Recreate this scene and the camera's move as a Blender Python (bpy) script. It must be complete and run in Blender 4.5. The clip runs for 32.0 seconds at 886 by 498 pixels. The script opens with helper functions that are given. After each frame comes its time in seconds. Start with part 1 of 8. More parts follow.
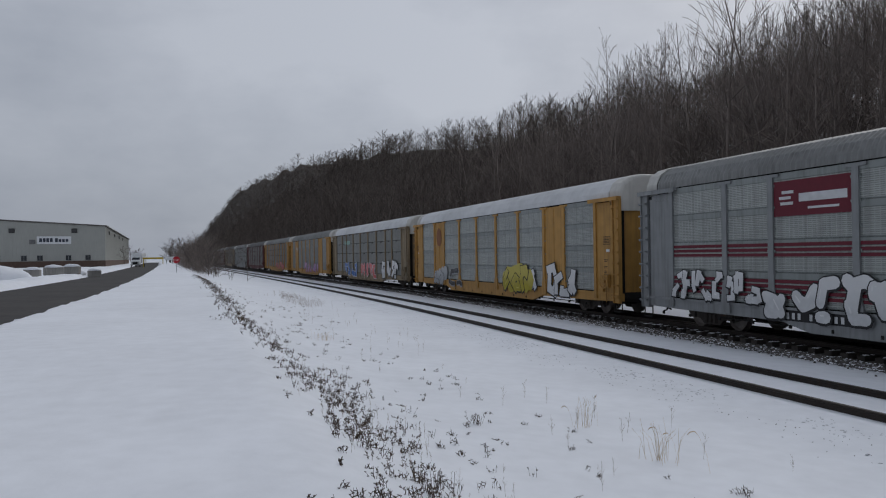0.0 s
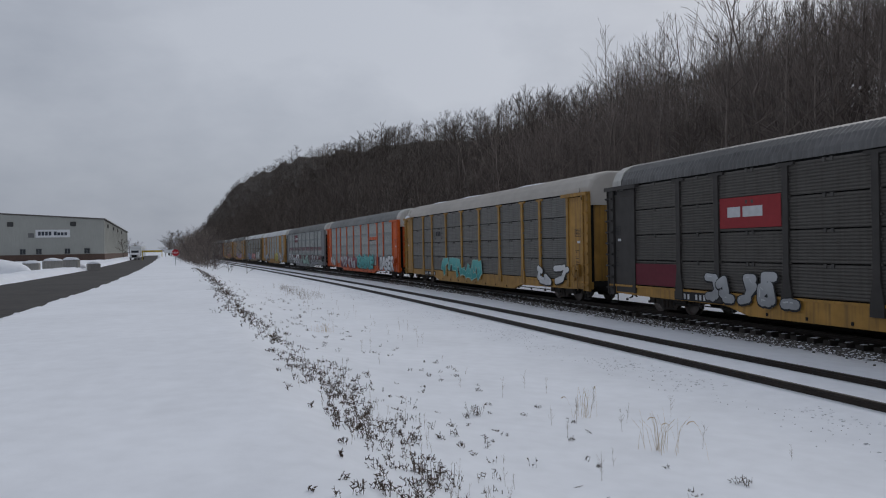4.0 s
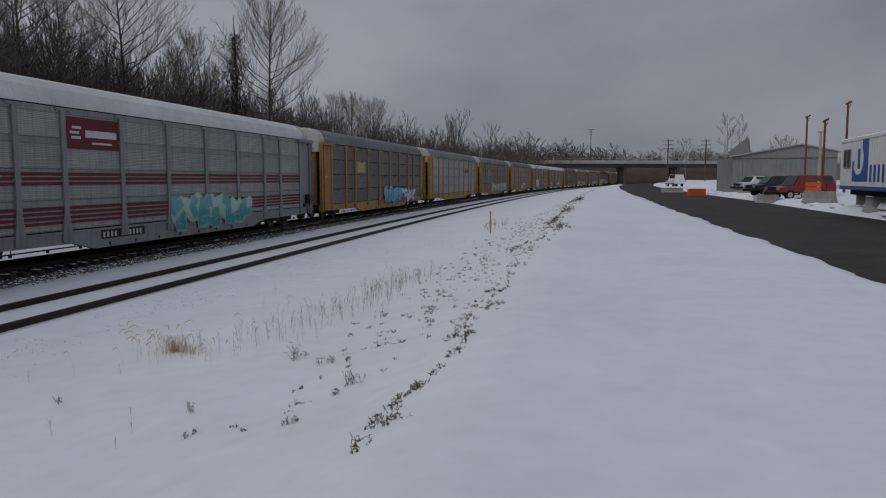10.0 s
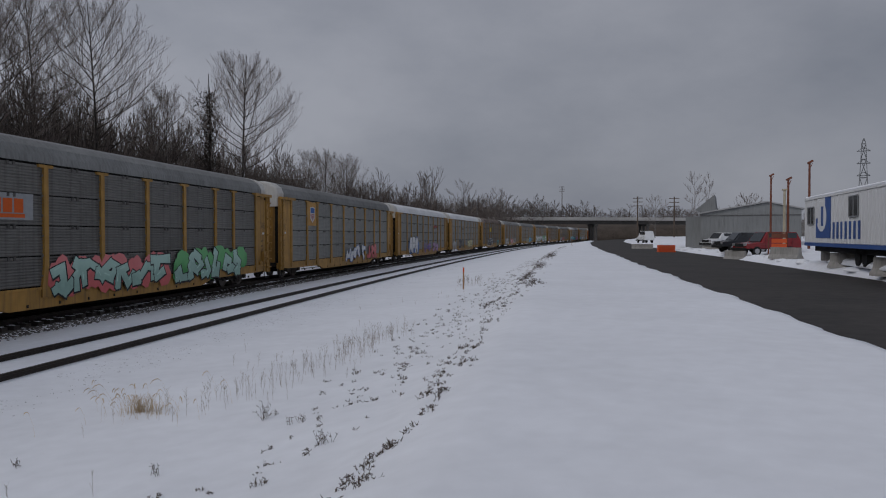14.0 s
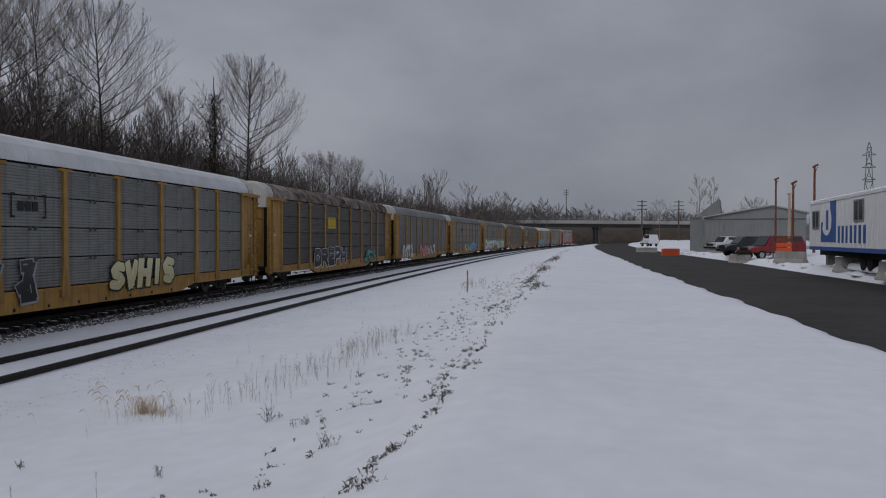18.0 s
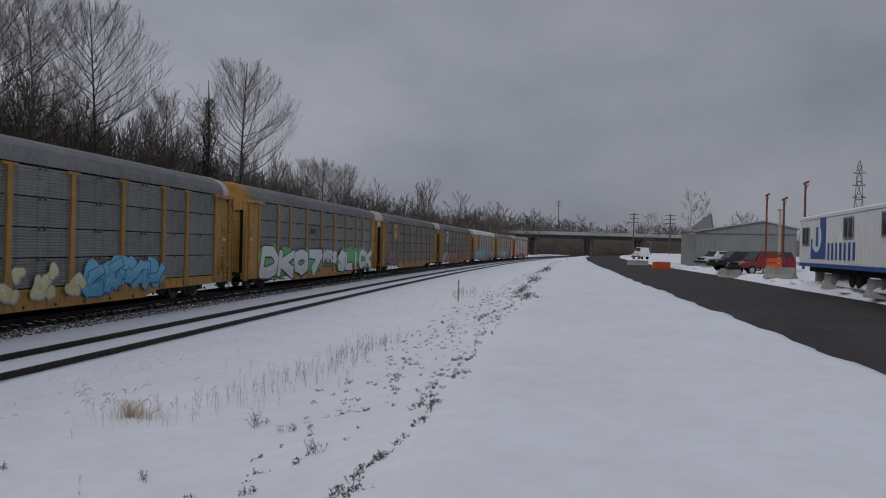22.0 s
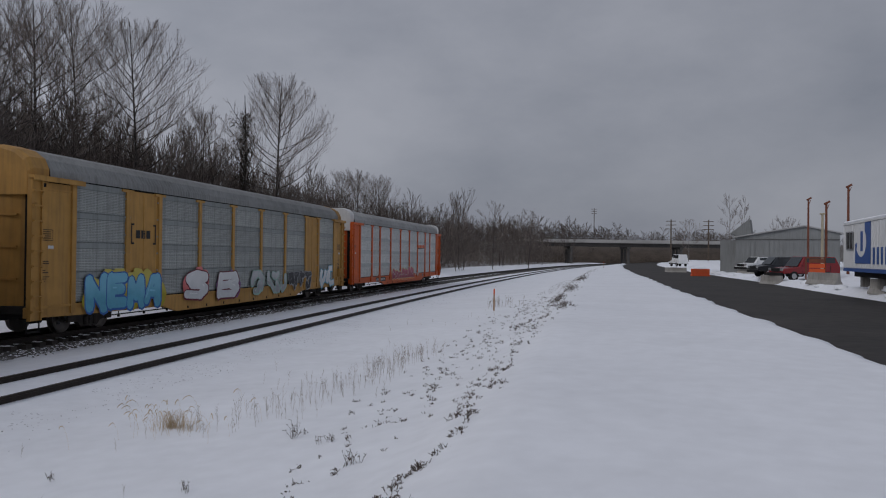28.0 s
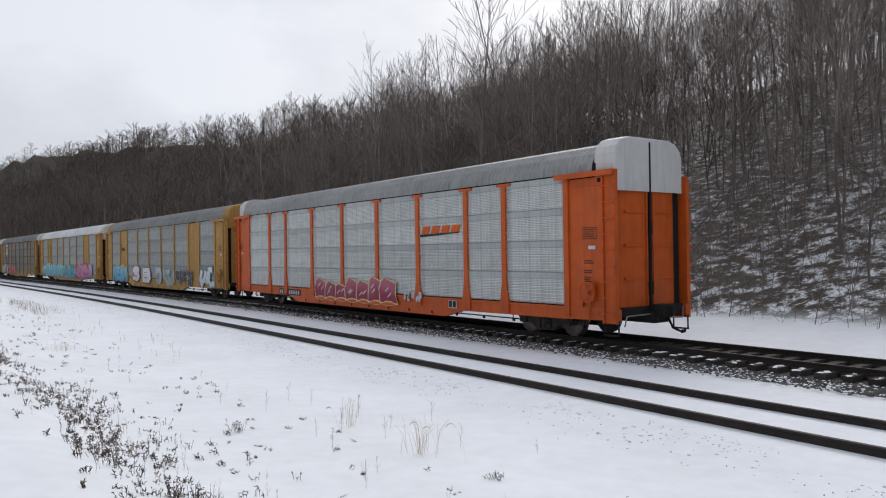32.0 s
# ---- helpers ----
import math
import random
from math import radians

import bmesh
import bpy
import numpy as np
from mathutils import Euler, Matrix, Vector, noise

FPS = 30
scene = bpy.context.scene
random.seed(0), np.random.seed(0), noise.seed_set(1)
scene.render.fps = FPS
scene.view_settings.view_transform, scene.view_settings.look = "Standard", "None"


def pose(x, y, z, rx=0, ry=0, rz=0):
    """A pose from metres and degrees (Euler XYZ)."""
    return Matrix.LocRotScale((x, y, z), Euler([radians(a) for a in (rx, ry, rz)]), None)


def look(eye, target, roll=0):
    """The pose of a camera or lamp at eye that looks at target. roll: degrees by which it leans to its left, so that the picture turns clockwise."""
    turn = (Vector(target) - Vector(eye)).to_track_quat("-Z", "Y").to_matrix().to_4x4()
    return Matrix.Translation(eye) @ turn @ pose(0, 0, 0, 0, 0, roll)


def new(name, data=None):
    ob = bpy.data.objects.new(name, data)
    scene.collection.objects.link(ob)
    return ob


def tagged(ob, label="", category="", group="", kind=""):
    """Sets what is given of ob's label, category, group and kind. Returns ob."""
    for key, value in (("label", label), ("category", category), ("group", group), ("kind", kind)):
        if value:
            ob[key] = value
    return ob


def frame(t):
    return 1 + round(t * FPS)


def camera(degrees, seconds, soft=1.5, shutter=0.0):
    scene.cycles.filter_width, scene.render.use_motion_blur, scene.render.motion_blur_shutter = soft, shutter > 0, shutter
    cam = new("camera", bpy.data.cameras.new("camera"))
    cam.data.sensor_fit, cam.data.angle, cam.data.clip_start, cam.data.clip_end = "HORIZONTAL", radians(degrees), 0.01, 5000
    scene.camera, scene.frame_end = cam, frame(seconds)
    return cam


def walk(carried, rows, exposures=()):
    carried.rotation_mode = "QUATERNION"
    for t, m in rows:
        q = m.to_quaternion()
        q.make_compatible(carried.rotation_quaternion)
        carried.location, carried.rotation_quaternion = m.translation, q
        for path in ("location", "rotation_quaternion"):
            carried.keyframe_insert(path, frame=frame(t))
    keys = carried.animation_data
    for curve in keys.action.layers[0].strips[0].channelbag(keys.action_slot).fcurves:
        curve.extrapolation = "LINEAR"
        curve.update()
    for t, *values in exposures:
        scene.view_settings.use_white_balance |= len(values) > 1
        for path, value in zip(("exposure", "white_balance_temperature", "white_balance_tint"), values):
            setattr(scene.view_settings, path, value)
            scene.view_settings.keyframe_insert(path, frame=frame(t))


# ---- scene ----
FOV = 61.37
EYE = (0.0, 0.0, 2.466)
cam = camera(FOV, 32.0, soft=1.1)
# seconds, yaw, pitch, roll of the hand-held camera
VIEW = [
    (0.0, 0.96, 0.45, 0.78),
    (0.5, 0.93, 0.43, 0.50),
    (1.0, 0.88, 0.36, 0.64),
    (1.5, 0.87, 0.30, 1.05),
    (2.0, 0.91, 0.19, 1.26),
    (2.5, 0.94, 0.05, 0.96),
    (4.5, 0.88, -0.29, 1.05),
    (5.0, -1.05, -0.44, 0.47),
    (5.5, -14.89, -0.62, -0.16),
    (6.0, -36.39, -0.89, 0.04),
    (6.2, -45.14, -0.94, 0.04),
    (6.5, -58.04, -1.19, 0.27),
    (7.0, -86.03, -2.17, 0.30),
    (7.5, -107.46, -3.15, 0.47),
    (8.0, -123.91, -3.93, 0.21),
    (8.5, -136.95, -4.51, -1.05),
    (9.0, -145.73, -4.98, -0.98),
    (9.5, -148.34, -5.33, -0.47),
    (10.0, -149.49, -5.37, 0.07),
    (10.5, -149.90, -5.47, 0.42),
    (11.0, -150.13, -4.93, 0.48),
    (11.5, -150.59, -4.03, 0.17),
    (12.0, -150.70, -2.99, -0.17),
    (12.5, -150.51, -2.30, -0.16),
    (13.0, -150.81, -1.74, -0.05),
    (13.5, -151.28, -1.37, -0.17),
    (14.0, -151.55, -1.07, 0.01),
    (14.5, -151.62, -1.07, 0.43),
    (16.5, -151.36, -1.46, -0.43),
    (17.0, -151.37, -1.16, -0.26),
    (17.5, -151.16, -0.98, 0.02),
    (18.0, -151.24, -0.85, -0.17),
    (18.5, -151.52, -0.74, -0.56),
    (19.0, -151.63, -0.64, -0.60),
    (19.5, -151.44, -0.63, -0.46),
    (20.0, -151.64, -0.67, -0.61),
    (20.5, -151.77, -0.58, -0.64),
    (21.0, -151.74, -0.45, -0.68),
    (21.5, -151.84, -0.29, -1.05),
    (22.0, -151.86, -0.18, -1.38),
    (22.5, -151.85, -0.14, -1.30),
    (23.0, -151.90, 0.13, -0.95),
    (23.5, -151.79, 0.28, -1.04),
    (24.0, -151.67, 0.35, -1.21),
    (24.5, -151.42, 0.39, -1.01),
    (26.5, -150.99, 0.30, -1.06),
    (27.0, -150.63, 0.44, -0.77),
    (27.5, -149.88, 0.43, -0.84),
    (28.0, -149.18, 0.53, -0.62),
    (28.5, -147.20, 0.49, -0.56),
    (29.0, -143.05, 0.43, -0.82),
    (29.5, -137.62, 0.44, -0.78),
    (30.0, -129.01, 0.44, -0.18),
    (30.5, -109.74, 0.45, 1.88),
    (31.0, -81.60, 0.38, 0.61),
    (31.6, -37.20, 0.39, 1.33),
    (32.0, -16.95, 0.29, 0.83),
]
EXPOSURES = [(0.0, -0.22, 6300, 10), (5.0, -0.15, 6300, 10), (5.5, 0.15, 6400, 10), (6.0, 0.40, 6550, 10), (6.5, 0.80, 6700, 10), (7.0, 0.90, 6800, 10), (7.5, 0.75, 6700, 10), (8.0, 0.40, 6450, 10),
    (8.5, 0.0, 6350, 10), (9.0, -0.40, 6350, 13), (10.0, -0.52, 6350, 13), (12.0, -0.53, 6350, 13), (14.0, -0.47, 6350, 13), (18.0, -0.45, 6350, 13), (27.0, -0.42, 6350, 13), (28.5, -0.38, 6350, 13), (29.5, -0.18, 6300, 10), (30.0, 0.02, 6350, 10), (30.5, 0.45, 6500, 10),
    (31.0, 0.75, 6700, 10), (31.5, 0.70, 6700, 10), (32.0, 0.50, 6600, 10)]
walk(cam, [(t, pose(*EYE, 90 + pitch, roll, yaw)) for t, yaw, pitch, roll in VIEW], EXPOSURES)

# the line of the near track: its distance, heading and curvature (1/km) along the way
TRACK_D, TRACK_H, SPACING, PITCH = 10.506, 19.476, 6.109, 28.165
CURVE_S = [-700, -450, -350, -280, -220, -150, -90, -40, 0, 40, 90, 150, 250, 400]
CURVE_K = [0.289, 0.313, 0.362, 0.441, 0.738, 0.513, 0.483, 0.783, -0.794, 1.171, -0.011, 0.113, -0.036, -0.092]
# how far the train has come (metres along the track) at these seconds
TRAIN_T = [-1, 1, 3, 5, 7, 9, 11, 13, 15, 17, 19, 21, 23, 25, 27, 29, 31, 33]
TRAIN_S = [1.74, 45.61, 88.6, 132.31, 175.34, 218.92, 262.95, 306.03, 349.35, 392.52, 436.12, 479.11, 522.57, 565.95, 609.5, 651.75, 694.8, 737.82]

# ---------- world and light ----------
def build_world():
    w = bpy.data.worlds.new("overcast_sky")
    scene.world = w
    w.use_nodes = True
    nt = w.node_tree
    bg = nt.nodes["Background"]
    sky = nt.nodes.new("ShaderNodeTexSky")
    sky.sky_type, sky.sun_disc = "NISHITA", False
    sky.sun_elevation, sky.sun_rotation = radians(35), radians(31)
    sky.air_density, sky.dust_density = 1.0, 3.0
    co = nt.nodes.new("ShaderNodeTexCoord")
    mp = nt.nodes.new("ShaderNodeMapping")
    mp.inputs["Scale"].default_value = (1.0, 1.0, 2.0)
    n1 = nt.nodes.new("ShaderNodeTexNoise")
    n1.inputs["Scale"].default_value, n1.inputs["Detail"].default_value, n1.inputs["Roughness"].default_value = 1.7, 7, 0.55
    rp = nt.nodes.new("ShaderNodeValToRGB")
    rp.color_ramp.elements[0].position, rp.color_ramp.elements[0].color = 0.34, (3.95, 4.3, 5.0, 1)
    rp.color_ramp.elements[1].position, rp.color_ramp.elements[1].color = 0.66, (6.6, 6.9, 7.55, 1)
    mx = nt.nodes.new("ShaderNodeMixRGB")
    mx.inputs[0].default_value = 0.93
    nt.links.new(co.outputs["Generated"], mp.inputs["Vector"])
    nt.links.new(mp.outputs[0], n1.inputs["Vector"])
    nt.links.new(n1.outputs["Fac"], rp.inputs[0])
    nt.links.new(sky.outputs[0], mx.inputs[1])
    nt.links.new(rp.outputs[0], mx.inputs[2])
    # thinner cloud where the sun stands behind it
    dt = nt.nodes.new("ShaderNodeVectorMath")
    dt.operation = "DOT_PRODUCT"
    dt.inputs[1].default_value = SUN_WAY
    nt.links.new(co.outputs["Generated"], dt.inputs[0])
    mr = nt.nodes.new("ShaderNodeMapRange")
    mr.inputs[1].default_value, mr.inputs[2].default_value, mr.inputs[3].default_value, mr.inputs[4].default_value = -0.8, 0.9, 0.65, 1.05
    nt.links.new(dt.outputs["Value"], mr.inputs[0])
    sc = nt.nodes.new("ShaderNodeVectorMath")
    sc.operation = "SCALE"
    nt.links.new(mx.outputs[0], sc.inputs[0])
    nt.links.new(mr.outputs[0], sc.inputs["Scale"])
    nt.links.new(sc.outputs[0], bg.inputs["Color"])
    bg.inputs["Strength"].default_value = SKY_STRENGTH
    sun = bpy.data.lights.new("sun", "SUN")
    sun.energy, sun.angle, sun.color = 0.95, radians(25), (1, 0.97, 0.93)
    ob = new("sun", sun)
    ob.matrix_world = look(Vector(SUN_WAY) * 60, (0, 0, 0))


SKY_STRENGTH = 0.085
SUN_WAY = (0.42, 0.70, 0.58)
build_world()


# ---------- materials ----------
MATS = {}


def mat(name, col, rough=0.7, metal=0.0, var=0.25, scale=3.0, bump=0.0, streak=0.0, dirt=(0.05, 0.045, 0.04), rnd=0.0, spec=0.3):
    """A procedural surface: two scales of variation, optional rain streaks and relief."""
    if name in MATS:
        return MATS[name]
    m = bpy.data.materials.new(name)
    m.use_nodes = True
    nt = m.node_tree
    b = nt.nodes["Principled BSDF"]
    b.inputs["Roughness"].default_value, b.inputs["Metallic"].default_value = rough, metal
    b.inputs["Specular IOR Level"].default_value = spec
    co = nt.nodes.new("ShaderNodeTexCoord")
    n1 = nt.nodes.new("ShaderNodeTexNoise")
    n1.inputs["Scale"].default_value, n1.inputs["Detail"].default_value = scale, 6
    n2 = nt.nodes.new("ShaderNodeTexNoise")
    n2.inputs["Scale"].default_value, n2.inputs["Detail"].default_value = scale * 0.13, 3
    nt.links.new(co.outputs["Object"], n1.inputs["Vector"])
    nt.links.new(co.outputs["Object"], n2.inputs["Vector"])
    ad = nt.nodes.new("ShaderNodeMath")
    ad.operation = "MULTIPLY_ADD"
    ad.inputs[1].default_value = 0.5
    nt.links.new(n1.outputs["Fac"], ad.inputs[0])
    md = nt.nodes.new("ShaderNodeMath")
    md.operation = "MULTIPLY"
    md.inputs[1].default_value = 0.5
    nt.links.new(n2.outputs["Fac"], md.inputs[0])
    nt.links.new(md.outputs[0], ad.inputs[2])
    rp = nt.nodes.new("ShaderNodeValToRGB")
    lo, hi = [c * (1 - var) for c in col], [min(1, c * (1 + var)) for c in col]
    rp.color_ramp.elements[0].position, rp.color_ramp.elements[0].color = 0.33, (*lo, 1)
    rp.color_ramp.elements[1].position, rp.color_ramp.elements[1].color = 0.67, (*hi, 1)
    nt.links.new(ad.outputs[0], rp.inputs[0])
    out = rp.outputs[0]
    if streak:
        mp = nt.nodes.new("ShaderNodeMapping")
        mp.inputs["Scale"].default_value = (5, 5, 0.35)
        n3 = nt.nodes.new("ShaderNodeTexNoise")
        n3.inputs["Scale"].default_value, n3.inputs["Detail"].default_value = 1.6, 5
        nt.links.new(co.outputs["Object"], mp.inputs[0])
        nt.links.new(mp.outputs[0], n3.inputs["Vector"])
        r3 = nt.nodes.new("ShaderNodeMapRange")
        r3.inputs[1].default_value, r3.inputs[2].default_value, r3.inputs[4].default_value = 0.45, 0.75, streak
        nt.links.new(n3.outputs["Fac"], r3.inputs[0])
        mx = nt.nodes.new("ShaderNodeMixRGB")
        mx.inputs[2].default_value = (*dirt, 1)
        nt.links.new(r3.outputs[0], mx.inputs[0])
        nt.links.new(out, mx.inputs[1])
        out = mx.outputs[0]
    if rnd:
        oi = nt.nodes.new("ShaderNodeObjectInfo")
        hs = nt.nodes.new("ShaderNodeHueSaturation")
        mr = nt.nodes.new("ShaderNodeMapRange")
        mr.inputs[3].default_value, mr.inputs[4].default_value = 1 - rnd, 1 + rnd
        nt.links.new(oi.outputs["Random"], mr.inputs[0])
        nt.links.new(mr.outputs[0], hs.inputs["Value"])
        nt.links.new(out, hs.inputs["Color"])
        out = hs.outputs[0]
    nt.links.new(out, b.inputs["Base Color"])
    if bump:
        bp = nt.nodes.new("ShaderNodeBump")
        bp.inputs["Strength"].default_value, bp.inputs["Distance"].default_value = bump, 0.03
        nt.links.new(n1.outputs["Fac"], bp.inputs["Height"])
        nt.links.new(bp.outputs[0], b.inputs["Normal"])
    MATS[name] = m
    return m


def paint(name, col, rough=0.6):
    """Plain paint, for marks and lettering."""
    m = mat("paint_" + name, col, rough, var=0.12, scale=6)
    m["tone"] = col
    return m


# ---------- mesh helpers ----------
def link(name, me, parent=None, material=None):
    ob = new(name, me)
    if material is not None and not me.materials:
        me.materials.append(material)
    if parent is not None:
        ob.parent = parent
    return ob


def mesh(name, verts, faces, material=None, smooth=False):
    me = bpy.data.meshes.new(name)
    me.from_pydata(verts, [], faces)
    if smooth:
        me.polygons.foreach_set("use_smooth", [True] * len(me.polygons))
    if material is not None:
        me.materials.append(material)
    me.update()
    return me


def part(name, bm, material, parent=None, label="", smooth=False):
    """Links a bmesh as one mesh object under a thing or under a part."""
    me = bpy.data.meshes.new(name)
    bm.normal_update()
    bm.to_mesh(me)
    bm.free()
    me.materials.append(material)
    if smooth:
        me.polygons.foreach_set("use_smooth", [True] * len(me.polygons))
    ob = link(name, me, parent)
    if label:
        ob["label"] = label
    return ob


def box(bm, x0, x1, y0, y1, z0, z1):
    v = [bm.verts.new(p) for p in ((x0, y0, z0), (x1, y0, z0), (x1, y1, z0), (x0, y1, z0), (x0, y0, z1), (x1, y0, z1), (x1, y1, z1), (x0, y1, z1))]
    for f in ((3, 2, 1, 0), (4, 5, 6, 7), (0, 1, 5, 4), (1, 2, 6, 5), (2, 3, 7, 6), (3, 0, 4, 7)):
        bm.faces.new([v[i] for i in f])
    return v


def cyl(bm, p0, p1, r0, r1=None, n=10, caps=True):
    r1 = r0 if r1 is None else r1
    p0, p1 = Vector(p0), Vector(p1)
    q = (p1 - p0).to_track_quat("Z", "Y")
    a = [q @ Vector((math.cos(2 * math.pi * i / n), math.sin(2 * math.pi * i / n), 0)) for i in range(n)]
    lo, hi = [bm.verts.new(p0 + d * r0) for d in a], [bm.verts.new(p1 + d * r1) for d in a]
    for i in range(n):
        bm.faces.new((lo[i], lo[(i + 1) % n], hi[(i + 1) % n], hi[i]))
    if caps:
        bm.faces.new(lo[::-1])
        bm.faces.new(hi)


def bevel(bm, w, seg=1):
    bmesh.ops.bevel(bm, geom=bm.edges[:], offset=w, segments=seg, affect="EDGES", profile=0.7, clamp_overlap=True)


def empty(name, m, label, category, group="", kind=""):
    ob = new(name)
    ob.matrix_world = m
    ob.empty_display_size = 0.3
    return tagged(ob, label, category, group, kind)


# ---------- the line of the tracks: s along, u to the right of the way the train goes ----------
SG = np.arange(-3200, 3201, 2.0)
_k = np.where((SG < -760) | (SG > 500), 0, np.interp(SG, CURVE_S, CURVE_K)) / 1000
_a = np.concatenate([[0], np.cumsum((_k[1:] + _k[:-1]) * 1.0)])
_a = _a - np.interp(0, SG, _a) + radians(TRACK_H)
_x = np.concatenate([[0], np.cumsum(-np.sin(_a[1:]) - np.sin(_a[:-1]))])
_y = np.concatenate([[0], np.cumsum(np.cos(_a[1:]) + np.cos(_a[:-1]))])
_x += TRACK_D * math.cos(radians(TRACK_H)) - np.interp(0, SG, _x)
_y += TRACK_D * math.sin(radians(TRACK_H)) - np.interp(0, SG, _y)


def head(s):
    return np.interp(s, SG, _a)


def plan(s, u):
    a = head(s)
    return np.interp(s, SG, _x) + u * np.cos(a), np.interp(s, SG, _y) + u * np.sin(a)


def su(x, y):
    j = int(np.argmin((x - _x) ** 2 + (y - _y) ** 2))
    return SG[j] - (x - _x[j]) * math.sin(_a[j]) + (y - _y[j]) * math.cos(_a[j]), (x - _x[j]) * math.cos(_a[j]) + (y - _y[j]) * math.sin(_a[j])


def road_near(s):
    return np.interp(s, [-400, -260, -150, -63, 25, 60, 160, 400], [-6.2, -8.6, -13.1, -15.2, -15.35, -14.9, -13.2, -12.5]) + 0.06 * np.sin(np.asarray(s) * 1.3) + 0.05 * np.sin(np.asarray(s) * 2.9 + 1)


def road_far(s):
    return np.interp(s, [-400, -260, -150, -72, -36, 0, 55, 91, 190, 400], [-15.2, -17.5, -22, -24.6, -24.3, -23.3, -22.0, -20.4, -19.3, -19])


def smooth(x):
    x = np.clip(x, 0, 1)
    return x * x * (3 - 2 * x)


def wave(x, y, k=1.0):
    return (np.sin(x * 0.31 * k + 1.3 * np.sin(y * 0.23 * k)) + np.sin(y * 0.41 * k + 1.1 * np.sin(x * 0.19 * k + 2)) + 0.6 * np.sin((x + y) * 0.73 * k)) / 2.6


def hill(s, u):
    """The wooded hillside beyond the tracks."""
    crest = np.interp(s, [-900, -260, -120, -60, -10, 40, 110, 160, 260, 400, 800, 1500, 2500], [0, 0.5, 2, 8, 23, 27, 28, 34, 45, 60, 96, 130, 60])
    foot = np.interp(s, [-150, -40, 0, 60, 300], [26, 22, 15.5, 14.5, 15])
    f = (u - foot) / np.interp(s, [-60, 0, 80, 300], [70, 85, 92, 100])
    rise = np.clip(f, 0, None)
    z = crest * np.where(rise < 1, 1 - (1 - np.clip(rise, 0, 1)) ** np.interp(s, [0, 60, 160], [1.35, 1.2, 1.0]), 1)
    return z * (1 + 0.05 * wave(s * 0.2, u * 0.2)) + np.clip(rise, 0, 1) * 1.2 * wave(s, u, 0.7)


def ground(s, u):
    """Height of the ground; 0 is the top of the rails."""
    s, u = np.asarray(s, float), np.asarray(u, float)
    a, b = road_near(s), road_far(s)
    prof = np.interp(u, [-9.9, -9.3, -8.6, -7.4, -6.0, -4.4, -2.9, -1.5, -0.9, 0.9, 1.5, 2.6, 3.4, 4.4, 8.2, 9.4, 11, 13.5, 16],
                     [0.86, 0.74, 0.42, 0.16, 0.02, -0.10, -0.17, -0.17, -0.13, -0.13, -0.17, -0.22, -0.30, -0.36, -0.36, -0.34, -0.22, -0.10, 0.05])
    berm = 0.86 + 0.05 * wave(s, u, 0.5) + 0.35 * smooth((s - 90) / 60)
    near = np.where(u < -9.6, berm, prof)
    kerb = smooth((u - a) / 0.24)
    z = near * kerb + 0.40 * (1 - kerb)
    bank = 0.88 + 0.10 * wave(s, u * 2, 1.6)
    far = 0.40 + (bank - 0.40) * smooth((b - 0.05 - u) / 0.9) + np.interp(s, [-160, -110, -60, -30, 20, 60], [0.9, 0.6, 0.35, 0.29, 0.0, -0.35]) * smooth((b - 3 - u) / 4)
    z = np.where(u < (a + b) / 2, far, z)
    fine = 0.018 * wave(s, u, 3.1) + 0.02 * wave(u, s, 1.3)
    z = z + np.where((np.abs(u) < 2.4) | ((u > 4.2) & (u < 8.4)) | ((u < a) & (u > b)), 0, fine)
    return z + np.where(u > 14, hill(s, u), 0)


def gz(x, y):
    return float(ground(*su(x, y)))


def at_view(az, r):
    """The plan point r metres from the eye at the azimuth az (degrees, as the camera's yaw)."""
    return -math.sin(radians(az)) * r, math.cos(radians(az)) * r


# ---------- ground ----------
SNOW = mat("snow", (0.82, 0.84, 0.88), 0.85, var=0.05, scale=1.2, bump=0.25, spec=0.2)
LEAF = mat("leaf_litter", (0.075, 0.06, 0.048), 0.95, var=0.35, scale=1.4, bump=0.5)


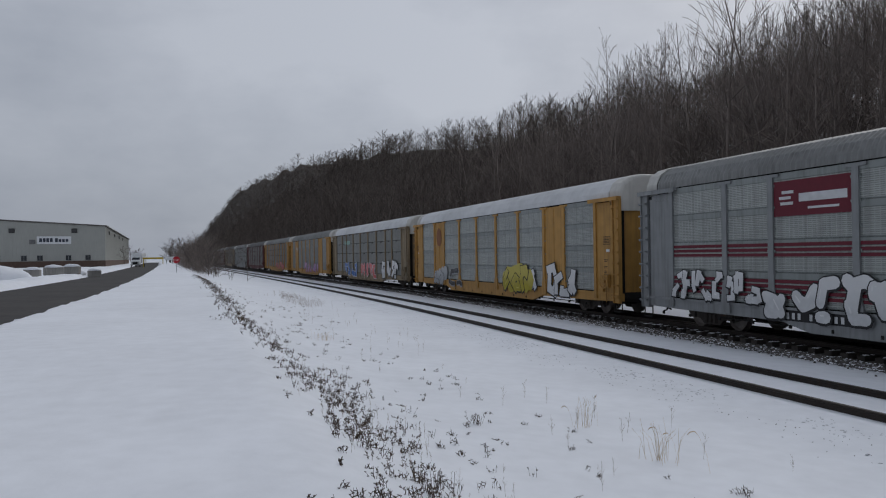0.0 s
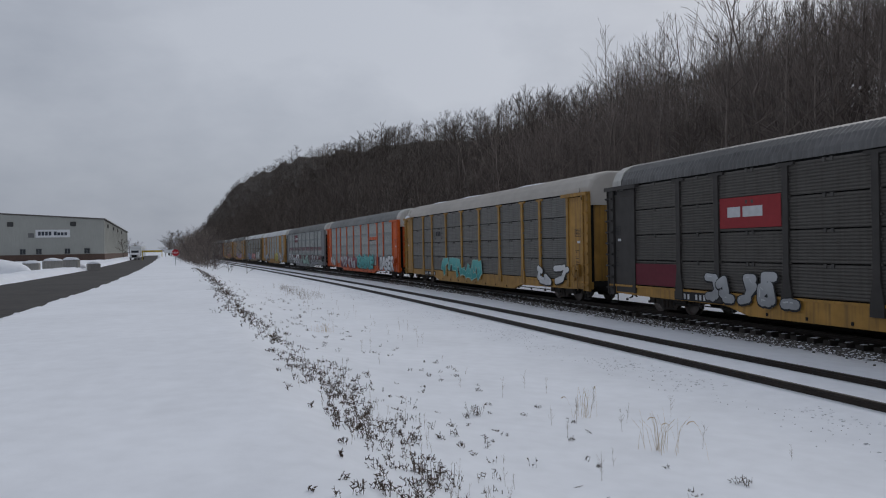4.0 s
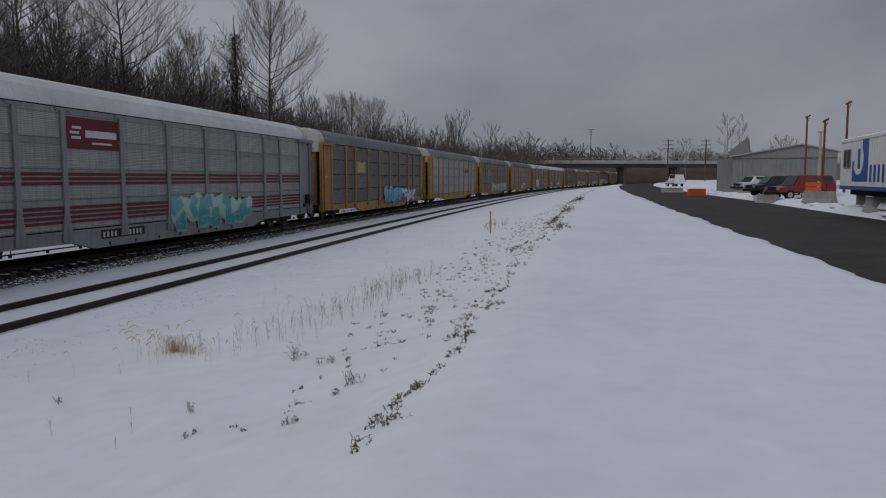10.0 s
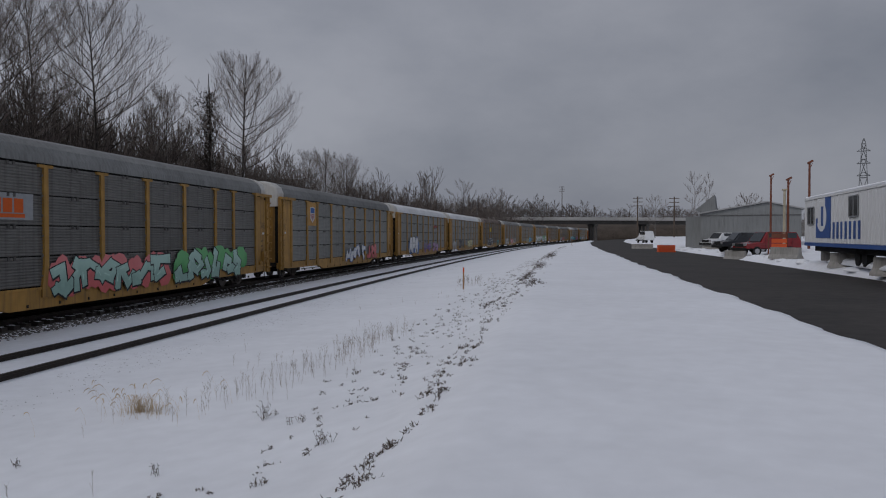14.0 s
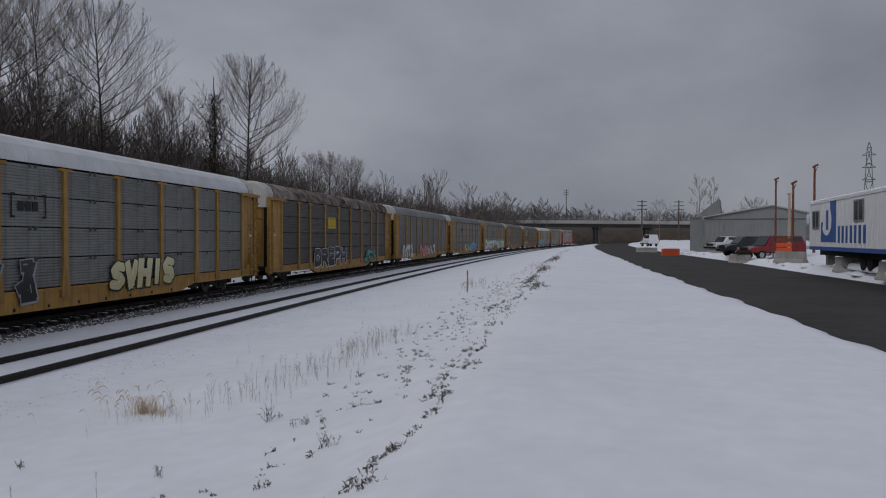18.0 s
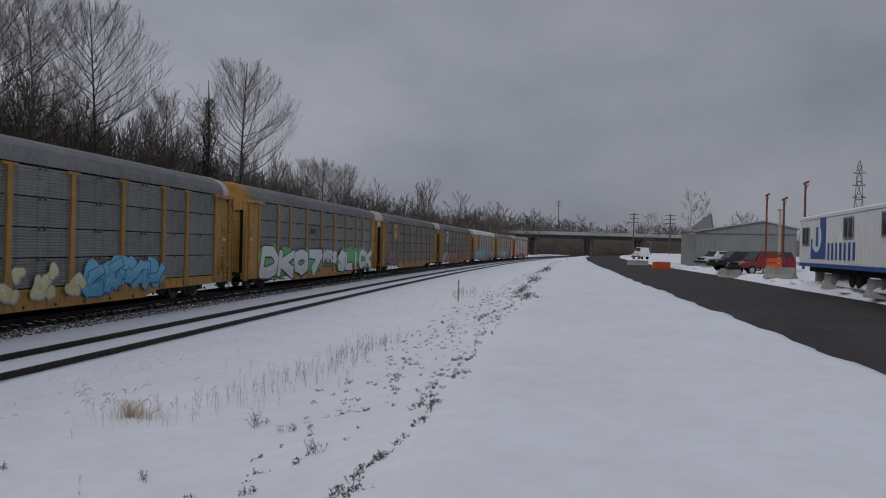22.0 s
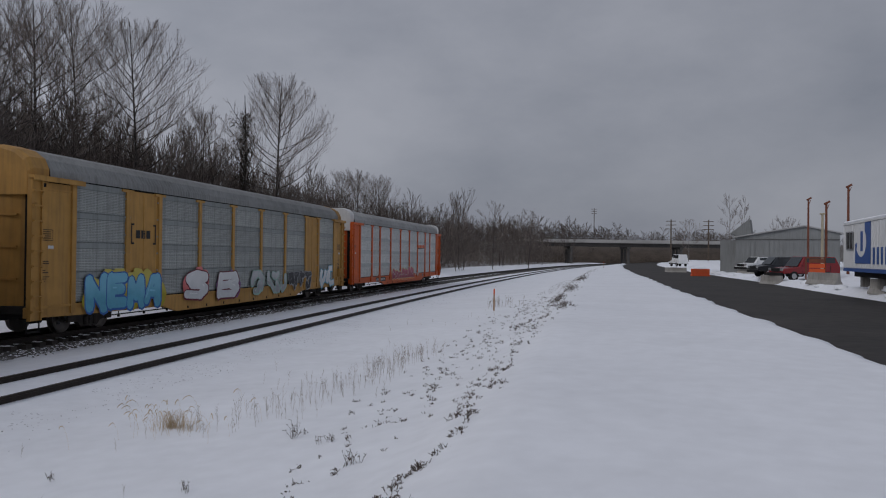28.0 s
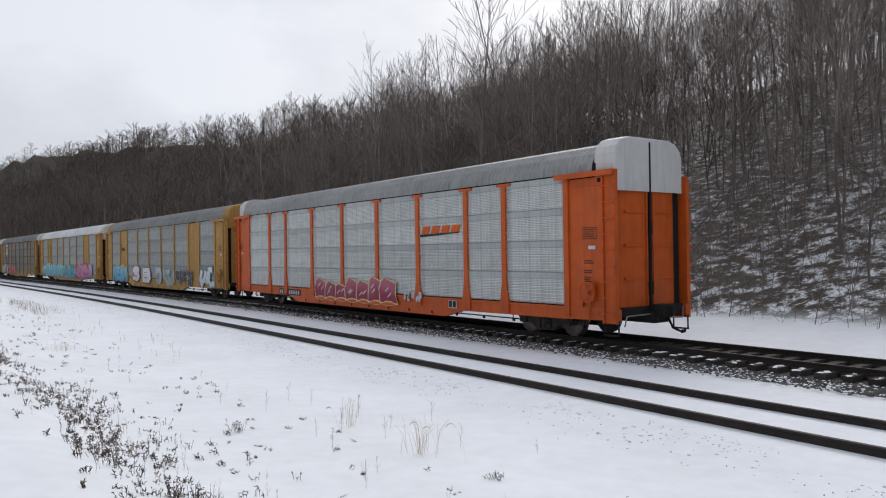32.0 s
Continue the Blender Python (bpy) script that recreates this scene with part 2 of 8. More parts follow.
def hill_material():
    """Brown leaf litter with snow lying in patches, snow alone on the flat."""
    m = mat("snowy_ground", (0.83, 0.85, 0.89), 0.85, var=0.06, scale=3.2, bump=0.32, spec=0.2)
    nt = m.node_tree
    b = nt.nodes["Principled BSDF"]
    src = b.inputs["Base Color"].links[0].from_socket
    at = nt.nodes.new("ShaderNodeAttribute")
    at.attribute_name = "wooded"
    co = nt.nodes.new("ShaderNodeTexCoord")
    n = nt.nodes.new("ShaderNodeTexNoise")
    n.inputs["Scale"].default_value, n.inputs["Detail"].default_value, n.inputs["Roughness"].default_value = 1.3, 9, 0.78
    nt.links.new(co.outputs["Object"], n.inputs["Vector"])
    mr = nt.nodes.new("ShaderNodeMapRange")
    mr.inputs[1].default_value, mr.inputs[2].default_value = 0.43, 0.53
    nt.links.new(n.outputs["Fac"], mr.inputs[0])
    ml = nt.nodes.new("ShaderNodeMath")
    ml.operation = "MULTIPLY"
    nt.links.new(mr.outputs[0], ml.inputs[0])
    nt.links.new(at.outputs["Fac"], ml.inputs[1])
    full = nt.nodes.new("ShaderNodeMath")
    full.operation, full.use_clamp = "SUBTRACT", True
    full.inputs[1].default_value = 1.0
    nt.links.new(at.outputs["Fac"], full.inputs[0])
    mo = nt.nodes.new("ShaderNodeMath")
    mo.operation, mo.use_clamp = "ADD", True
    nt.links.new(ml.outputs[0], mo.inputs[0])
    nt.links.new(full.outputs[0], mo.inputs[1])
    mx = nt.nodes.new("ShaderNodeMixRGB")
    mx.inputs[2].default_value = (0.075, 0.062, 0.05, 1)
    nt.links.new(mo.outputs[0], mx.inputs[0])
    nt.links.new(src, mx.inputs[1])
    nt.links.new(mx.outputs[0], b.inputs["Base Color"])
    return m


def grid_sheet(name, ss, uu, zf, material, attr=None):
    S, U = np.meshgrid(ss, uu, indexing="ij")
    X, Y = plan(S, U)
    Z = zf(S, U)
    n, m = S.shape
    i = np.arange(n * m).reshape(n, m)
    f = np.stack([i[:-1, :-1], i[:-1, 1:], i[1:, 1:], i[1:, :-1]], -1).reshape(-1, 4)[:, ::-1]
    me = mesh(name, np.stack([X, Y, Z], -1).reshape(-1, 3).tolist(), f.tolist(), material, True)
    if attr:
        a = me.attributes.new(attr[0], "FLOAT", "POINT")
        a.data.foreach_set("value", attr[1](S, U).reshape(-1).astype(np.float32))
    return link(name, me)


def steps(*spans):
    out = []
    for a, b, d in spans:
        out += list(np.arange(a, b, d))
    return np.array(out + [spans[-1][1]], float)


def build_ground():
    ss = steps((-2600, -700, 95), (-700, -300, 20), (-300, -100, 5), (-100, -30, 1.5), (-30, 30, 0.6), (30, 100, 1.5), (100, 300, 5), (300, 900, 25), (900, 2600, 85))
    uu = steps((-700, -120, 60), (-120, -40, 6), (-40, -27, 0.8), (-27, -16.2, 0.35), (-16.2, -13, 0.14), (-13, 16, 0.3), (16, 40, 1.5), (40, 140, 5), (140, 700, 40))
    ob = grid_sheet("ground", ss, uu, lambda s, u: ground(s, u), hill_material(), ("wooded", lambda s, u: smooth((u - np.interp(s, [-150, -40, 0, 60], [20, 16, 14, 13.5])) / 2.5) * np.interp(s, [-50, -30, 8, 22, 110, 200], [1.2, 0.95, 0.95, 1.3, 1.5, 2])))
    tagged(ob, "snow-covered ground with a wooded hillside", "ground", kind="structure")
    # road
    ASPH = mat("asphalt", (0.036, 0.031, 0.028), 0.75, var=0.5, scale=2.2, bump=0.4)
    ss = steps((-420, -100, 8), (-100, 100, 2), (100, 420, 8))
    verts, faces = [], []
    for s in ss:
        a, b = float(road_near(s)) + 0.25, float(road_far(s)) - 0.25
        for k in range(9):
            u = b + (a - b) * k / 8
            x, y = plan(s, u)
            verts.append((x, y, 0.47 + 0.03 * math.sin(math.pi * k / 8)))
    for i in range(len(ss) - 1):
        for k in range(8):
            faces.append((i * 9 + k, i * 9 + k + 1, i * 9 + k + 10, i * 9 + k + 9))
    tagged(link("road", mesh("road", verts, faces, ASPH, True)), "dark wet asphalt road cleared of snow", "road", kind="structure")


build_ground()


# ---------- tracks ----------
RAILST = mat("rail_steel", (0.035, 0.028, 0.024), 0.6, 0.4, var=0.3, scale=8)
TIE = mat("tie_wood", (0.048, 0.042, 0.037), 0.9, var=0.4, scale=5, rnd=0.3)
BALLAST = mat("ballast", (0.092, 0.086, 0.081), 0.95, var=0.6, scale=14, bump=0.9)
STONE = mat("crushed_stone", (0.145, 0.135, 0.128), 0.95, var=0.5, scale=7)
# clods are greyer than the snow they lie on
CLOD = mat("grey_snow_clod", (0.60, 0.61, 0.64), 0.9, var=0.3, scale=9)


def sweep(name, prof, ss, off, z, material, parent):
    verts, faces, n = [], [], len(prof)
    for s in ss:
        for (a, b) in prof:
            x, y = plan(s, off + a)
            verts.append((float(x), float(y), z + b))
    for i in range(len(ss) - 1):
        for k in range(n):
            faces.append((i * n + k, i * n + (k + 1) % n, (i + 1) * n + (k + 1) % n, (i + 1) * n + k))
    return link(name, mesh(name, verts, faces, material), parent)


def build_track(off, label, tie_z, ties):
    top = empty("railway_track", Matrix(), label, "railway track", "railway tracks", "structure")
    prof = [(-0.036, 0), (0.036, 0), (0.036, -0.035), (0.012, -0.05), (0.012, -0.135), (0.07, -0.16), (0.07, -0.172), (-0.07, -0.172), (-0.07, -0.16), (-0.012, -0.135), (-0.012, -0.05), (-0.036, -0.035)]
    ss = steps((-700, -200, 20), (-200, 200, 4), (200, 700, 20))
    for side in (-0.753, 0.753):
        sweep("rail", prof, ss, off + side, 0, RAILST, top)
    bm = bmesh.new()
    box(bm, -1.3, 1.3, -0.115, 0.115, -0.09, 0.09)
    me = bpy.data.meshes.new("tie")
    bm.to_mesh(me)
    bm.free()
    me.materials.append(TIE)
    rng = random.Random(int(off * 10) + 5)
    for i in range(-ties, ties):
        s = i * 0.52
        x, y = plan(s, off + rng.uniform(-0.04, 0.04))
        ob = link("tie", me, top)
        ob.matrix_basis = pose(float(x), float(y), tie_z + rng.uniform(-0.01, 0.01), 0, 0, math.degrees(float(head(s))) + rng.uniform(-1, 1))
    return top


def prism_field(name, items, material, parent=None, flat=1.0):
    """Many small stones in one mesh: items of (x, y, z, size)."""
    rng = np.random.RandomState(7)
    base = np.array([(-1, -.7, -.5), (1, -.8, -.5), (.8, .9, -.5), (-.9, .7, -.5), (-.5, -.4, .5), (.6, -.5, .6), (.5, .5, .45), (-.6, .4, .55)]) * 0.5
    n = len(items)
    it = np.array(items)
    a = rng.rand(n) * 6.28
    c, s = np.cos(a), np.sin(a)
    sc = it[:, 3:4] * (0.7 + 0.6 * rng.rand(n, 3))
    v = base[None] * sc[:, None] * np.array([1, 1, flat])
    x = v[..., 0] * c[:, None] - v[..., 1] * s[:, None]
    y = v[..., 0] * s[:, None] + v[..., 1] * c[:, None]
    V = np.stack([x + it[:, 0:1], y + it[:, 1:2], v[..., 2] + it[:, 2:3]], -1).reshape(-1, 3)
    F = np.array([(4, 5, 6, 7), (0, 1, 5, 4), (1, 2, 6, 5), (2, 3, 7, 6), (3, 0, 4, 7)])
    faces = (F[None] + (np.arange(n) * 8)[:, None, None]).reshape(-1, 4)
    return link(name, mesh(name, V.tolist(), faces.tolist(), material), parent)


def build_tracks():
    t2 = build_track(SPACING, "railway track with dark ties on dark ballast", -0.215, 140)
    t1 = build_track(0.0, "empty railway track filled with snow between dark rails", -0.262, 0)
    # dark ballast bed under the train
    ss = steps((-700, -200, 20), (-200, 200, 4), (200, 700, 20))
    sweep("ballast_bed", [(-1.75, -0.34), (-1.35, -0.255), (1.35, -0.255), (1.9, -0.36), (1.9, -0.6), (-1.75, -0.6)], ss, SPACING, 0, BALLAST, t2)
    rng = random.Random(3)
    st = []
    white = []
    for i in range(17000):
        s = rng.gauss(0, 27)
        u = SPACING - 1.42 - abs(rng.gauss(0, 0.42)) + rng.gauss(0, 0.08)
        x, y = plan(s, u)
        z = float(np.interp(u - SPACING, [-2.6, -1.75, -1.35, -1.0], [-0.225, -0.325, -0.25, -0.245])) + 0.02 * rng.random()
        if rng.random() < 0.70:
            st.append((float(x), float(y), z, rng.uniform(0.03, 0.075)))
        else:
            white.append((float(x), float(y), z + 0.008, rng.uniform(0.03, 0.08)))
    tagged(prism_field("ballast_stones", st, STONE), "dark crushed stone ballast half covered by snow", "ballast", kind="stuff")
    tagged(prism_field("ballast_snow", white, SNOW, None, 0.4), "bits of snow caught between the ballast stones", "snow", kind="stuff")
    st = []
    for i in range(-220, 220):
        for k in range(3):
            s, u = i * 0.52 + rng.gauss(0, 0.03), SPACING - 1.22 + k * 0.13 + rng.gauss(0, 0.03)
            x, y = plan(s, u)
            st.append((float(x), float(y), -0.125 + 0.01 * rng.random(), rng.uniform(0.05, 0.2)))
    tagged(prism_field("tie_snow", st, SNOW, None, 0.18), "thin snow lying on the ends of the ties", "snow", kind="stuff")
    st = []
    for i in range(3200):
        s, u = rng.gauss(0, 28), -1.25 - abs(rng.gauss(0.3, 0.45))
        if math.sin(s * 2.3) + math.sin(s * 0.9 + 2) < -0.3:
            continue
        x, y = plan(s, u)
        st.append((float(x), float(y), float(ground(s, u)) + 0.004, rng.uniform(0.015, 0.05)))
    tagged(prism_field("snow_clods", st, CLOD, None, 0.35), "small dirty clods of snow beside the rail", "snow", kind="stuff")
    st = []
    for i in range(900):
        s, u = rng.gauss(0, 30), -1.9 - abs(rng.gauss(0.35, 0.25))
        x, y = plan(s, u)
        st.append((float(x), float(y), float(ground(s, u)) + 0.003, rng.uniform(0.008, 0.018)))
    tagged(prism_field("track_side_stones", st, STONE), "small dark stones poking out of the snow", "stones", kind="stuff")


build_tracks()


# ---------- the train ----------
BODY_L = PITCH - 1.50          # corner post to corner post
HALF_W = 1.50
BAYS = [2.64, 1.90, 2.81, 2.81, 2.81, 2.81, 2.81, 1.90, 2.64]
END_W = (BODY_L - sum(BAYS)) / 2
FLOOR, P_LO, P_HI, EAVE, ROOF = 0.52, 0.96, 4.53, 4.60, 5.50

DARK = mat("underframe_black", (0.018, 0.017, 0.016), 0.8, var=0.4, scale=4)
FRAMEM = mat("truck_frame_brown", (0.055, 0.046, 0.04), 0.8, var=0.4, scale=5)
WHEELM = mat("wheel_steel", (0.13, 0.115, 0.105), 0.45, 0.6, var=0.3, scale=6)
BODYC = {
    "yellow": mat("yellow_paint", (0.37, 0.205, 0.048), 0.55, var=0.25, scale=2.2, streak=0.5, rnd=0.12),
    "gold": mat("faded_gold_paint", (0.42, 0.23, 0.06), 0.6, var=0.2, scale=2.0, streak=0.3, rnd=0.06),
    "orange": mat("orange_paint", (0.55, 0.095, 0.012), 0.5, var=0.18, scale=2.0, streak=0.25, rnd=0.05),
    "maroon": mat("maroon_paint", (0.10, 0.022, 0.025), 0.6, var=0.25, scale=2.0, streak=0.35),
    "dust": mat("dusty_faded_paint", (0.24, 0.185, 0.115), 0.65, var=0.25, scale=2.0, streak=0.5),
    "silver": mat("silver_paint", (0.235, 0.245, 0.25), 0.5, 0.2, var=0.15, scale=2.0, streak=0.35),
    "black": mat("black_brown_paint", (0.048, 0.044, 0.041), 0.6, var=0.3, scale=2.0, streak=0.2),
}
PANELC = {
    "light": ((0.62, 0.64, 0.625), 0.28), "pale": ((0.385, 0.405, 0.39), 0.35), "mid": ((0.245, 0.25, 0.237), 0.42), "grey": ((0.180, 0.176, 0.165), 0.5), "dark": ((0.108, 0.101, 0.092), 0.45),
}


def panel_mat(tone, holes):
    """Galvanised sheet, dull with road dirt; the perforated kind has rows of slots."""
    name = "galvanised_" + tone + ("_perforated" if holes else "")
    if name in MATS:
        return MATS[name]
    col, st = PANELC[tone]
    m = mat(name, col, 0.5, 0.35, var=0.14, scale=2.4, streak=st, dirt=(0.06, 0.052, 0.045), rnd=0.1)
    if holes:
        nt = m.node_tree
        b = nt.nodes["Principled BSDF"]
        src = b.inputs["Base Color"].links[0].from_socket
        co = nt.nodes.new("ShaderNodeTexCoord")
        # rows of punched slots
        ax = nt.nodes.new("ShaderNodeSeparateXYZ")
        nt.links.new(co.outputs["Object"], ax.inputs[0])

        def teeth(axis, pitch, part_):
            m_, fr, lt = nt.nodes.new("ShaderNodeMath"), nt.nodes.new("ShaderNodeMath"), nt.nodes.new("ShaderNodeMath")
            m_.operation, fr.operation, lt.operation = "MULTIPLY", "FRACT", "LESS_THAN"
            m_.inputs[1].default_value, lt.inputs[1].default_value = 1 / pitch, part_
            nt.links.new(ax.outputs[axis], m_.inputs[0])
            nt.links.new(m_.outputs[0], fr.inputs[0])
            nt.links.new(fr.outputs[0], lt.inputs[0])
            return lt
        br = nt.nodes.new("ShaderNodeMath")
        br.operation = "MULTIPLY"
        nt.links.new(teeth(0, 0.155, 0.84).outputs[0], br.inputs[0])
        nt.links.new(teeth(2, 0.050, 0.42).outputs[0], br.inputs[1])
        mx = nt.nodes.new("ShaderNodeMixRGB")
        mx.blend_type = "MULTIPLY"
        mx.inputs[2].default_value = (0.60, 0.60, 0.59, 1)
        # plain unpunched margins at the top and foot of each sheet
        sp = nt.nodes.new("ShaderNodeSeparateXYZ")
        nt.links.new(co.outputs["Object"], sp.inputs[0])
        lo, hi, both = nt.nodes.new("ShaderNodeMath"), nt.nodes.new("ShaderNodeMath"), nt.nodes.new("ShaderNodeMath")
        lo.operation, hi.operation, both.operation = "GREATER_THAN", "LESS_THAN", "MULTIPLY"
        lo.inputs[1].default_value, hi.inputs[1].default_value = 0.03, (TIER + 0.032) * 0.79
        nt.links.new(sp.outputs[2], lo.inputs[0])
        nt.links.new(sp.outputs[2], hi.inputs[0])
        cut = nt.nodes.new("ShaderNodeMath")
        cut.operation = "MULTIPLY"
        nt.links.new(lo.outputs[0], both.inputs[0])
        nt.links.new(hi.outputs[0], both.inputs[1])
        nt.links.new(both.outputs[0], cut.inputs[0])
        nt.links.new(br.outputs[0], cut.inputs[1])
        nt.links.new(cut.outputs[0], mx.inputs[0])
        nt.links.new(src, mx.inputs[1])
        # the plain lap between two sheets is bare zinc, duller than the pale ones
        lap = nt.nodes.new("ShaderNodeMixRGB")
        lap.blend_type = "MULTIPLY"
        lap.inputs[2].default_value = (0.70, 0.72, 0.73, 1) if tone in ("light", "pale") else (0.86, 0.88, 0.9, 1)
        inv = nt.nodes.new("ShaderNodeMath")
        inv.operation = "SUBTRACT"
        inv.inputs[0].default_value = 1.0
        nt.links.new(both.outputs[0], inv.inputs[1])
        nt.links.new(inv.outputs[0], lap.inputs[0])
        nt.links.new(mx.outputs[0], lap.inputs[1])
        nt.links.new(lap.outputs[0], b.inputs["Base Color"])
    return m


ROOFC = {
    "zinc": mat("roof_bright_zinc", (0.32, 0.325, 0.32), 0.6, 0.1, var=0.2, scale=1.5, streak=0.3),
    "grey": mat("roof_galvanised", (0.235, 0.24, 0.236), 0.6, 0.1, var=0.2, scale=1.5, streak=0.3, rnd=0.12),
    "taupe": mat("roof_taupe", (0.185, 0.175, 0.165), 0.6, 0.2, var=0.2, scale=1.5, streak=0.2),
    "white": mat("roof_snow_dusted", (0.66, 0.67, 0.68), 0.75, var=0.15, scale=1.5),
    "tan": mat("roof_pale_tan", (0.50, 0.47, 0.43), 0.7, var=0.12, scale=1.5),
    "dark": mat("roof_dark_grey", (0.16, 0.16, 0.16), 0.6, 0.2, var=0.25, scale=1.5, streak=0.3),
    "rust": mat("roof_rusted", (0.22, 0.19, 0.17), 0.9, var=0.95, scale=2.4, bump=0.3, streak=0.6, dirt=(0.12, 0.05, 0.025)),
}
FRP_CLEAN = mat("clean_end_fairing", (0.60, 0.60, 0.59), 0.6, var=0.08, scale=3, streak=0.15)
FRP = mat("white_end_fairing", (0.55, 0.54, 0.51), 0.6, var=0.08, scale=3, streak=0.15)
RUBBERY = mat("hose_rubber", (0.02, 0.02, 0.02), 0.8)
# near-black colour in place of the shade in gaps and inside the cars
GAP_SHADE = mat("black_gap", (0.012, 0.012, 0.012), 0.9)

LATCH = mat("dull_latch_steel", (0.10, 0.095, 0.09), 0.7, 0.3, var=0.3, scale=6)
SNOWY = mat("settled_snow", (0.82, 0.84, 0.88), 0.85, var=0.05, scale=2.0, bump=0.25, spec=0.2)
CAR_MESH = {}


def car_mesh(key, fn):
    if key not in CAR_MESH:
        bm = bmesh.new()
        fn(bm)
        bm.normal_update()
        me = bpy.data.meshes.new(key.split(":")[0])
        bm.to_mesh(me)
        bm.free()
        CAR_MESH[key] = me
    return CAR_MESH[key]


def put(parent, name, key, fn, material, m=None):
    """A part that shares its mesh with alike parts of other cars, in a material of its own."""
    me = car_mesh(key, fn)
    if not me.materials:
        me.materials.append(None)
    ob = link(name, me, parent)
    ob.material_slots[0].link = "OBJECT"
    ob.material_slots[0].material = material
    if m is not None:
        ob.matrix_basis = m
    return ob


TIER = (P_HI - P_LO - 0.035 * 3) / 4


def tier_profile(kind, z0, hgt):
    if kind == "ribbed":
        n, prof = 10, []
        for i in range(n):
            a = z0 + hgt * i / n
            prof += [(a, 0.0), (a + hgt / n * 0.35, 0.022), (a + hgt / n * 0.75, 0.022)]
        return prof + [(z0 + hgt, 0.0)]
    prof = []
    for i in range(7):
        a = z0 + 0.03 + (hgt * 0.77 - 0.03) * i / 7
        prof += [(a, 0.014), (a + 0.03, 0.024), (a + 0.07, 0.024)]
    return [(z0, 0.0)] + prof + [(z0 + hgt * 0.79, 0.014), (z0 + hgt * 0.80, 0.036), (z0 + hgt * 0.985, 0.036), (z0 + hgt, 0.0)]


def f_tier(w, kind):
    """One folded sheet of a side screen; faces +y, from z 0 up."""
    def make(bm):
        prof = tier_profile(kind, 0.0, TIER if kind == "ribbed" else TIER + 0.032)
        a = [bm.verts.new((-w / 2, y, z)) for z, y in prof]
        b = [bm.verts.new((w / 2, y, z)) for z, y in prof]
        for i in range(len(prof) - 1):
            bm.faces.new((b[i], a[i], a[i + 1], b[i + 1]))
    return make


def f_panel(w, kind):
    """All four sheets of a bay in one, for the side away from the road."""
    def make(bm):
        prof = []
        for t in range(4):
            prof += tier_profile(kind, P_LO + t * (TIER + 0.035), TIER)
        a = [bm.verts.new((-w / 2, y, z)) for z, y in prof]
        b = [bm.verts.new((w / 2, y, z)) for z, y in prof]
        for i in range(len(prof) - 1):
            bm.faces.new((b[i], a[i], a[i + 1], b[i + 1]))
    return make


def f_post(bm):
    """Side post with a flared foot and a cap at the eave; faces +y."""
    w, y0, y1 = 0.10, 0.0, 0.085
    pts = [(-0.20, P_LO - 0.34), (0.20, P_LO - 0.34), (0.19, P_LO), (w, P_LO + 0.55), (w, P_HI - 0.07), (0.32, P_HI - 0.06), (0.32, P_HI + 0.02), (-0.32, P_HI + 0.02), (-0.32, P_HI - 0.06), (-w, P_HI - 0.07), (-w, P_LO + 0.55), (-0.19, P_LO)]
    f = [bm.verts.new((x, y1, z)) for x, z in pts]
    b = [bm.verts.new((x, y0, z)) for x, z in pts]
    bm.faces.new(f[::-1])
    for i in range(len(pts)):
        j = (i + 1) % len(pts)
        bm.faces.new((f[i], f[j], b[j], b[i]))


def f_bolts(bm):
    for z in np.linspace(P_LO + 0.3, P_HI - 0.3, 6):
        for x in (-0.13, 0.13):
            box(bm, x - 0.02, x + 0.02, 0.0, 0.06, z - 0.03, z + 0.03)


def f_sheet(w):
    def make(bm):
        box(bm, -w / 2, w / 2, 0.0, 0.03, P_LO - 0.02, P_HI)
        for x in (-w / 2 + 0.12, 0, w / 2 - 0.12):
            box(bm, x - 0.02, x + 0.02, 0.03, 0.045, P_LO + 0.1, P_HI - 0.1)
    return make


def f_sill(bm):
    """Deep side sill, fish-bellied between the trucks; faces +y."""
    h = BODY_L / 2
    pts = [(-h, FLOOR + 0.1), (-h + 2.0, FLOOR + 0.05), (-h + 6.6, FLOOR + 0.02), (-h + 7.6, FLOOR - 0.22), (h - 7.6, FLOOR - 0.22), (h - 6.6, FLOOR + 0.02), (h - 2.0, FLOOR + 0.05), (h, FLOOR + 0.1), (h, P_LO - 0.05), (-h, P_LO - 0.05)]
    f = [bm.verts.new((x, 0.02, z)) for x, z in pts]
    b = [bm.verts.new((x, -0.14, z)) for x, z in pts]
    bm.faces.new(f[::-1])
    bm.faces.new(b)
    for i in range(len(pts)):
        j = (i + 1) % len(pts)
        bm.faces.new((f[i], f[j], b[j], b[i]))
    box(bm, -h, h, 0.02, 0.06, P_LO - 0.10, P_LO - 0.03)


def f_hooks(bm):
    for x in np.linspace(-BODY_L / 2 + 1.2, BODY_L / 2 - 1.2, 18):
        box(bm, x - 0.035, x + 0.035, -0.02, 0.04, FLOOR - 0.16, FLOOR - 0.07)


def f_deck(bm):
    box(bm, -BODY_L / 2 + 0.1, BODY_L / 2 - 0.1, -HALF_W + 0.12, HALF_W - 0.12, 0.72, 0.94)
    box(bm, -BODY_L / 2 - 0.2, BODY_L / 2 + 0.2, -0.30, 0.30, 0.50, 0.80)
    for x in (-4, 0, 4):
        box(bm, x - 0.5, x + 0.5, -0.7, 0.7, 0.42, 0.72)


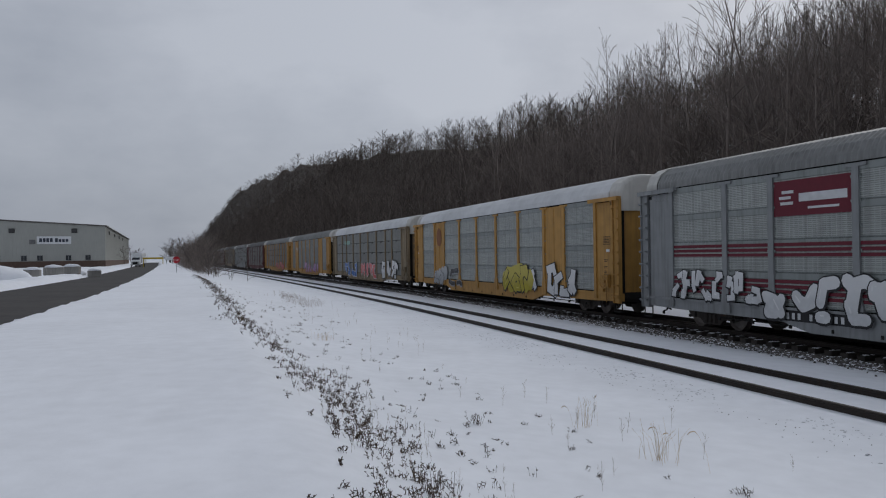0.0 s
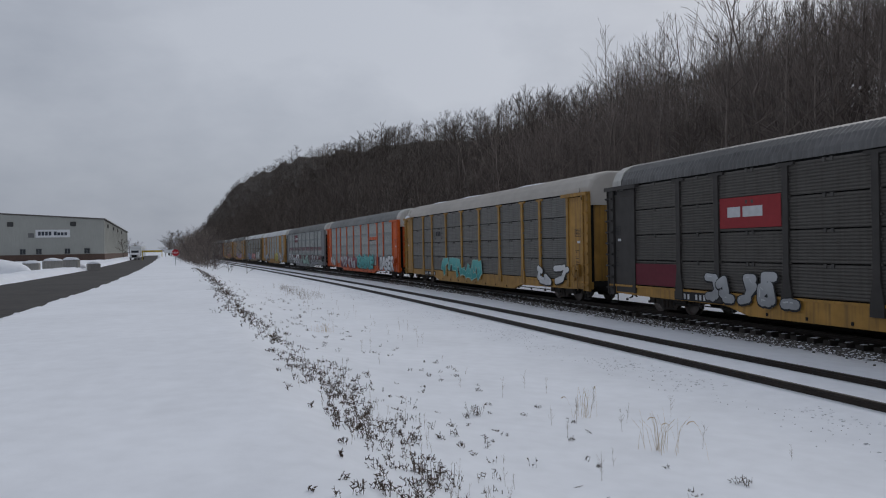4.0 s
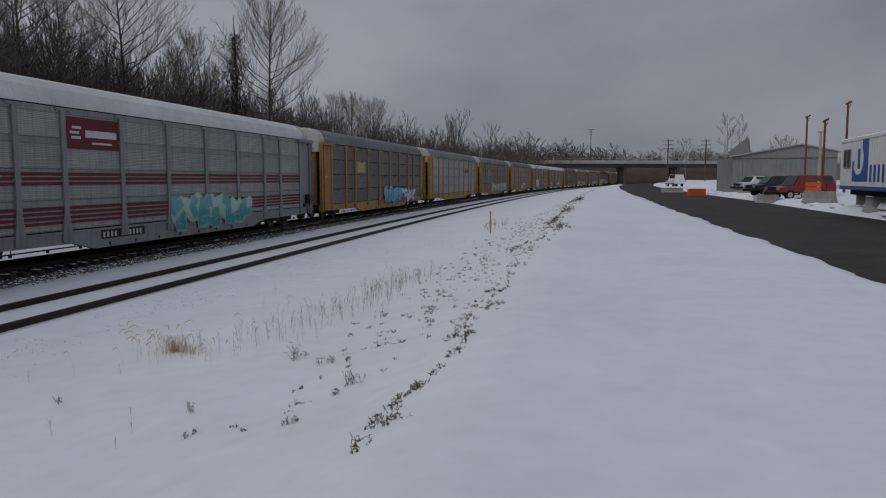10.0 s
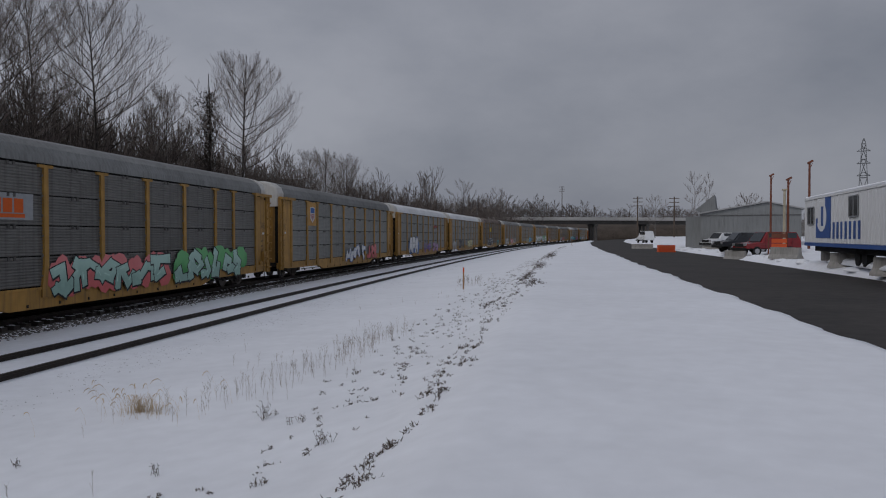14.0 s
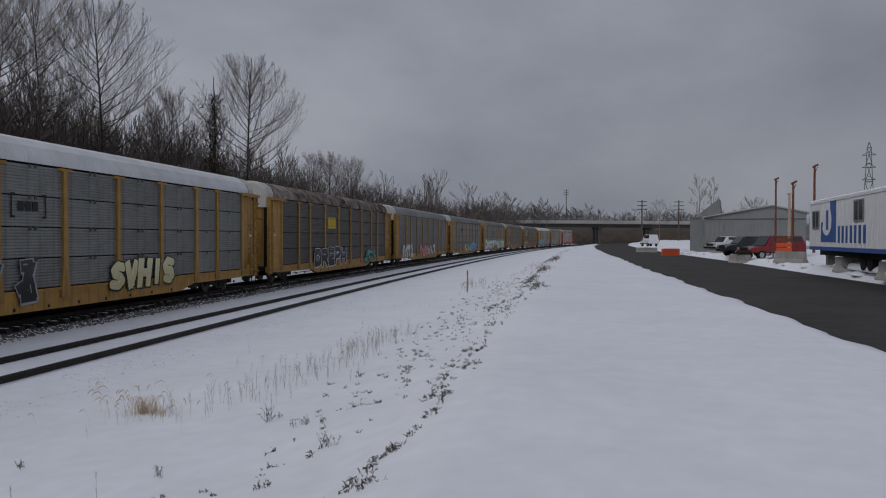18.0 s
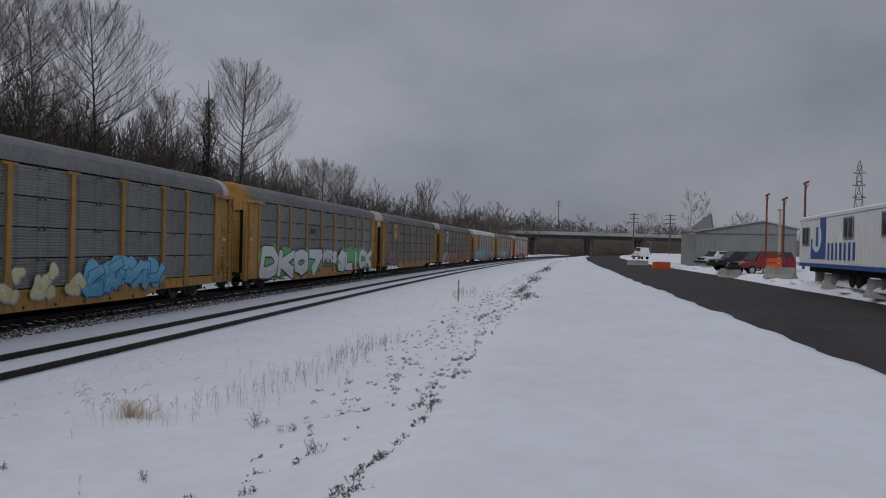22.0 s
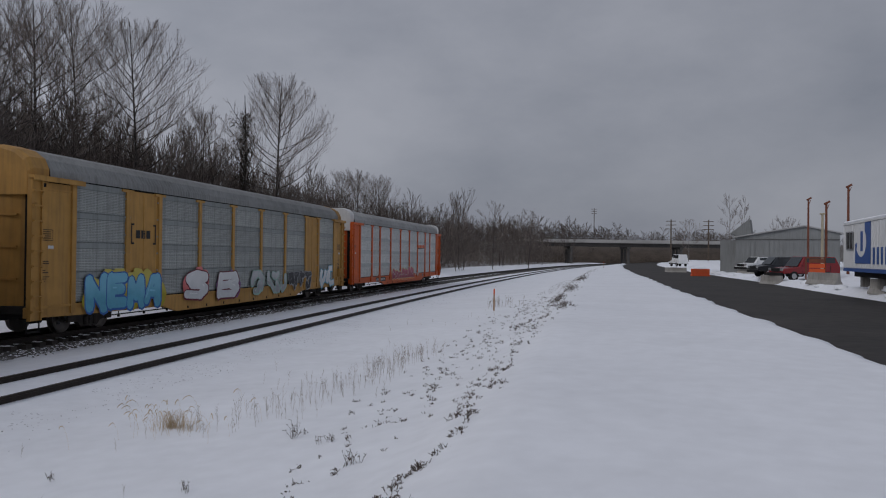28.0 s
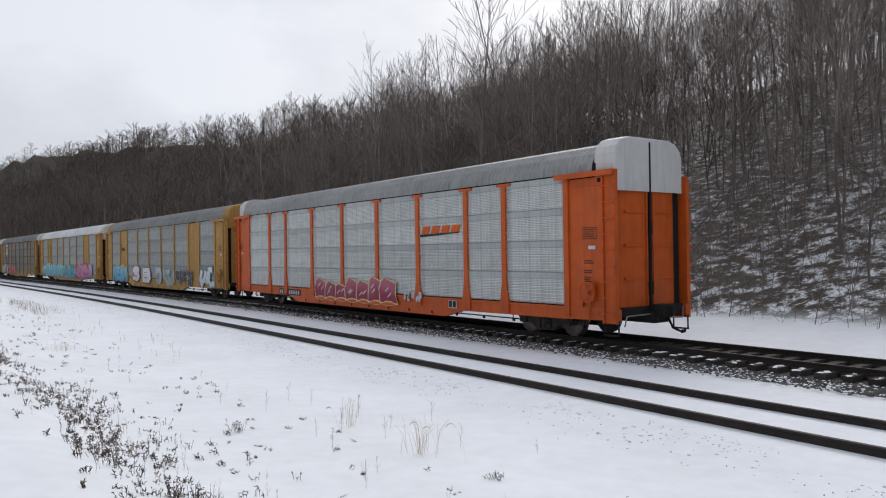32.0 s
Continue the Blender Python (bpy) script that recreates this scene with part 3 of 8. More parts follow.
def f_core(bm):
    # added black filler: the unlit inside as seen between sheets and eave
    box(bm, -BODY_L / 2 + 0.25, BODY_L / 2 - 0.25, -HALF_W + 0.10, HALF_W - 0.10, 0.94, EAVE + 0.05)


def f_roof(bm):
    """Arched roof of folded sheets, with ribs across."""
    pts = [(-1.0, 0.0), (-0.985, 0.24), (-0.88, 0.56), (-0.66, 0.82), (-0.34, 0.96), (0, 1.0), (0.34, 0.96), (0.66, 0.82), (0.88, 0.56), (0.985, 0.24), (1.0, 0.0)]
    n = 140
    L = BODY_L - 1.75
    rows = []
    for i in range(n * 2 + 1):
        x = -L / 2 + L * i / (n * 2)
        k = 1.0 if i % 2 else 0.976
        rows.append([bm.verts.new((x, y * HALF_W * k, EAVE + (ROOF - EAVE) * z * k)) for y, z in pts])
    for a, b in zip(rows, rows[1:]):
        for j in range(len(pts) - 1):
            bm.faces.new((a[j], b[j], b[j + 1], a[j + 1]))
    bm.faces.new(rows[0])
    bm.faces.new(rows[-1][::-1])


def f_fairing(bm):
    """Boxy folded hood over the end doors, its upper corners cut off; faces +x."""
    z0, z1 = EAVE - 0.55, ROOF + 0.02
    pts = [(-0.95, z0), (-0.95, z1 - 0.46), (-0.91, z1 - 0.28), (-0.76, z1 - 0.08), (-0.56, z1), (0.56, z1), (0.76, z1 - 0.08), (0.91, z1 - 0.28), (0.95, z1 - 0.46), (0.95, z0)]
    rows = []
    for x, k, dz in ((-0.50, 1.0, 0.0), (0.15, 1.0, -0.01), (0.185, 0.99, -0.02), (0.20, 0.965, -0.05)):
        rows.append([bm.verts.new((x, y * HALF_W * k, z + (dz if i not in (0, 9) else 0))) for i, (y, z) in enumerate(pts)])
    for a, b in zip(rows, rows[1:]):
        for j in range(len(pts) - 1):
            bm.faces.new((a[j], b[j], b[j + 1], a[j + 1]))
    bm.faces.new(rows[0])
    bm.faces.new(rows[-1][::-1])


def f_hood(bm):
    """Arched hood that carries the roof's line on over the end doors; faces +x."""
    z0, rise = EAVE - 0.55, ROOF - EAVE
    pts = [(-0.97, z0), (-0.97, EAVE + 0.24 * rise), (-0.88, EAVE + 0.58 * rise), (-0.66, EAVE + 0.83 * rise), (-0.34, EAVE + 0.97 * rise), (0.34, EAVE + 0.97 * rise), (0.66, EAVE + 0.83 * rise), (0.88, EAVE + 0.58 * rise), (0.97, EAVE + 0.24 * rise), (0.97, z0)]
    rows = []
    for x, k, dz in ((-0.52, 1.0, 0.0), (0.08, 0.99, -0.01), (0.16, 0.97, -0.05), (0.20, 0.92, -0.12)):
        rows.append([bm.verts.new((x, y * HALF_W * k, z + (dz if i not in (0, 9) else 0))) for i, (y, z) in enumerate(pts)])
    for a, b in zip(rows, rows[1:]):
        for j in range(len(pts) - 1):
            bm.faces.new((a[j], b[j], b[j + 1], a[j + 1]))
    bm.faces.new(rows[0])
    bm.faces.new(rows[-1][::-1])


def f_roof_end(bm):
    """Black plug that stands for the shade under the arched end of the roof."""
    pts = [(-0.97, 0.0), (-0.955, 0.24), (-0.85, 0.54), (-0.64, 0.79), (-0.33, 0.93), (0, 0.97), (0.33, 0.93), (0.64, 0.79), (0.85, 0.54), (0.955, 0.24), (0.97, 0.0)]
    a, b = ([bm.verts.new((x, y * HALF_W, EAVE + (ROOF - EAVE) * z)) for y, z in pts] for x in (-0.30, -0.10))
    for j in range(len(pts) - 1):
        bm.faces.new((a[j], b[j], b[j + 1], a[j + 1]))
    bm.faces.new(b[::-1])


def f_latches(w):
    """Small latches at the top of each sheet of a bay."""
    def make(bm):
        for t in range(4):
            z = P_LO + (t + 1) * (TIER + 0.035) - 0.045
            for x in (-0.0,) if w < 2.2 else (-0.12, 0.12) if w > 2.7 else (0.05,):
                box(bm, x - 0.045, x + 0.045, 0.02, 0.05, z - 0.07, z + 0.03)
    return make


def f_snow_cap(bm):
    """A low heap of snow with an uneven top."""
    bmesh.ops.create_icosphere(bm, subdivisions=2, radius=1.0)
    for v in bm.verts:
        k = 1 + 0.35 * noise.noise(v.co * 2.1 + Vector((3, 1, 0)))
        v.co = Vector((v.co.x * k, v.co.y * k, max(v.co.z, -0.05) * k))


def f_seam(bm):
    """Black bars for the shaded gap between the two door leaves, up through the hood."""
    box(bm, 0.10, 0.205, -0.035, 0.035, P_LO - 0.1, ROOF - 0.1)
    box(bm, 0.10, 0.22, -0.06, 0.06, 1.25, 1.6)
    box(bm, 0.10, 0.22, -0.05, 0.05, 2.9, 3.2)


def f_hose(bm):
    """Hanging air hose and its glad-hand."""
    p = [(0.25, 0.35, 0.78), (0.42, 0.36, 0.62), (0.55, 0.38, 0.42), (0.72, 0.36, 0.30), (0.95, 0.30, 0.27)]
    for a, b in zip(p, p[1:]):
        cyl(bm, a, b, 0.028, n=7)
    cyl(bm, (0.92, 0.31, 0.27), (1.04, 0.28, 0.30), 0.05, n=7)


def f_lever(bm):
    """Uncoupling lever and end sill rod."""
    p = [(0.30, -1.25, 0.45), (0.34, -1.2, 0.72), (0.36, -0.3, 0.74), (0.50, -0.1, 0.62)]
    for a, b in zip(p, p[1:]):
        cyl(bm, a, b, 0.02, n=6)
    cyl(bm, (0.28, 0.5, 0.60), (0.28, 1.25, 0.56), 0.02, n=6)
    cyl(bm, (0.28, 1.25, 0.56), (0.28, 1.25, 0.85), 0.02, n=6)


def f_end_side(bm):
    """Plain end section, for the side away from the road; faces +y, outwards is +x."""
    box(bm, -0.085, END_W, -0.05, 0.08, P_LO - 0.42, P_HI)


def f_end_frame(bm):
    """Upright beside the screen that frames the end door panel."""
    box(bm, -0.085, 0.10, -0.02, 0.085, P_LO - 0.30, P_HI - 0.04)


def f_end_panel(bm):
    """Flat recessed panel with a stiffener and a raised data plate frame."""
    w = END_W
    box(bm, 0.10, w - 0.50, -0.03, 0.03, P_LO - 0.30, P_HI - 0.10)
    box(bm, 0.10, w - 0.50, 0.03, 0.05, P_HI - 0.32, P_HI - 0.26)


def f_end_slot(bm):
    """Black strips for the shade in the slot between the end panel and the corner panel."""
    box(bm, END_W - 0.50, END_W - 0.44, -0.06, 0.0, P_LO - 0.30, P_HI - 0.10)
    box(bm, END_W - 0.62, END_W - 0.44, -0.05, 0.034, P_HI - 0.24, P_HI - 0.13)


def f_corner(bm):
    """Corner panel behind the ladder: a channel with flanged edges."""
    w = END_W
    pts = [(w - 0.44, -0.05), (w, -0.05), (w, 0.10), (w - 0.04, 0.10), (w - 0.04, 0.05), (w - 0.39, 0.05), (w - 0.39, 0.10), (w - 0.44, 0.10)]
    lo, hi = ([bm.verts.new((x, y, z)) for x, y in pts] for z in (P_LO - 0.42, P_HI - 0.03))
    for i in range(8):
        j = (i + 1) % 8
        bm.faces.new((lo[i], lo[j], hi[j], hi[i]))
    bm.faces.new(lo[::-1])
    bm.faces.new(hi)


def f_top_plate(bm):
    """Shelf over the end section, longer than the section itself."""
    box(bm, -0.32, END_W + 0.03, -0.02, 0.20, P_HI - 0.03, P_HI + 0.055)
    box(bm, -0.32, END_W + 0.03, 0.16, 0.20, P_HI - 0.09, P_HI - 0.03)


def f_end_door(bm):
    """One leaf of the curved end doors; faces +x, covers y 0..1."""
    n = 5
    lo, hi = [], []
    for i in range(n + 1):
        y = 0.01 + (HALF_W - 0.16) * i / n
        x = 0.14 * math.cos(math.pi / 2 * (i / n) ** 2)
        lo.append(bm.verts.new((x, y, P_LO - 0.2)))
        hi.append(bm.verts.new((x, y, EAVE - 0.30)))
    for i in range(n):
        bm.faces.new((lo[i], lo[i + 1], hi[i + 1], hi[i]))


def f_door_rod(bm):
    """Upright locking rod of a door leaf."""
    cyl(bm, (0.18, 0.14, P_LO), (0.18, 0.14, EAVE - 0.4), 0.022, n=6)


def f_door_bar(bm):
    """Stiffening bar across a door leaf."""
    box(bm, 0.10, 0.17, 0.12, HALF_W - 0.5, -0.03, 0.03)


def f_ladder(bm):
    """Ladder on the corner; faces +y."""
    for i in range(9):
        z = 0.80 + i * 0.42
        box(bm, -0.20, 0.20, 0.15, 0.185, z - 0.017, z + 0.017)
        for x in (-0.19, 0.19):
            box(bm, x - 0.02, x + 0.02, 0.08, 0.15, z - 0.05, z + 0.03)


def f_brake(bm):
    """Hand-brake wheel with spokes, its housing and chain rod."""
    c = Vector((0, 0.26, 1.35))
    for k in range(16):
        a, b = k * math.pi / 8, (k + 1) * math.pi / 8
        cyl(bm, c + Vector((0.27 * math.cos(a), 0, 0.27 * math.sin(a))), c + Vector((0.27 * math.cos(b), 0, 0.27 * math.sin(b))), 0.018, n=5)
    for k in range(5):
        a = k * 2 * math.pi / 5
        cyl(bm, c, c + Vector((0.27 * math.cos(a), 0, 0.27 * math.sin(a))), 0.012, n=4)
    cyl(bm, (0, 0.05, 1.35), (0, 0.27, 1.35), 0.05, n=8)
    box(bm, -0.17, 0.17, 0.05, 0.17, 1.12, 1.62)
    cyl(bm, (0.05, 0.10, 0.55), (0.05, 0.10, 1.15), 0.02, n=6)
    box(bm, 0.28, 0.52, 0.05, 0.12, 0.95, 1.12)


def f_pipe(bm):
    """Long brake rod slung under the sill on short hangers."""
    cyl(bm, (-9.5, -0.12, 0.43), (9.5, -0.12, 0.43), 0.022, n=6)
    for i in range(8):
        cyl(bm, (-9.1 + i * 2.6, -0.12, 0.43), (-9.1 + i * 2.6, -0.12, 0.62), 0.014, n=5)


def f_step(bm):
    for x in (-0.24, 0.24):
        box(bm, x - 0.015, x + 0.015, 0.0, 0.03, 0.22, 0.62)
    box(bm, -0.25, 0.25, -0.02, 0.06, 0.20, 0.24)


def f_wheel(bm):
    cyl(bm, (0, -0.07, 0), (0, 0.07, 0), 0.42, n=24, caps=False)
    cyl(bm, (0, -0.10, 0), (0, -0.07, 0), 0.45, n=24)
    cyl(bm, (0, 0.07, 0), (0, 0.02, 0), 0.42, 0.33, n=24, caps=False)
    cyl(bm, (0, -0.02, 0), (0, 0.02, 0), 0.335, n=24)
    cyl(bm, (0, 0.02, 0), (0, 0.16, 0), 0.12, n=10)


def f_frame(bm):
    """Side frame of a truck with its bolster opening and spring nest."""
    pts = [(-1.15, 0.48), (-1.1, 0.60), (-0.55, 0.66), (0.55, 0.66), (1.1, 0.60), (1.15, 0.48), (1.0, 0.36), (0.55, 0.30), (0.38, 0.14), (-0.38, 0.14), (-0.55, 0.30), (-1.0, 0.36)]
    f = [bm.verts.new((x, 0.07, z)) for x, z in pts]
    b = [bm.verts.new((x, -0.07, z)) for x, z in pts]
    bm.faces.new(f)
    bm.faces.new(b[::-1])
    for i in range(len(pts)):
        j = (i + 1) % len(pts)
        bm.faces.new((f[j], f[i], b[i], b[j]))
    for x in (-0.9, 0.9):
        box(bm, x - 0.14, x + 0.14, 0.05, 0.13, 0.32, 0.54)
    for x in (-0.2, 0, 0.2):
        cyl(bm, (x, 0.09, 0.2), (x, 0.09, 0.48), 0.08, n=8)


def f_bolster(bm):
    box(bm, -0.25, 0.25, -1.0, 1.0, 0.40, 0.62)
    for x in (-0.9, 0.9):
        cyl(bm, (x, -0.8, 0.42), (x, 0.8, 0.42), 0.075, n=8)


def f_coupler(bm):
    """Knuckle coupler with its shank; points +x."""
    box(bm, -0.6, 0.35, -0.11, 0.11, 0.72, 0.94)
    box(bm, 0.35, 0.72, -0.20, 0.20, 0.66, 1.0)
    box(bm, 0.60, 0.86, 0.02, 0.18, 0.70, 0.96)
    cyl(bm, (0.5, 0.25, 0.75), (0.62, 0.33, 0.35), 0.03, n=6)
    cyl(bm, (0.62, 0.33, 0.35), (0.85, 0.30, 0.30), 0.03, n=6)
    cyl(bm, (0.1, -1.1, 0.72), (0.1, 1.1, 0.72), 0.02, n=6)


def text_mesh(txt, size, material, name="lettering", spacing=1.0):
    cu = bpy.data.curves.new(name, "FONT")
    cu.body, cu.size, cu.extrude, cu.space_character = txt, size, 0.001, spacing
    cu.resolution_u = 2
    ob = new(name, cu)
    dg = bpy.context.evaluated_depsgraph_get()
    me = bpy.data.meshes.new_from_object(ob.evaluated_get(dg))
    bpy.data.objects.remove(ob)
    me.name = name
    me.materials.clear()
    me.materials.append(material)
    return me


def side_m(a, z=0.0, out=0.05):
    """Matrix for marks on the side that faces the road: a metres from the leading end, x to the reader's right."""
    return Matrix.Translation((BODY_L / 2 - a, HALF_W + out, z)) @ Matrix(((-1, 0, 0, 0), (0, 0, 1, 0), (0, 1, 0, 0), (0, 0, 0, 1)))


def decal(parent, name, quads, material, a, z, out, label=""):
    """Flat painted marks: quads of four corner points in metres on the side."""
    if name == "owner_mark" and len(quads) > 1:
        return [decal(parent, name, [q], material, a, z, out, label) for q in quads][-1]
    verts = [(x, y, 0) for q in quads for x, y in q]
    faces, n = [], 0
    for q in quads:
        faces.append(tuple(range(n, n + len(q))))
        n += len(q)
    ob = link(name, mesh(name, verts, faces, material), parent)
    ob.matrix_basis = side_m(a, z, out)
    if label:
        ob["label"] = label
    if len(quads) > 1:
        ob["kind"] = "stuff"
    return ob


def rect(x0, y0, x1, y1):
    return [(x0, y0), (x1, y0), (x1, y1), (x0, y1)]


SPRAY = {}


def second_tone(m):
    """A lighter spray tone that goes with a paint."""
    if m.name not in SPRAY:
        c = m["tone"]
        SPRAY[m.name] = paint(m.name.replace("paint_", "") + "_light", tuple(min(0.7, v * 0.9 + 0.10 + 0.14 * v / max(c)) for v in c))
    return SPRAY[m.name]


# letters as strokes on a unit square; a semicolon lifts the can
GLYPH = {
    "A": "0,0 .3,1 .7,1 1,0;.15,.4 .85,.4", "B": "0,0 0,1 .8,1 .9,.7 .5,.55 0,.5;.5,.55 1,.3 .8,0 0,0", "C": "1,.8 .6,1 .1,.85 0,.4 .2,0 1,.08", "D": "0,0 0,1 .6,1 1,.6 .9,.15 .5,0 0,0",
    "E": "1,1 0,1 0,0 1,0;0,.5 .8,.5", "F": "1,1 0,1 0,0;0,.5 .8,.5", "G": "1,.85 .4,1 0,.6 .1,.1 .6,0 1,.3 .55,.42", "H": "0,0 0,1;1,0 1,1;0,.5 1,.5", "I": ".5,0 .5,1", "K": "0,0 0,1;1,1 .15,.5 1,0",
    "L": "0,1 0,0 1,0", "M": "0,0 .1,1 .5,.35 .9,1 1,0", "N": "0,0 0,1 1,0 1,1", "O": ".5,0 .1,.15 0,.6 .3,1 .8,.95 1,.5 .85,.1 .5,0", "P": "0,0 0,1 .8,1 1,.75 .75,.45 0,.42", "R": "0,0 0,1 .8,1 1,.75 .7,.5 .1,.48;.4,.48 1,0",
    "S": "1,.9 .4,1 0,.78 .2,.55 .8,.48 1,.25 .7,0 0,.06", "T": "0,1 1,1;.5,1 .5,0", "U": "0,1 .05,.2 .4,0 .8,.1 1,.35 1,1", "V": "0,1 .5,0 1,1", "W": "0,1 .25,0 .5,.6 .75,0 1,1", "X": "0,0 1,1;0,1 1,0", "Y": "0,1 .5,.5 1,1;.5,.5 .35,0", "Z": "0,1 1,1 0,0 1,0",
    "0": ".5,0 .05,.2 .05,.8 .5,1 .95,.8 .95,.2 .5,0", "7": "0,1 1,1 .4,0",
}


def spray(m):
    """Sprayed fill: the paint fading into its lighter tone towards the top of the letters, in clouds."""
    key = "spray_" + m.name
    if key in MATS:
        return MATS[key]
    c, d = m["tone"], second_tone(m)["tone"]
    d = tuple(a + (b - a) * (0.12 if max(c) < 0.05 else 0.7) for a, b in zip(c, d))
    q = mat(key, c, 0.55, var=0.15, scale=5)
    nt = q.node_tree
    b = nt.nodes["Principled BSDF"]
    src = b.inputs["Base Color"].links[0].from_socket
    co, sp, n = nt.nodes.new("ShaderNodeTexCoord"), nt.nodes.new("ShaderNodeSeparateXYZ"), nt.nodes.new("ShaderNodeTexNoise")
    n.inputs["Scale"].default_value, n.inputs["Detail"].default_value = 1.1, 3
    nt.links.new(co.outputs["Object"], sp.inputs[0])
    nt.links.new(co.outputs["Object"], n.inputs["Vector"])
    ad, mr, mx = nt.nodes.new("ShaderNodeMath"), nt.nodes.new("ShaderNodeMapRange"), nt.nodes.new("ShaderNodeMixRGB")
    ad.operation = "MULTIPLY_ADD"
    ad.inputs[1].default_value = 1.6
    nt.links.new(n.outputs["Fac"], ad.inputs[0])
    nt.links.new(sp.outputs[1], ad.inputs[2])
    mr.inputs[1].default_value, mr.inputs[2].default_value = 1.1, 1.75
    nt.links.new(ad.outputs[0], mr.inputs[0])
    mx.inputs[2].default_value = (*d, 1)
    nt.links.new(mr.outputs[0], mx.inputs[0])
    nt.links.new(src, mx.inputs[1])
    nt.links.new(mx.outputs[0], b.inputs["Base Color"])
    return q


def capsule(p, q, r, k=4):
    """Outline of a stroke with round, cut or flared ends."""
    if k == 1:
        a = math.atan2(q[1] - p[1], q[0] - p[0])
        c, d = math.cos(a) * r, math.sin(a) * r
        return [(q[0] + 0.9 * c + 1.1 * d, q[1] + 0.9 * d - 1.1 * c), (q[0] + 0.7 * c - 1.1 * d, q[1] + 0.7 * d + 1.1 * c), (p[0] - 0.9 * c - 0.9 * d, p[1] - 0.9 * d + 0.9 * c), (p[0] - 0.7 * c + 0.9 * d, p[1] - 0.7 * d - 0.9 * c)]
    a = math.atan2(q[1] - p[1], q[0] - p[0])
    e = [a - math.pi / 2 + math.pi * i / k for i in range(k + 1)]
    return [(q[0] + r * math.cos(t), q[1] + r * math.sin(t)) for t in e] + [(p[0] - r * math.cos(t), p[1] - r * math.sin(t)) for t in e]


def lettered(parent, rng, a, z, w, h, word, fill, edge, out, back=None, weight=0.30, halo=None):
    """A sprayed word: fat overlapping letters, each outlined over its neighbour."""
    polys, n = [], len(word)
    cw = w / n
    if back is not None:
        for i in range(n * 4):
            x, y, r = w * (i + 0.5) / (n * 4), h * rng.uniform(0.3, 0.75), h * rng.uniform(0.3, 0.52)
            polys.append((0, [(x + r * 0.9 * math.cos(k * 0.524) * rng.uniform(0.8, 1.1), min(max(y + r * math.sin(k * 0.524) * rng.uniform(0.8, 1.1), -0.1), h * 1.15)) for k in range(12)]))
    r = weight * min(cw, h * 0.75) * 0.5
    o = 0.022 + 0.20 * r
    drawn, blunt = [], rng.choice((1, 1, 4))
    for i, ch in enumerate(word):
        ends = 4 if ch in "SCOGU0BEDPR" else blunt
        lean, dy, k = rng.uniform(-0.05, 0.16) * h, rng.uniform(-0.04, 0.05) * h, rng.uniform(0.9, 1.06)
        def at(u, v):
            return (i * cw + r + u * (cw * 1.03 - 2 * r) + lean * (v - 0.5), r + dy + v * (h - 2 * r) * k)
        st = []
        if ch == "*":                # a tangle that spells nothing
            lines = []
            for _ in range(rng.choice((2, 2, 3))):
                p, t = (rng.uniform(-0.1, 0.5), rng.uniform(0, 1)), rng.uniform(0, 6.283)
                lines.append([p])
                for _ in range(rng.randrange(2, 4)):
                    t += rng.choice((-1, 1)) * rng.uniform(0.7, 1.7)
                    p = (min(max(p[0] + 0.55 * math.cos(t), -0.2), 1.25), min(max(p[1] + 0.6 * math.sin(t), -0.02), 1.04))
                    lines[-1].append(p)
        else:
            lines = [[tuple(float(c) + rng.uniform(-0.04, 0.04) for c in q.split(",")) for q in line.split()] for line in GLYPH[ch].split(";")]
        for pt in lines:
            st += [(at(*p), at(*q), r * rng.uniform(0.82, 1.18), ends) for p, q in zip(pt, pt[1:])]
        drawn.append(st)
    if halo is not None:
        polys += [(3, capsule(p, q, rr + o * 2.4, e)) for st in drawn for p, q, rr, e in st]
    for st in drawn:
        polys += [(1, capsule((p[0] + 0.012, p[1] - 0.015), (q[0] + 0.012, q[1] - 0.015), rr + o, e)) for p, q, rr, e in st]
        polys += [(2, capsule(p, q, rr, e)) for p, q, rr, e in st]
        for p, q, rr, _ in st:       # thin shine along some strokes
            if rng.random() < 0.4:
                f, g = rng.uniform(0.1, 0.4), rng.uniform(0.55, 0.9)
                e = [(p[0] + (q[0] - p[0]) * t - rr * 0.35, p[1] + (q[1] - p[1]) * t + rr * 0.3) for t in (f, g)]
                polys.append((4, capsule(*e, rr * 0.14)))
    verts, faces, idx = [], [], []
    for i, (mi, p) in enumerate(polys):
        faces.append(list(range(len(verts), len(verts) + len(p))))
        verts += [(x, y, 0.0001 * i) for x, y in p]
        idx.append(mi)
    me = bpy.data.meshes.new("graffiti")
    me.from_pydata(verts, [], faces)
    for m in (spray(back or fill), edge, spray(fill), halo or edge, second_tone(fill)):
        me.materials.append(m)
    me.polygons.foreach_set("material_index", idx)
    ob = link("graffiti", me, parent)
    ob.matrix_basis = side_m(a, z, out)
    ob["kind"] = "stuff"
    return ob


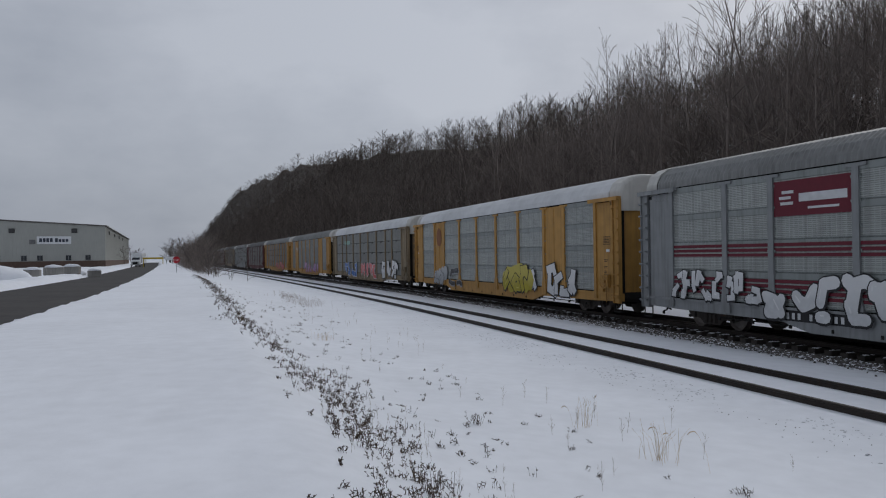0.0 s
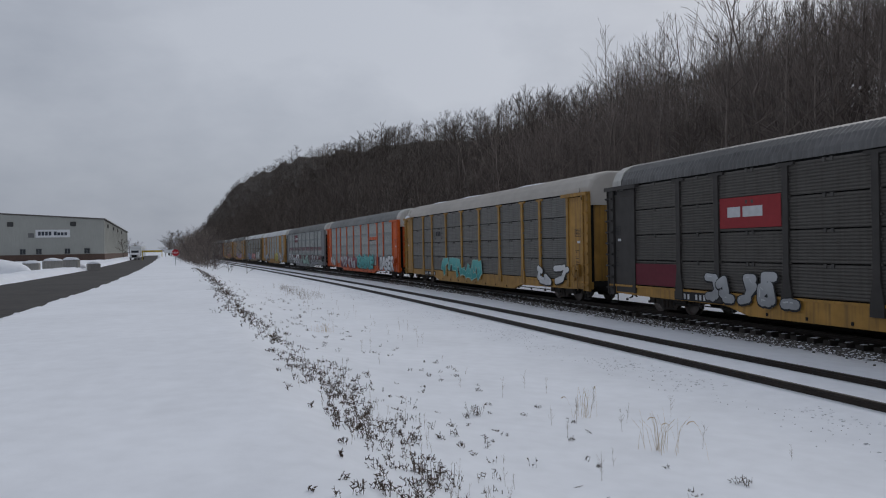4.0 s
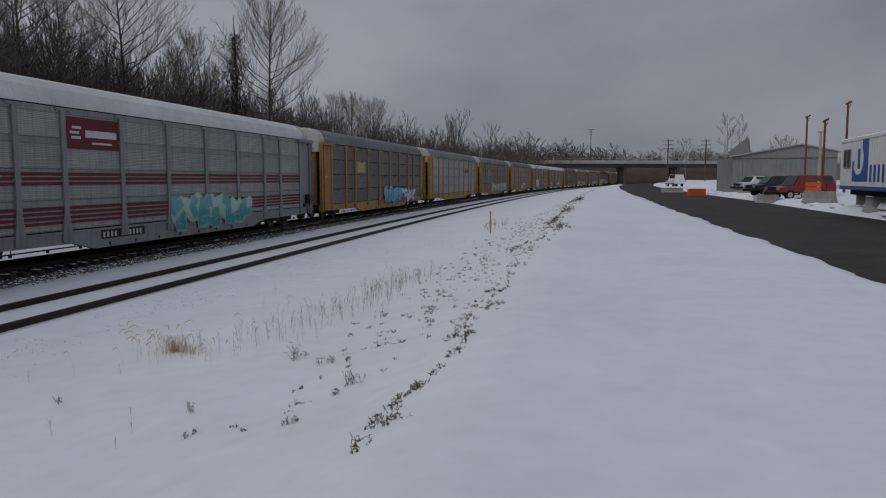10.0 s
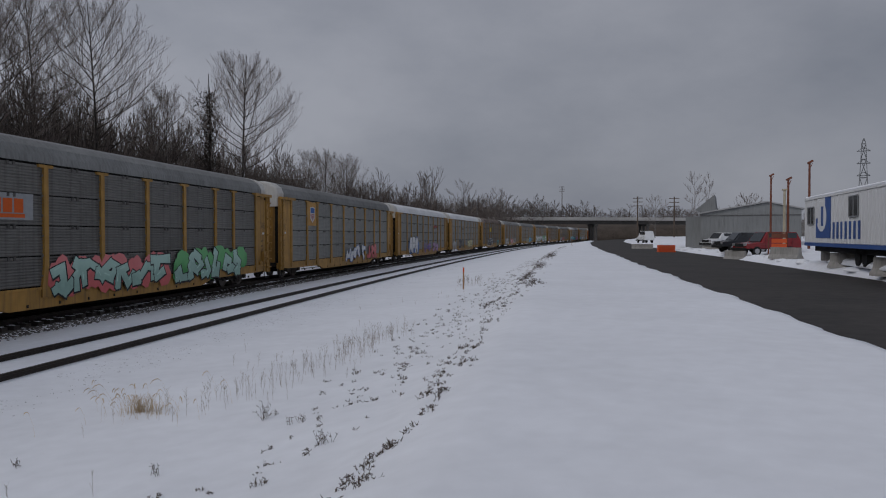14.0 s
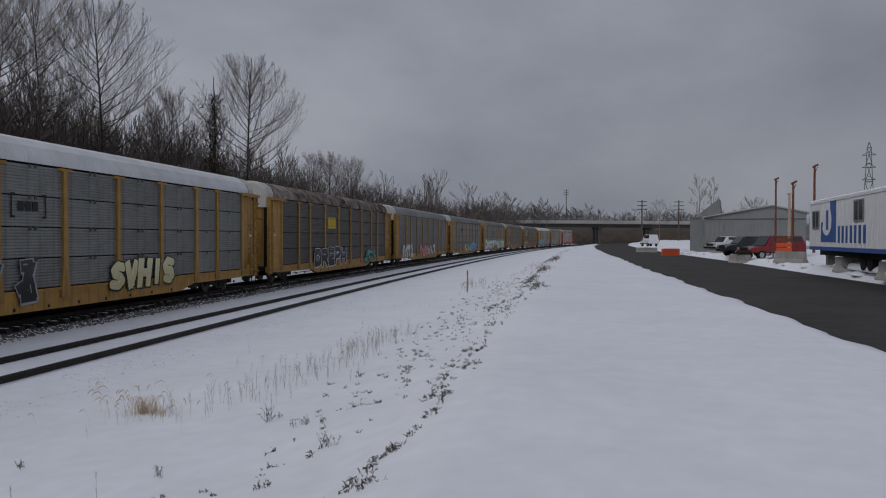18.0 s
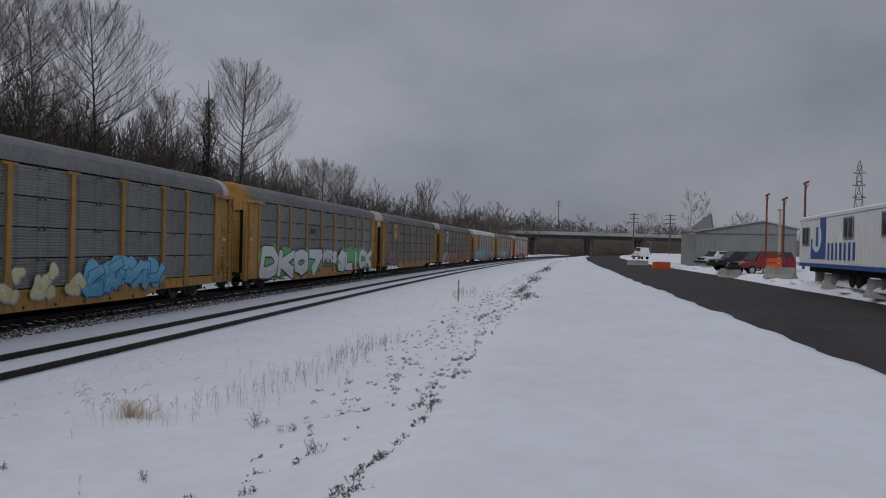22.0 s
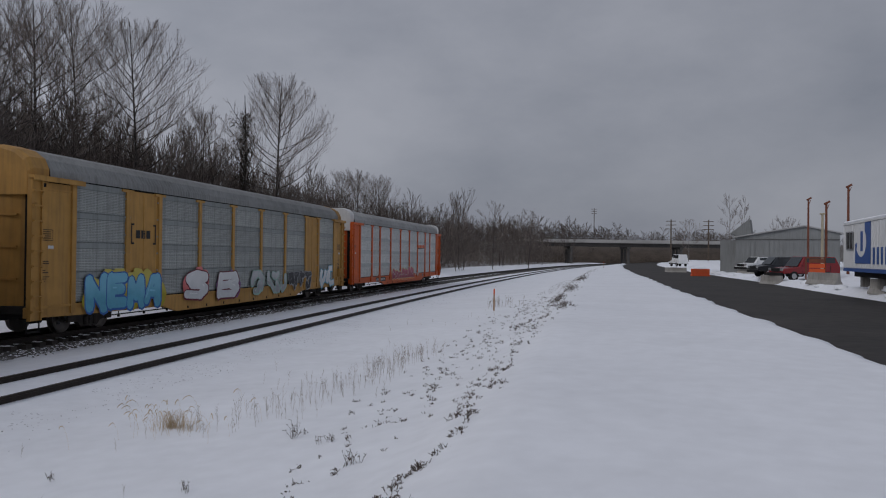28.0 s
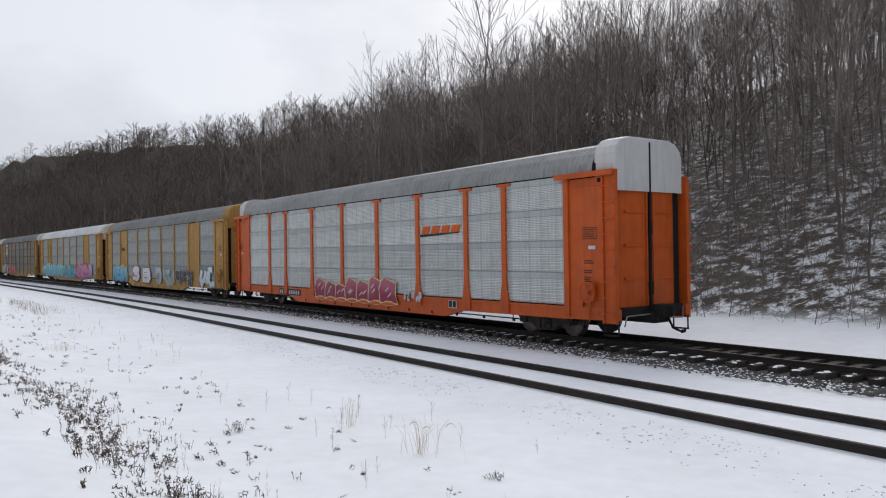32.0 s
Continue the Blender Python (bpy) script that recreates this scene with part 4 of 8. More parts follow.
COL = {
    "white": paint("white", (0.56, 0.57, 0.58)), "black": paint("black", (0.02, 0.02, 0.022)), "red": paint("red", (0.28, 0.025, 0.03)), "teal": paint("teal", (0.035, 0.27, 0.26)),
    "green": paint("green", (0.06, 0.28, 0.08)), "blue": paint("blue", (0.04, 0.12, 0.36)), "sky": paint("sky_blue", (0.10, 0.34, 0.47)), "pink": paint("pink", (0.50, 0.12, 0.25)), "purple": paint("purple", (0.17, 0.07, 0.22)),
    "lilac": paint("lilac", (0.36, 0.22, 0.38)), "cream": paint("cream", (0.55, 0.50, 0.28)), "yellow": paint("bright_yellow", (0.65, 0.42, 0.02)), "maroon": paint("dark_red", (0.125, 0.014, 0.026)), "crimson": paint("crimson", (0.26, 0.03, 0.07)), "grey": paint("grey", (0.30, 0.31, 0.32)),
    "orange": paint("bright_orange", (0.60, 0.10, 0.01)), "mint": paint("mint", (0.28, 0.44, 0.38)), "olive": paint("olive_yellow", (0.36, 0.30, 0.02)), "salmon": paint("salmon", (0.55, 0.12, 0.12)), "brown": paint("brown", (0.20, 0.08, 0.03)),
}


def truck(car, x):
    """A two-axle truck with side frames."""
    t = empty("truck", Matrix(), "", "")
    del_tags(t)
    t.parent = car
    t.matrix_basis = pose(x, 0, 0)
    for dx in (-0.9, 0.9):
        for s in (-1, 1):
            put(t, "wheel", "wheel", f_wheel, WHEELM, pose(dx, s * 0.75, 0.42, 0, 0, 0 if s > 0 else 180))
    for s in (-1, 1):
        put(t, "side_frame", "side_frame", f_frame, FRAMEM, pose(0, s * 1.02, 0, 0, 0, 0 if s > 0 else 180))
    put(t, "bolster", "bolster", f_bolster, DARK)
    return t


def del_tags(ob):
    for k in ("label", "category", "group", "kind"):
        if k in ob:
            del ob[k]


def rail_car(spec):
    """A covered car carrier: deck, trucks, posts, side screens, end doors and arched roof."""
    car = empty("covered_rail_car", Matrix(), spec["label"], "rail car", "cars of the freight train")
    col, pm = BODYC[spec["col"]], panel_mat(spec["tone"], spec.get("kind", "ribbed") != "ribbed")
    kind = spec.get("kind", "ribbed")
    sill = BODYC[spec.get("sill", spec["col"])]
    h = BODY_L / 2
    put(car, "underframe", "underframe", f_deck, DARK)
    put(car, "inner_wall", "inner_wall", f_core, GAP_SHADE)
    put(car, "roof", "roof", f_roof, ROOFC[spec["roof"]])
    wide = spec.get("wide", ())
    for side in (1, -1):
        T = Matrix() if side > 0 else pose(0, 0, 0, 0, 0, 180)
        put(car, "side_sill", "side_sill", f_sill, sill, T @ pose(0, HALF_W, 0))
        put(car, "tie_down_hook", "tie_down_hook", f_hooks, DARK, T @ pose(0, HALF_W, 0))["kind"] = "stuff"
        x = h - END_W
        for i, w in enumerate(BAYS):
            if i > 0:
                put(car, "side_post", "side_post", f_post, col, T @ pose(x, HALF_W, 0))
                if side > 0:
                    put(car, "post_bracket", "post_brackets", f_bolts, pm, T @ pose(x, HALF_W, 0))["kind"] = "stuff"
            if i in wide:
                put(car, "solid_side_sheet", "solid_side_sheet:%.2f" % w, f_sheet(w), col, T @ pose(x - w / 2, HALF_W, 0))
            else:
                if side > 0:
                    for t in range(4):
                        put(car, "screen_sheet", "screen_sheet:%.2f%s" % (w, kind), f_tier(w - 0.16, kind), pm, pose(x - w / 2, HALF_W, P_LO + t * (TIER + 0.035)))
                    if kind == "ribbed":
                        put(car, "latch", "latch:%.2f" % w, f_latches(w), LATCH, pose(x - w / 2, HALF_W, 0))["kind"] = "stuff"
                else:
                    put(car, "side_screen", "side_screen:%.2f%s" % (w, kind), f_panel(w - 0.16, kind), pm, T @ pose(x - w / 2, HALF_W, 0))
            x -= w
        for e in (1, -1):
            E = T @ pose(e * (h - END_W), HALF_W, 0)
            if side > 0:
                for nm, fn, mm in (("end_frame", f_end_frame, col), ("end_panel", f_end_panel, col), ("door_slot", f_end_slot, GAP_SHADE), ("corner_panel", f_corner, col), ("top_plate", f_top_plate, col)):
                    put(car, nm, "%s:%d" % (nm, e), (lambda bm, e=e, fn=fn: mirror_x(bm, fn, e)), mm, E)
            else:
                put(car, "end_section", "end_section:%d" % e, (lambda bm, e=e: mirror_x(bm, f_end_side, e)), col, E)
            put(car, "ladder", "ladder", f_ladder, col, T @ pose(e * (h - 0.2), HALF_W, 0))["kind"] = "stuff"
            put(car, "step", "step", f_step, DARK, T @ pose(e * (h - 0.25), HALF_W - 0.05, 0))
        put(car, "brake_pipe", "brake_pipe", f_pipe, DARK, T @ pose(0, HALF_W, 0))
        put(car, "brake_gear", "brake_gear", f_brake, col if spec["col"] != "silver" else DARK, T @ pose(-(h - 0.85), HALF_W, 0))
    for e in (1, -1):
        R = pose(e * (h - 0.30), 0, 0, 0, 0, 0 if e > 0 else 180)
        for s in (1, -1):
            put(car, "end_door", "end_door:%d" % s, (lambda bm, s=s: mirror_y(bm, f_end_door, s)), col, R)
            if e > 0 or spec.get("last"):
                put(car, "door_rod", "door_rod:%d" % s, (lambda bm, s=s: mirror_y(bm, f_door_rod, s)), col, R)
                for z in (1.7, 2.6, 3.5):
                    put(car, "door_bar", "door_bar:%d" % s, (lambda bm, s=s: mirror_y(bm, f_door_bar, s)), col, R @ pose(0, 0, z))
        put(car, "end_hood", *(("boxy_hood", f_fairing) if spec.get("last") else ("end_hood", f_hood)), col if spec.get("hood") == "own" else ROOFC[spec["roof"]] if spec.get("hood") == "roof" else FRP_CLEAN if spec.get("last") else FRP, R)
        put(car, "roof_end", "roof_end", f_roof_end, GAP_SHADE, R @ pose(-0.36, 0, 0))
        put(car, "coupler", "coupler", f_coupler, DARK, R)
        if spec.get("last") and e < 0:
            put(car, "door_seam", "door_seam", f_seam, GAP_SHADE, R)
            put(car, "air_hose", "air_hose", f_hose, RUBBERY, R)
            put(car, "cut_lever", "cut_lever", f_lever, BODYC["silver"], R)
        truck(car, e * (h - 3.15))
    for x, y, z, sx, sy, sz in spec.get("snow", ()):
        put(car, "snow_cap", "snow_cap", f_snow_cap, SNOWY, Matrix.Translation((x, y, z)) @ Matrix.Diagonal((sx, sy, sz, 1)))
    rng = random.Random(spec.get("seed", 1))
    for mark in spec.get("marks", ()):
        mark(car, rng)
    return car


def mirror_x(bm, fn, e):
    fn(bm)
    if e < 0:
        bmesh.ops.scale(bm, vec=(-1, 1, 1), verts=bm.verts[:])
        bmesh.ops.reverse_faces(bm, faces=bm.faces[:])


def mirror_y(bm, fn, e):
    fn(bm)
    if e < 0:
        bmesh.ops.scale(bm, vec=(1, -1, 1), verts=bm.verts[:])
        bmesh.ops.reverse_faces(bm, faces=bm.faces[:])


# marks: each returns a function of (car, rng)
def G(a, w, h, n, fill, edge, back=None, z=0.62, seed=None):
    return lambda car, rng: lettered(car, random.Random(seed) if seed else rng, a, z, w, h, "*" * max(n, 2), COL[fill], COL[edge], 0.092, COL[back] if back else None, 0.36 if h > 0.6 else 0.2)


def L(a, w, h, word, fill, edge, back=None, z=0.62, weight=0.42, halo=None):
    """A sprayed word that can be read."""
    return lambda car, rng: lettered(car, rng, a, z, w, h, word, COL[fill], COL[edge], 0.092, COL[back] if back else None, weight, COL[halo] if halo else None)


def cloud(a, w, h, cols, z=0.56):
    """Loose sprayed clouds of colour behind the letters."""
    def go(car, rng):
        n = int(w * 5)
        for k, c in enumerate(cols):
            verts, faces = [], []
            for i in range(n // len(cols)):
                x, y, r = rng.uniform(0, w), rng.uniform(0.1, 0.85) * h, rng.uniform(0.12, 0.34)
                q = [(x + 1.5 * r * math.cos(t * 0.571) * rng.uniform(0.6, 1.2), min(max(y + r * math.sin(t * 0.571) * rng.uniform(0.6, 1.2), -0.05), h)) for t in range(11)]
                faces.append(list(range(len(verts), len(verts) + 11)))
                verts += [(u, v, 0.0002 * i) for u, v in q]
            ob = link("graffiti", mesh("graffiti", verts, faces, spray(COL[c])), car)
            ob.matrix_basis = side_m(a, z, 0.087 + 0.0003 * k)
            ob["kind"] = "stuff"
    return go


def peaks(a, z, w, h, fill, edge, top):
    """A row of leaning pointed shapes over a scalloped foot, edged in a pale line."""
    def go(car, rng):
        n, polys = 7, []
        for i in range(n):
            x0, x1 = w * i / n * 0.97, w * (i + 1.12) / n
            hh = h * (0.82, 0.70, 0.62, 0.86, 0.78, 0.92, 0.90)[i]
            q = [(x0 + 0.02, 0.12), (x0 - 0.05 + 0.06 * (i % 3), hh * 0.55), (x0 + 0.10 + 0.05 * (i % 2), hh * 0.86), (x0 + 0.32 * w / n, hh), (x1 - 0.1, hh * 0.80), (x1 - 0.16, hh * 0.42), (x1 + 0.02, 0.10)]
            c = (sum(v[0] for v in q) / 7, sum(v[1] for v in q) / 7)
            polys.append((1, [(v[0] + math.copysign(0.055, v[0] - c[0]), v[1] + math.copysign(0.05, v[1] - c[1])) for v in q]))
            polys.append((0, q))
            for k in range(2):
                xx, yy = x0 + rng.uniform(0.2, 0.6) * w / n, rng.uniform(0.25, 0.6) * hh
                polys.append((2, [(xx, yy), (xx + 0.25, yy + 0.16), (xx + 0.23, yy + 0.20), (xx - 0.02, yy + 0.04)]))
            m = (x0 + x1) / 2
            polys.append((1, [(x0, 0.04), (m - 0.2, 0.17), (m + 0.2, 0.17), (x1 - 0.05, 0.04), (m, -0.02)]))
            polys.append((3, [(x0 + 0.06, 0.04), (m - 0.2, 0.12), (m + 0.2, 0.12), (x1 - 0.12, 0.04), (m, 0.0)]))
        verts, faces, idx = [], [], []
        for i, (mi, q) in enumerate(polys):
            faces.append(list(range(len(verts), len(verts) + len(q))))
            verts += [(x, y, 0.0001 * i) for x, y in q]
            idx.append(mi)
        me = bpy.data.meshes.new("graffiti")
        me.from_pydata(verts, [], faces)
        for mm in (spray(COL[fill]), COL[edge], COL[top], COL["orange"]):
            me.materials.append(mm)
        me.polygons.foreach_set("material_index", idx)
        ob = link("graffiti", me, car)
        ob.matrix_basis = side_m(a, z, 0.092)
        ob["kind"] = "stuff"
    return go


def plate(a, z, w, h, col, bars=(), label="", out=0.05):
    """A painted plate with plain bars in place of the owner's name."""
    def go(car, rng):
        decal(car, "owner_plate", [rect(0, 0, w, h)], COL[col], a, z, out, label)
        for c, rs in bars:
            decal(car, "owner_mark", [r if isinstance(r[0], tuple) else rect(*r) for r in rs], COL[c], a, z, out + 0.005)
    return go


def shapes(a, z, col, rs, out=0.052, label="", name="owner_mark"):
    return lambda car, rng: decal(car, name, [r if isinstance(r[0], tuple) else rect(*r) for r in rs], COL[col], a, z, out, label)


def letters(w, h, n, slant=0.0, gap=0.22):
    """Plain slanted blocks that stand in for a lettered name."""
    c = w / n
    return [[(i * c, 0), (i * c + c * (1 - gap), 0), (i * c + c * (1 - gap) + slant * h, h), (i * c + slant * h, h)] for i in range(n)]


def number_bar(a, col="white", w=2.2):
    return lambda car, rng: (decal(car, "number_board", [rect(-0.1, -0.05, w + 0.1, 0.24)], COL["black"], a, 0.62, 0.032), decal(car, "number_mark", [q for i, q in enumerate(letters(w, 0.17, 11, 0, 0.5)) if i != 4], COL[col], a, 0.62, 0.037))


def yellow_tags(*aa):
    return lambda car, rng: decal(car, "reflector", [rect(a, 0.0, a + 0.45, 0.12) for a in aa], COL["yellow"], 0, 0.70, 0.036)


def stripes():
    """Two groups of dark red lines along the lower half."""
    def go(car, rng):
        q = []
        x = END_W + 0.1
        for i, w in enumerate(BAYS):
            for z in (2.62, 2.48, 2.34, 1.62, 1.48, 1.34, 1.20):
                q.append(rect(x, z - 0.045, x + w - 0.2, z + 0.045))
            x += w
        decal(car, "side_stripes", q, COL["maroon"], 0, 0, 0.045, "dark red stripes along the side")
    return go


def striped_tape():
    def go(car, rng):
        for c, o in (("red", 0), ("white", 0.22)):
            decal(car, "reflective_tape", [rect(x + o, 0, x + o + 0.2, 0.09) for x in np.arange(1.7, BODY_L - 1.7, 0.44)], COL[c], 0, P_LO + 0.10, 0.04)
    return go


def shield(plate_col="yellow", k=1.0, lower=False):
    """Shield emblem on a painted plate in the second bay: pale face, blue head, red bars."""
    def go(car, rng):
        a = END_W + BAYS[0] + 0.2
        decal(car, "owner_plate", [rect(0, 2.95 + (1 - k) * 0.4, 1.5, P_HI - 0.03)], COL[plate_col] if plate_col in COL else BODYC[plate_col], a, 0, 0.045)
        z = 3.12 + (1 - k) * 0.5
        q = lambda x, y: (0.75 + (x - 0.45) * k * 1.05, y * k)
        decal(car, "emblem", [[q(-0.06, 0.35), q(0.45, -0.03), q(0.96, 0.35), q(1.0, 1.22), q(0.45, 1.3), q(-0.1, 1.22)]], COL["white"], a, z, 0.050, "shield emblem in white, blue and red")
        decal(car, "emblem_head", [[q(0.02, 0.78), q(0.88, 0.78), q(0.93, 1.16), q(0.45, 1.22), q(-0.03, 1.16)]], COL["blue"], a, z, 0.055)
        for i in range(5):
            decal(car, "emblem_bar", [[q(0.05 + i * 0.17, 0.42 - 0.16 * (i in (1, 3)) - 0.26 * (i == 2)), q(0.15 + i * 0.17, 0.42 - 0.16 * (i in (1, 3)) - 0.26 * (i == 2)), q(0.15 + i * 0.17, 0.72), q(0.05 + i * 0.17, 0.72)]], COL["red"], a, z, 0.055)
        if lower:
            decal(car, "grey_sheet", [rect(0, P_LO + 0.05, 1.5, 2.9)], COL["grey"], a, 0, 0.042)
    return go


def speed_mark(a, z, col="orange"):
    """Slanted red name over a dark wedge."""
    def go(car, rng):
        decal(car, "owner_mark", letters(2.3, 0.26, 4, 0.5), COL[col], a + 0.15, z + 0.12, 0.045)
        decal(car, "owner_mark", [[(0, 0.0), (2.3, 0.10), (2.45, 0.14), (0.1, 0.10)]], COL["black"], a, z, 0.045)
    return go


def block_mark(a, z, col="yellow", w=1.55, h=0.5):
    """Three block shapes over a bar."""
    def go(car, rng):
        decal(car, "owner_plate", [rect(-0.35, -0.2, w + 0.35, h + 0.15)], COL["grey"], a, z, 0.04)
        decal(car, "owner_mark", letters(w, h, 3, 0, 0.15) + [rect(-0.02, -0.14, w, -0.03)], COL[col], a, z, 0.045)
    return go


def bracket_mark(a, z):
    def go(car, rng):
        decal(car, "owner_mark", letters(0.9, 0.28, 3) + [rect(-0.28, -0.2, -0.22, 0.5), rect(-0.28, 0.44, -0.1, 0.5), rect(-0.28, -0.2, -0.1, -0.14), rect(1.12, -0.2, 1.18, 0.5), rect(1.0, 0.44, 1.18, 0.5), rect(1.0, -0.2, 1.18, -0.14)], COL["black"], a, z, 0.045)
    return go


def disc_mark(a, z, r=0.42, col="black"):
    return shapes(a, z, col, [[(r * math.cos(k * 0.524), 1.2 * r * math.sin(k * 0.524)) for k in range(12)]], 0.056)


def mex_plate(a, z):
    return plate(a, z, 2.6, 0.95, "maroon", [("white", [(0.9, 0.36 + 0.0, 0.9 + 1.55, 0.58), (1.2, 0.16, 2.2, 0.22)]), ("white", [(0.25, 0.3, 0.7, 0.38), (0.2, 0.45, 0.62, 0.53), (0.3, 0.6, 0.72, 0.68)])], "dark red plate with pale marks", 0.045)


def notice(a=None):
    """Small stencilled notices on the end section."""
    def go(car, rng):
        for x in (0.42, BODY_L - 1.12):
            q = [rect(x, z, x + rng.uniform(0.18, 0.36), z + 0.022) for z in (1.62, 1.68, 1.74, 1.86, 1.92, 2.12, 2.18)]
            q += [rect(x - 0.03, 2.78, x + 0.47, 2.795), rect(x - 0.03, 3.08, x + 0.47, 3.095), rect(x - 0.03, 2.795, x - 0.015, 3.08), rect(x + 0.455, 2.795, x + 0.47, 3.08)]
            q += [rect(x + 0.03, z, x + 0.38, z + 0.02) for z in (2.84, 2.90, 2.96, 3.02)]
            decal(car, "stencil", q, COL["black"], 0, 0, 0.056)
        decal(car, "label_card", [rect(0.7, 2.55, 0.92, 2.64), rect(BODY_L - 0.95, 2.5, BODY_L - 0.7, 2.6)], COL["white"], 0, 0, 0.056)
    return go


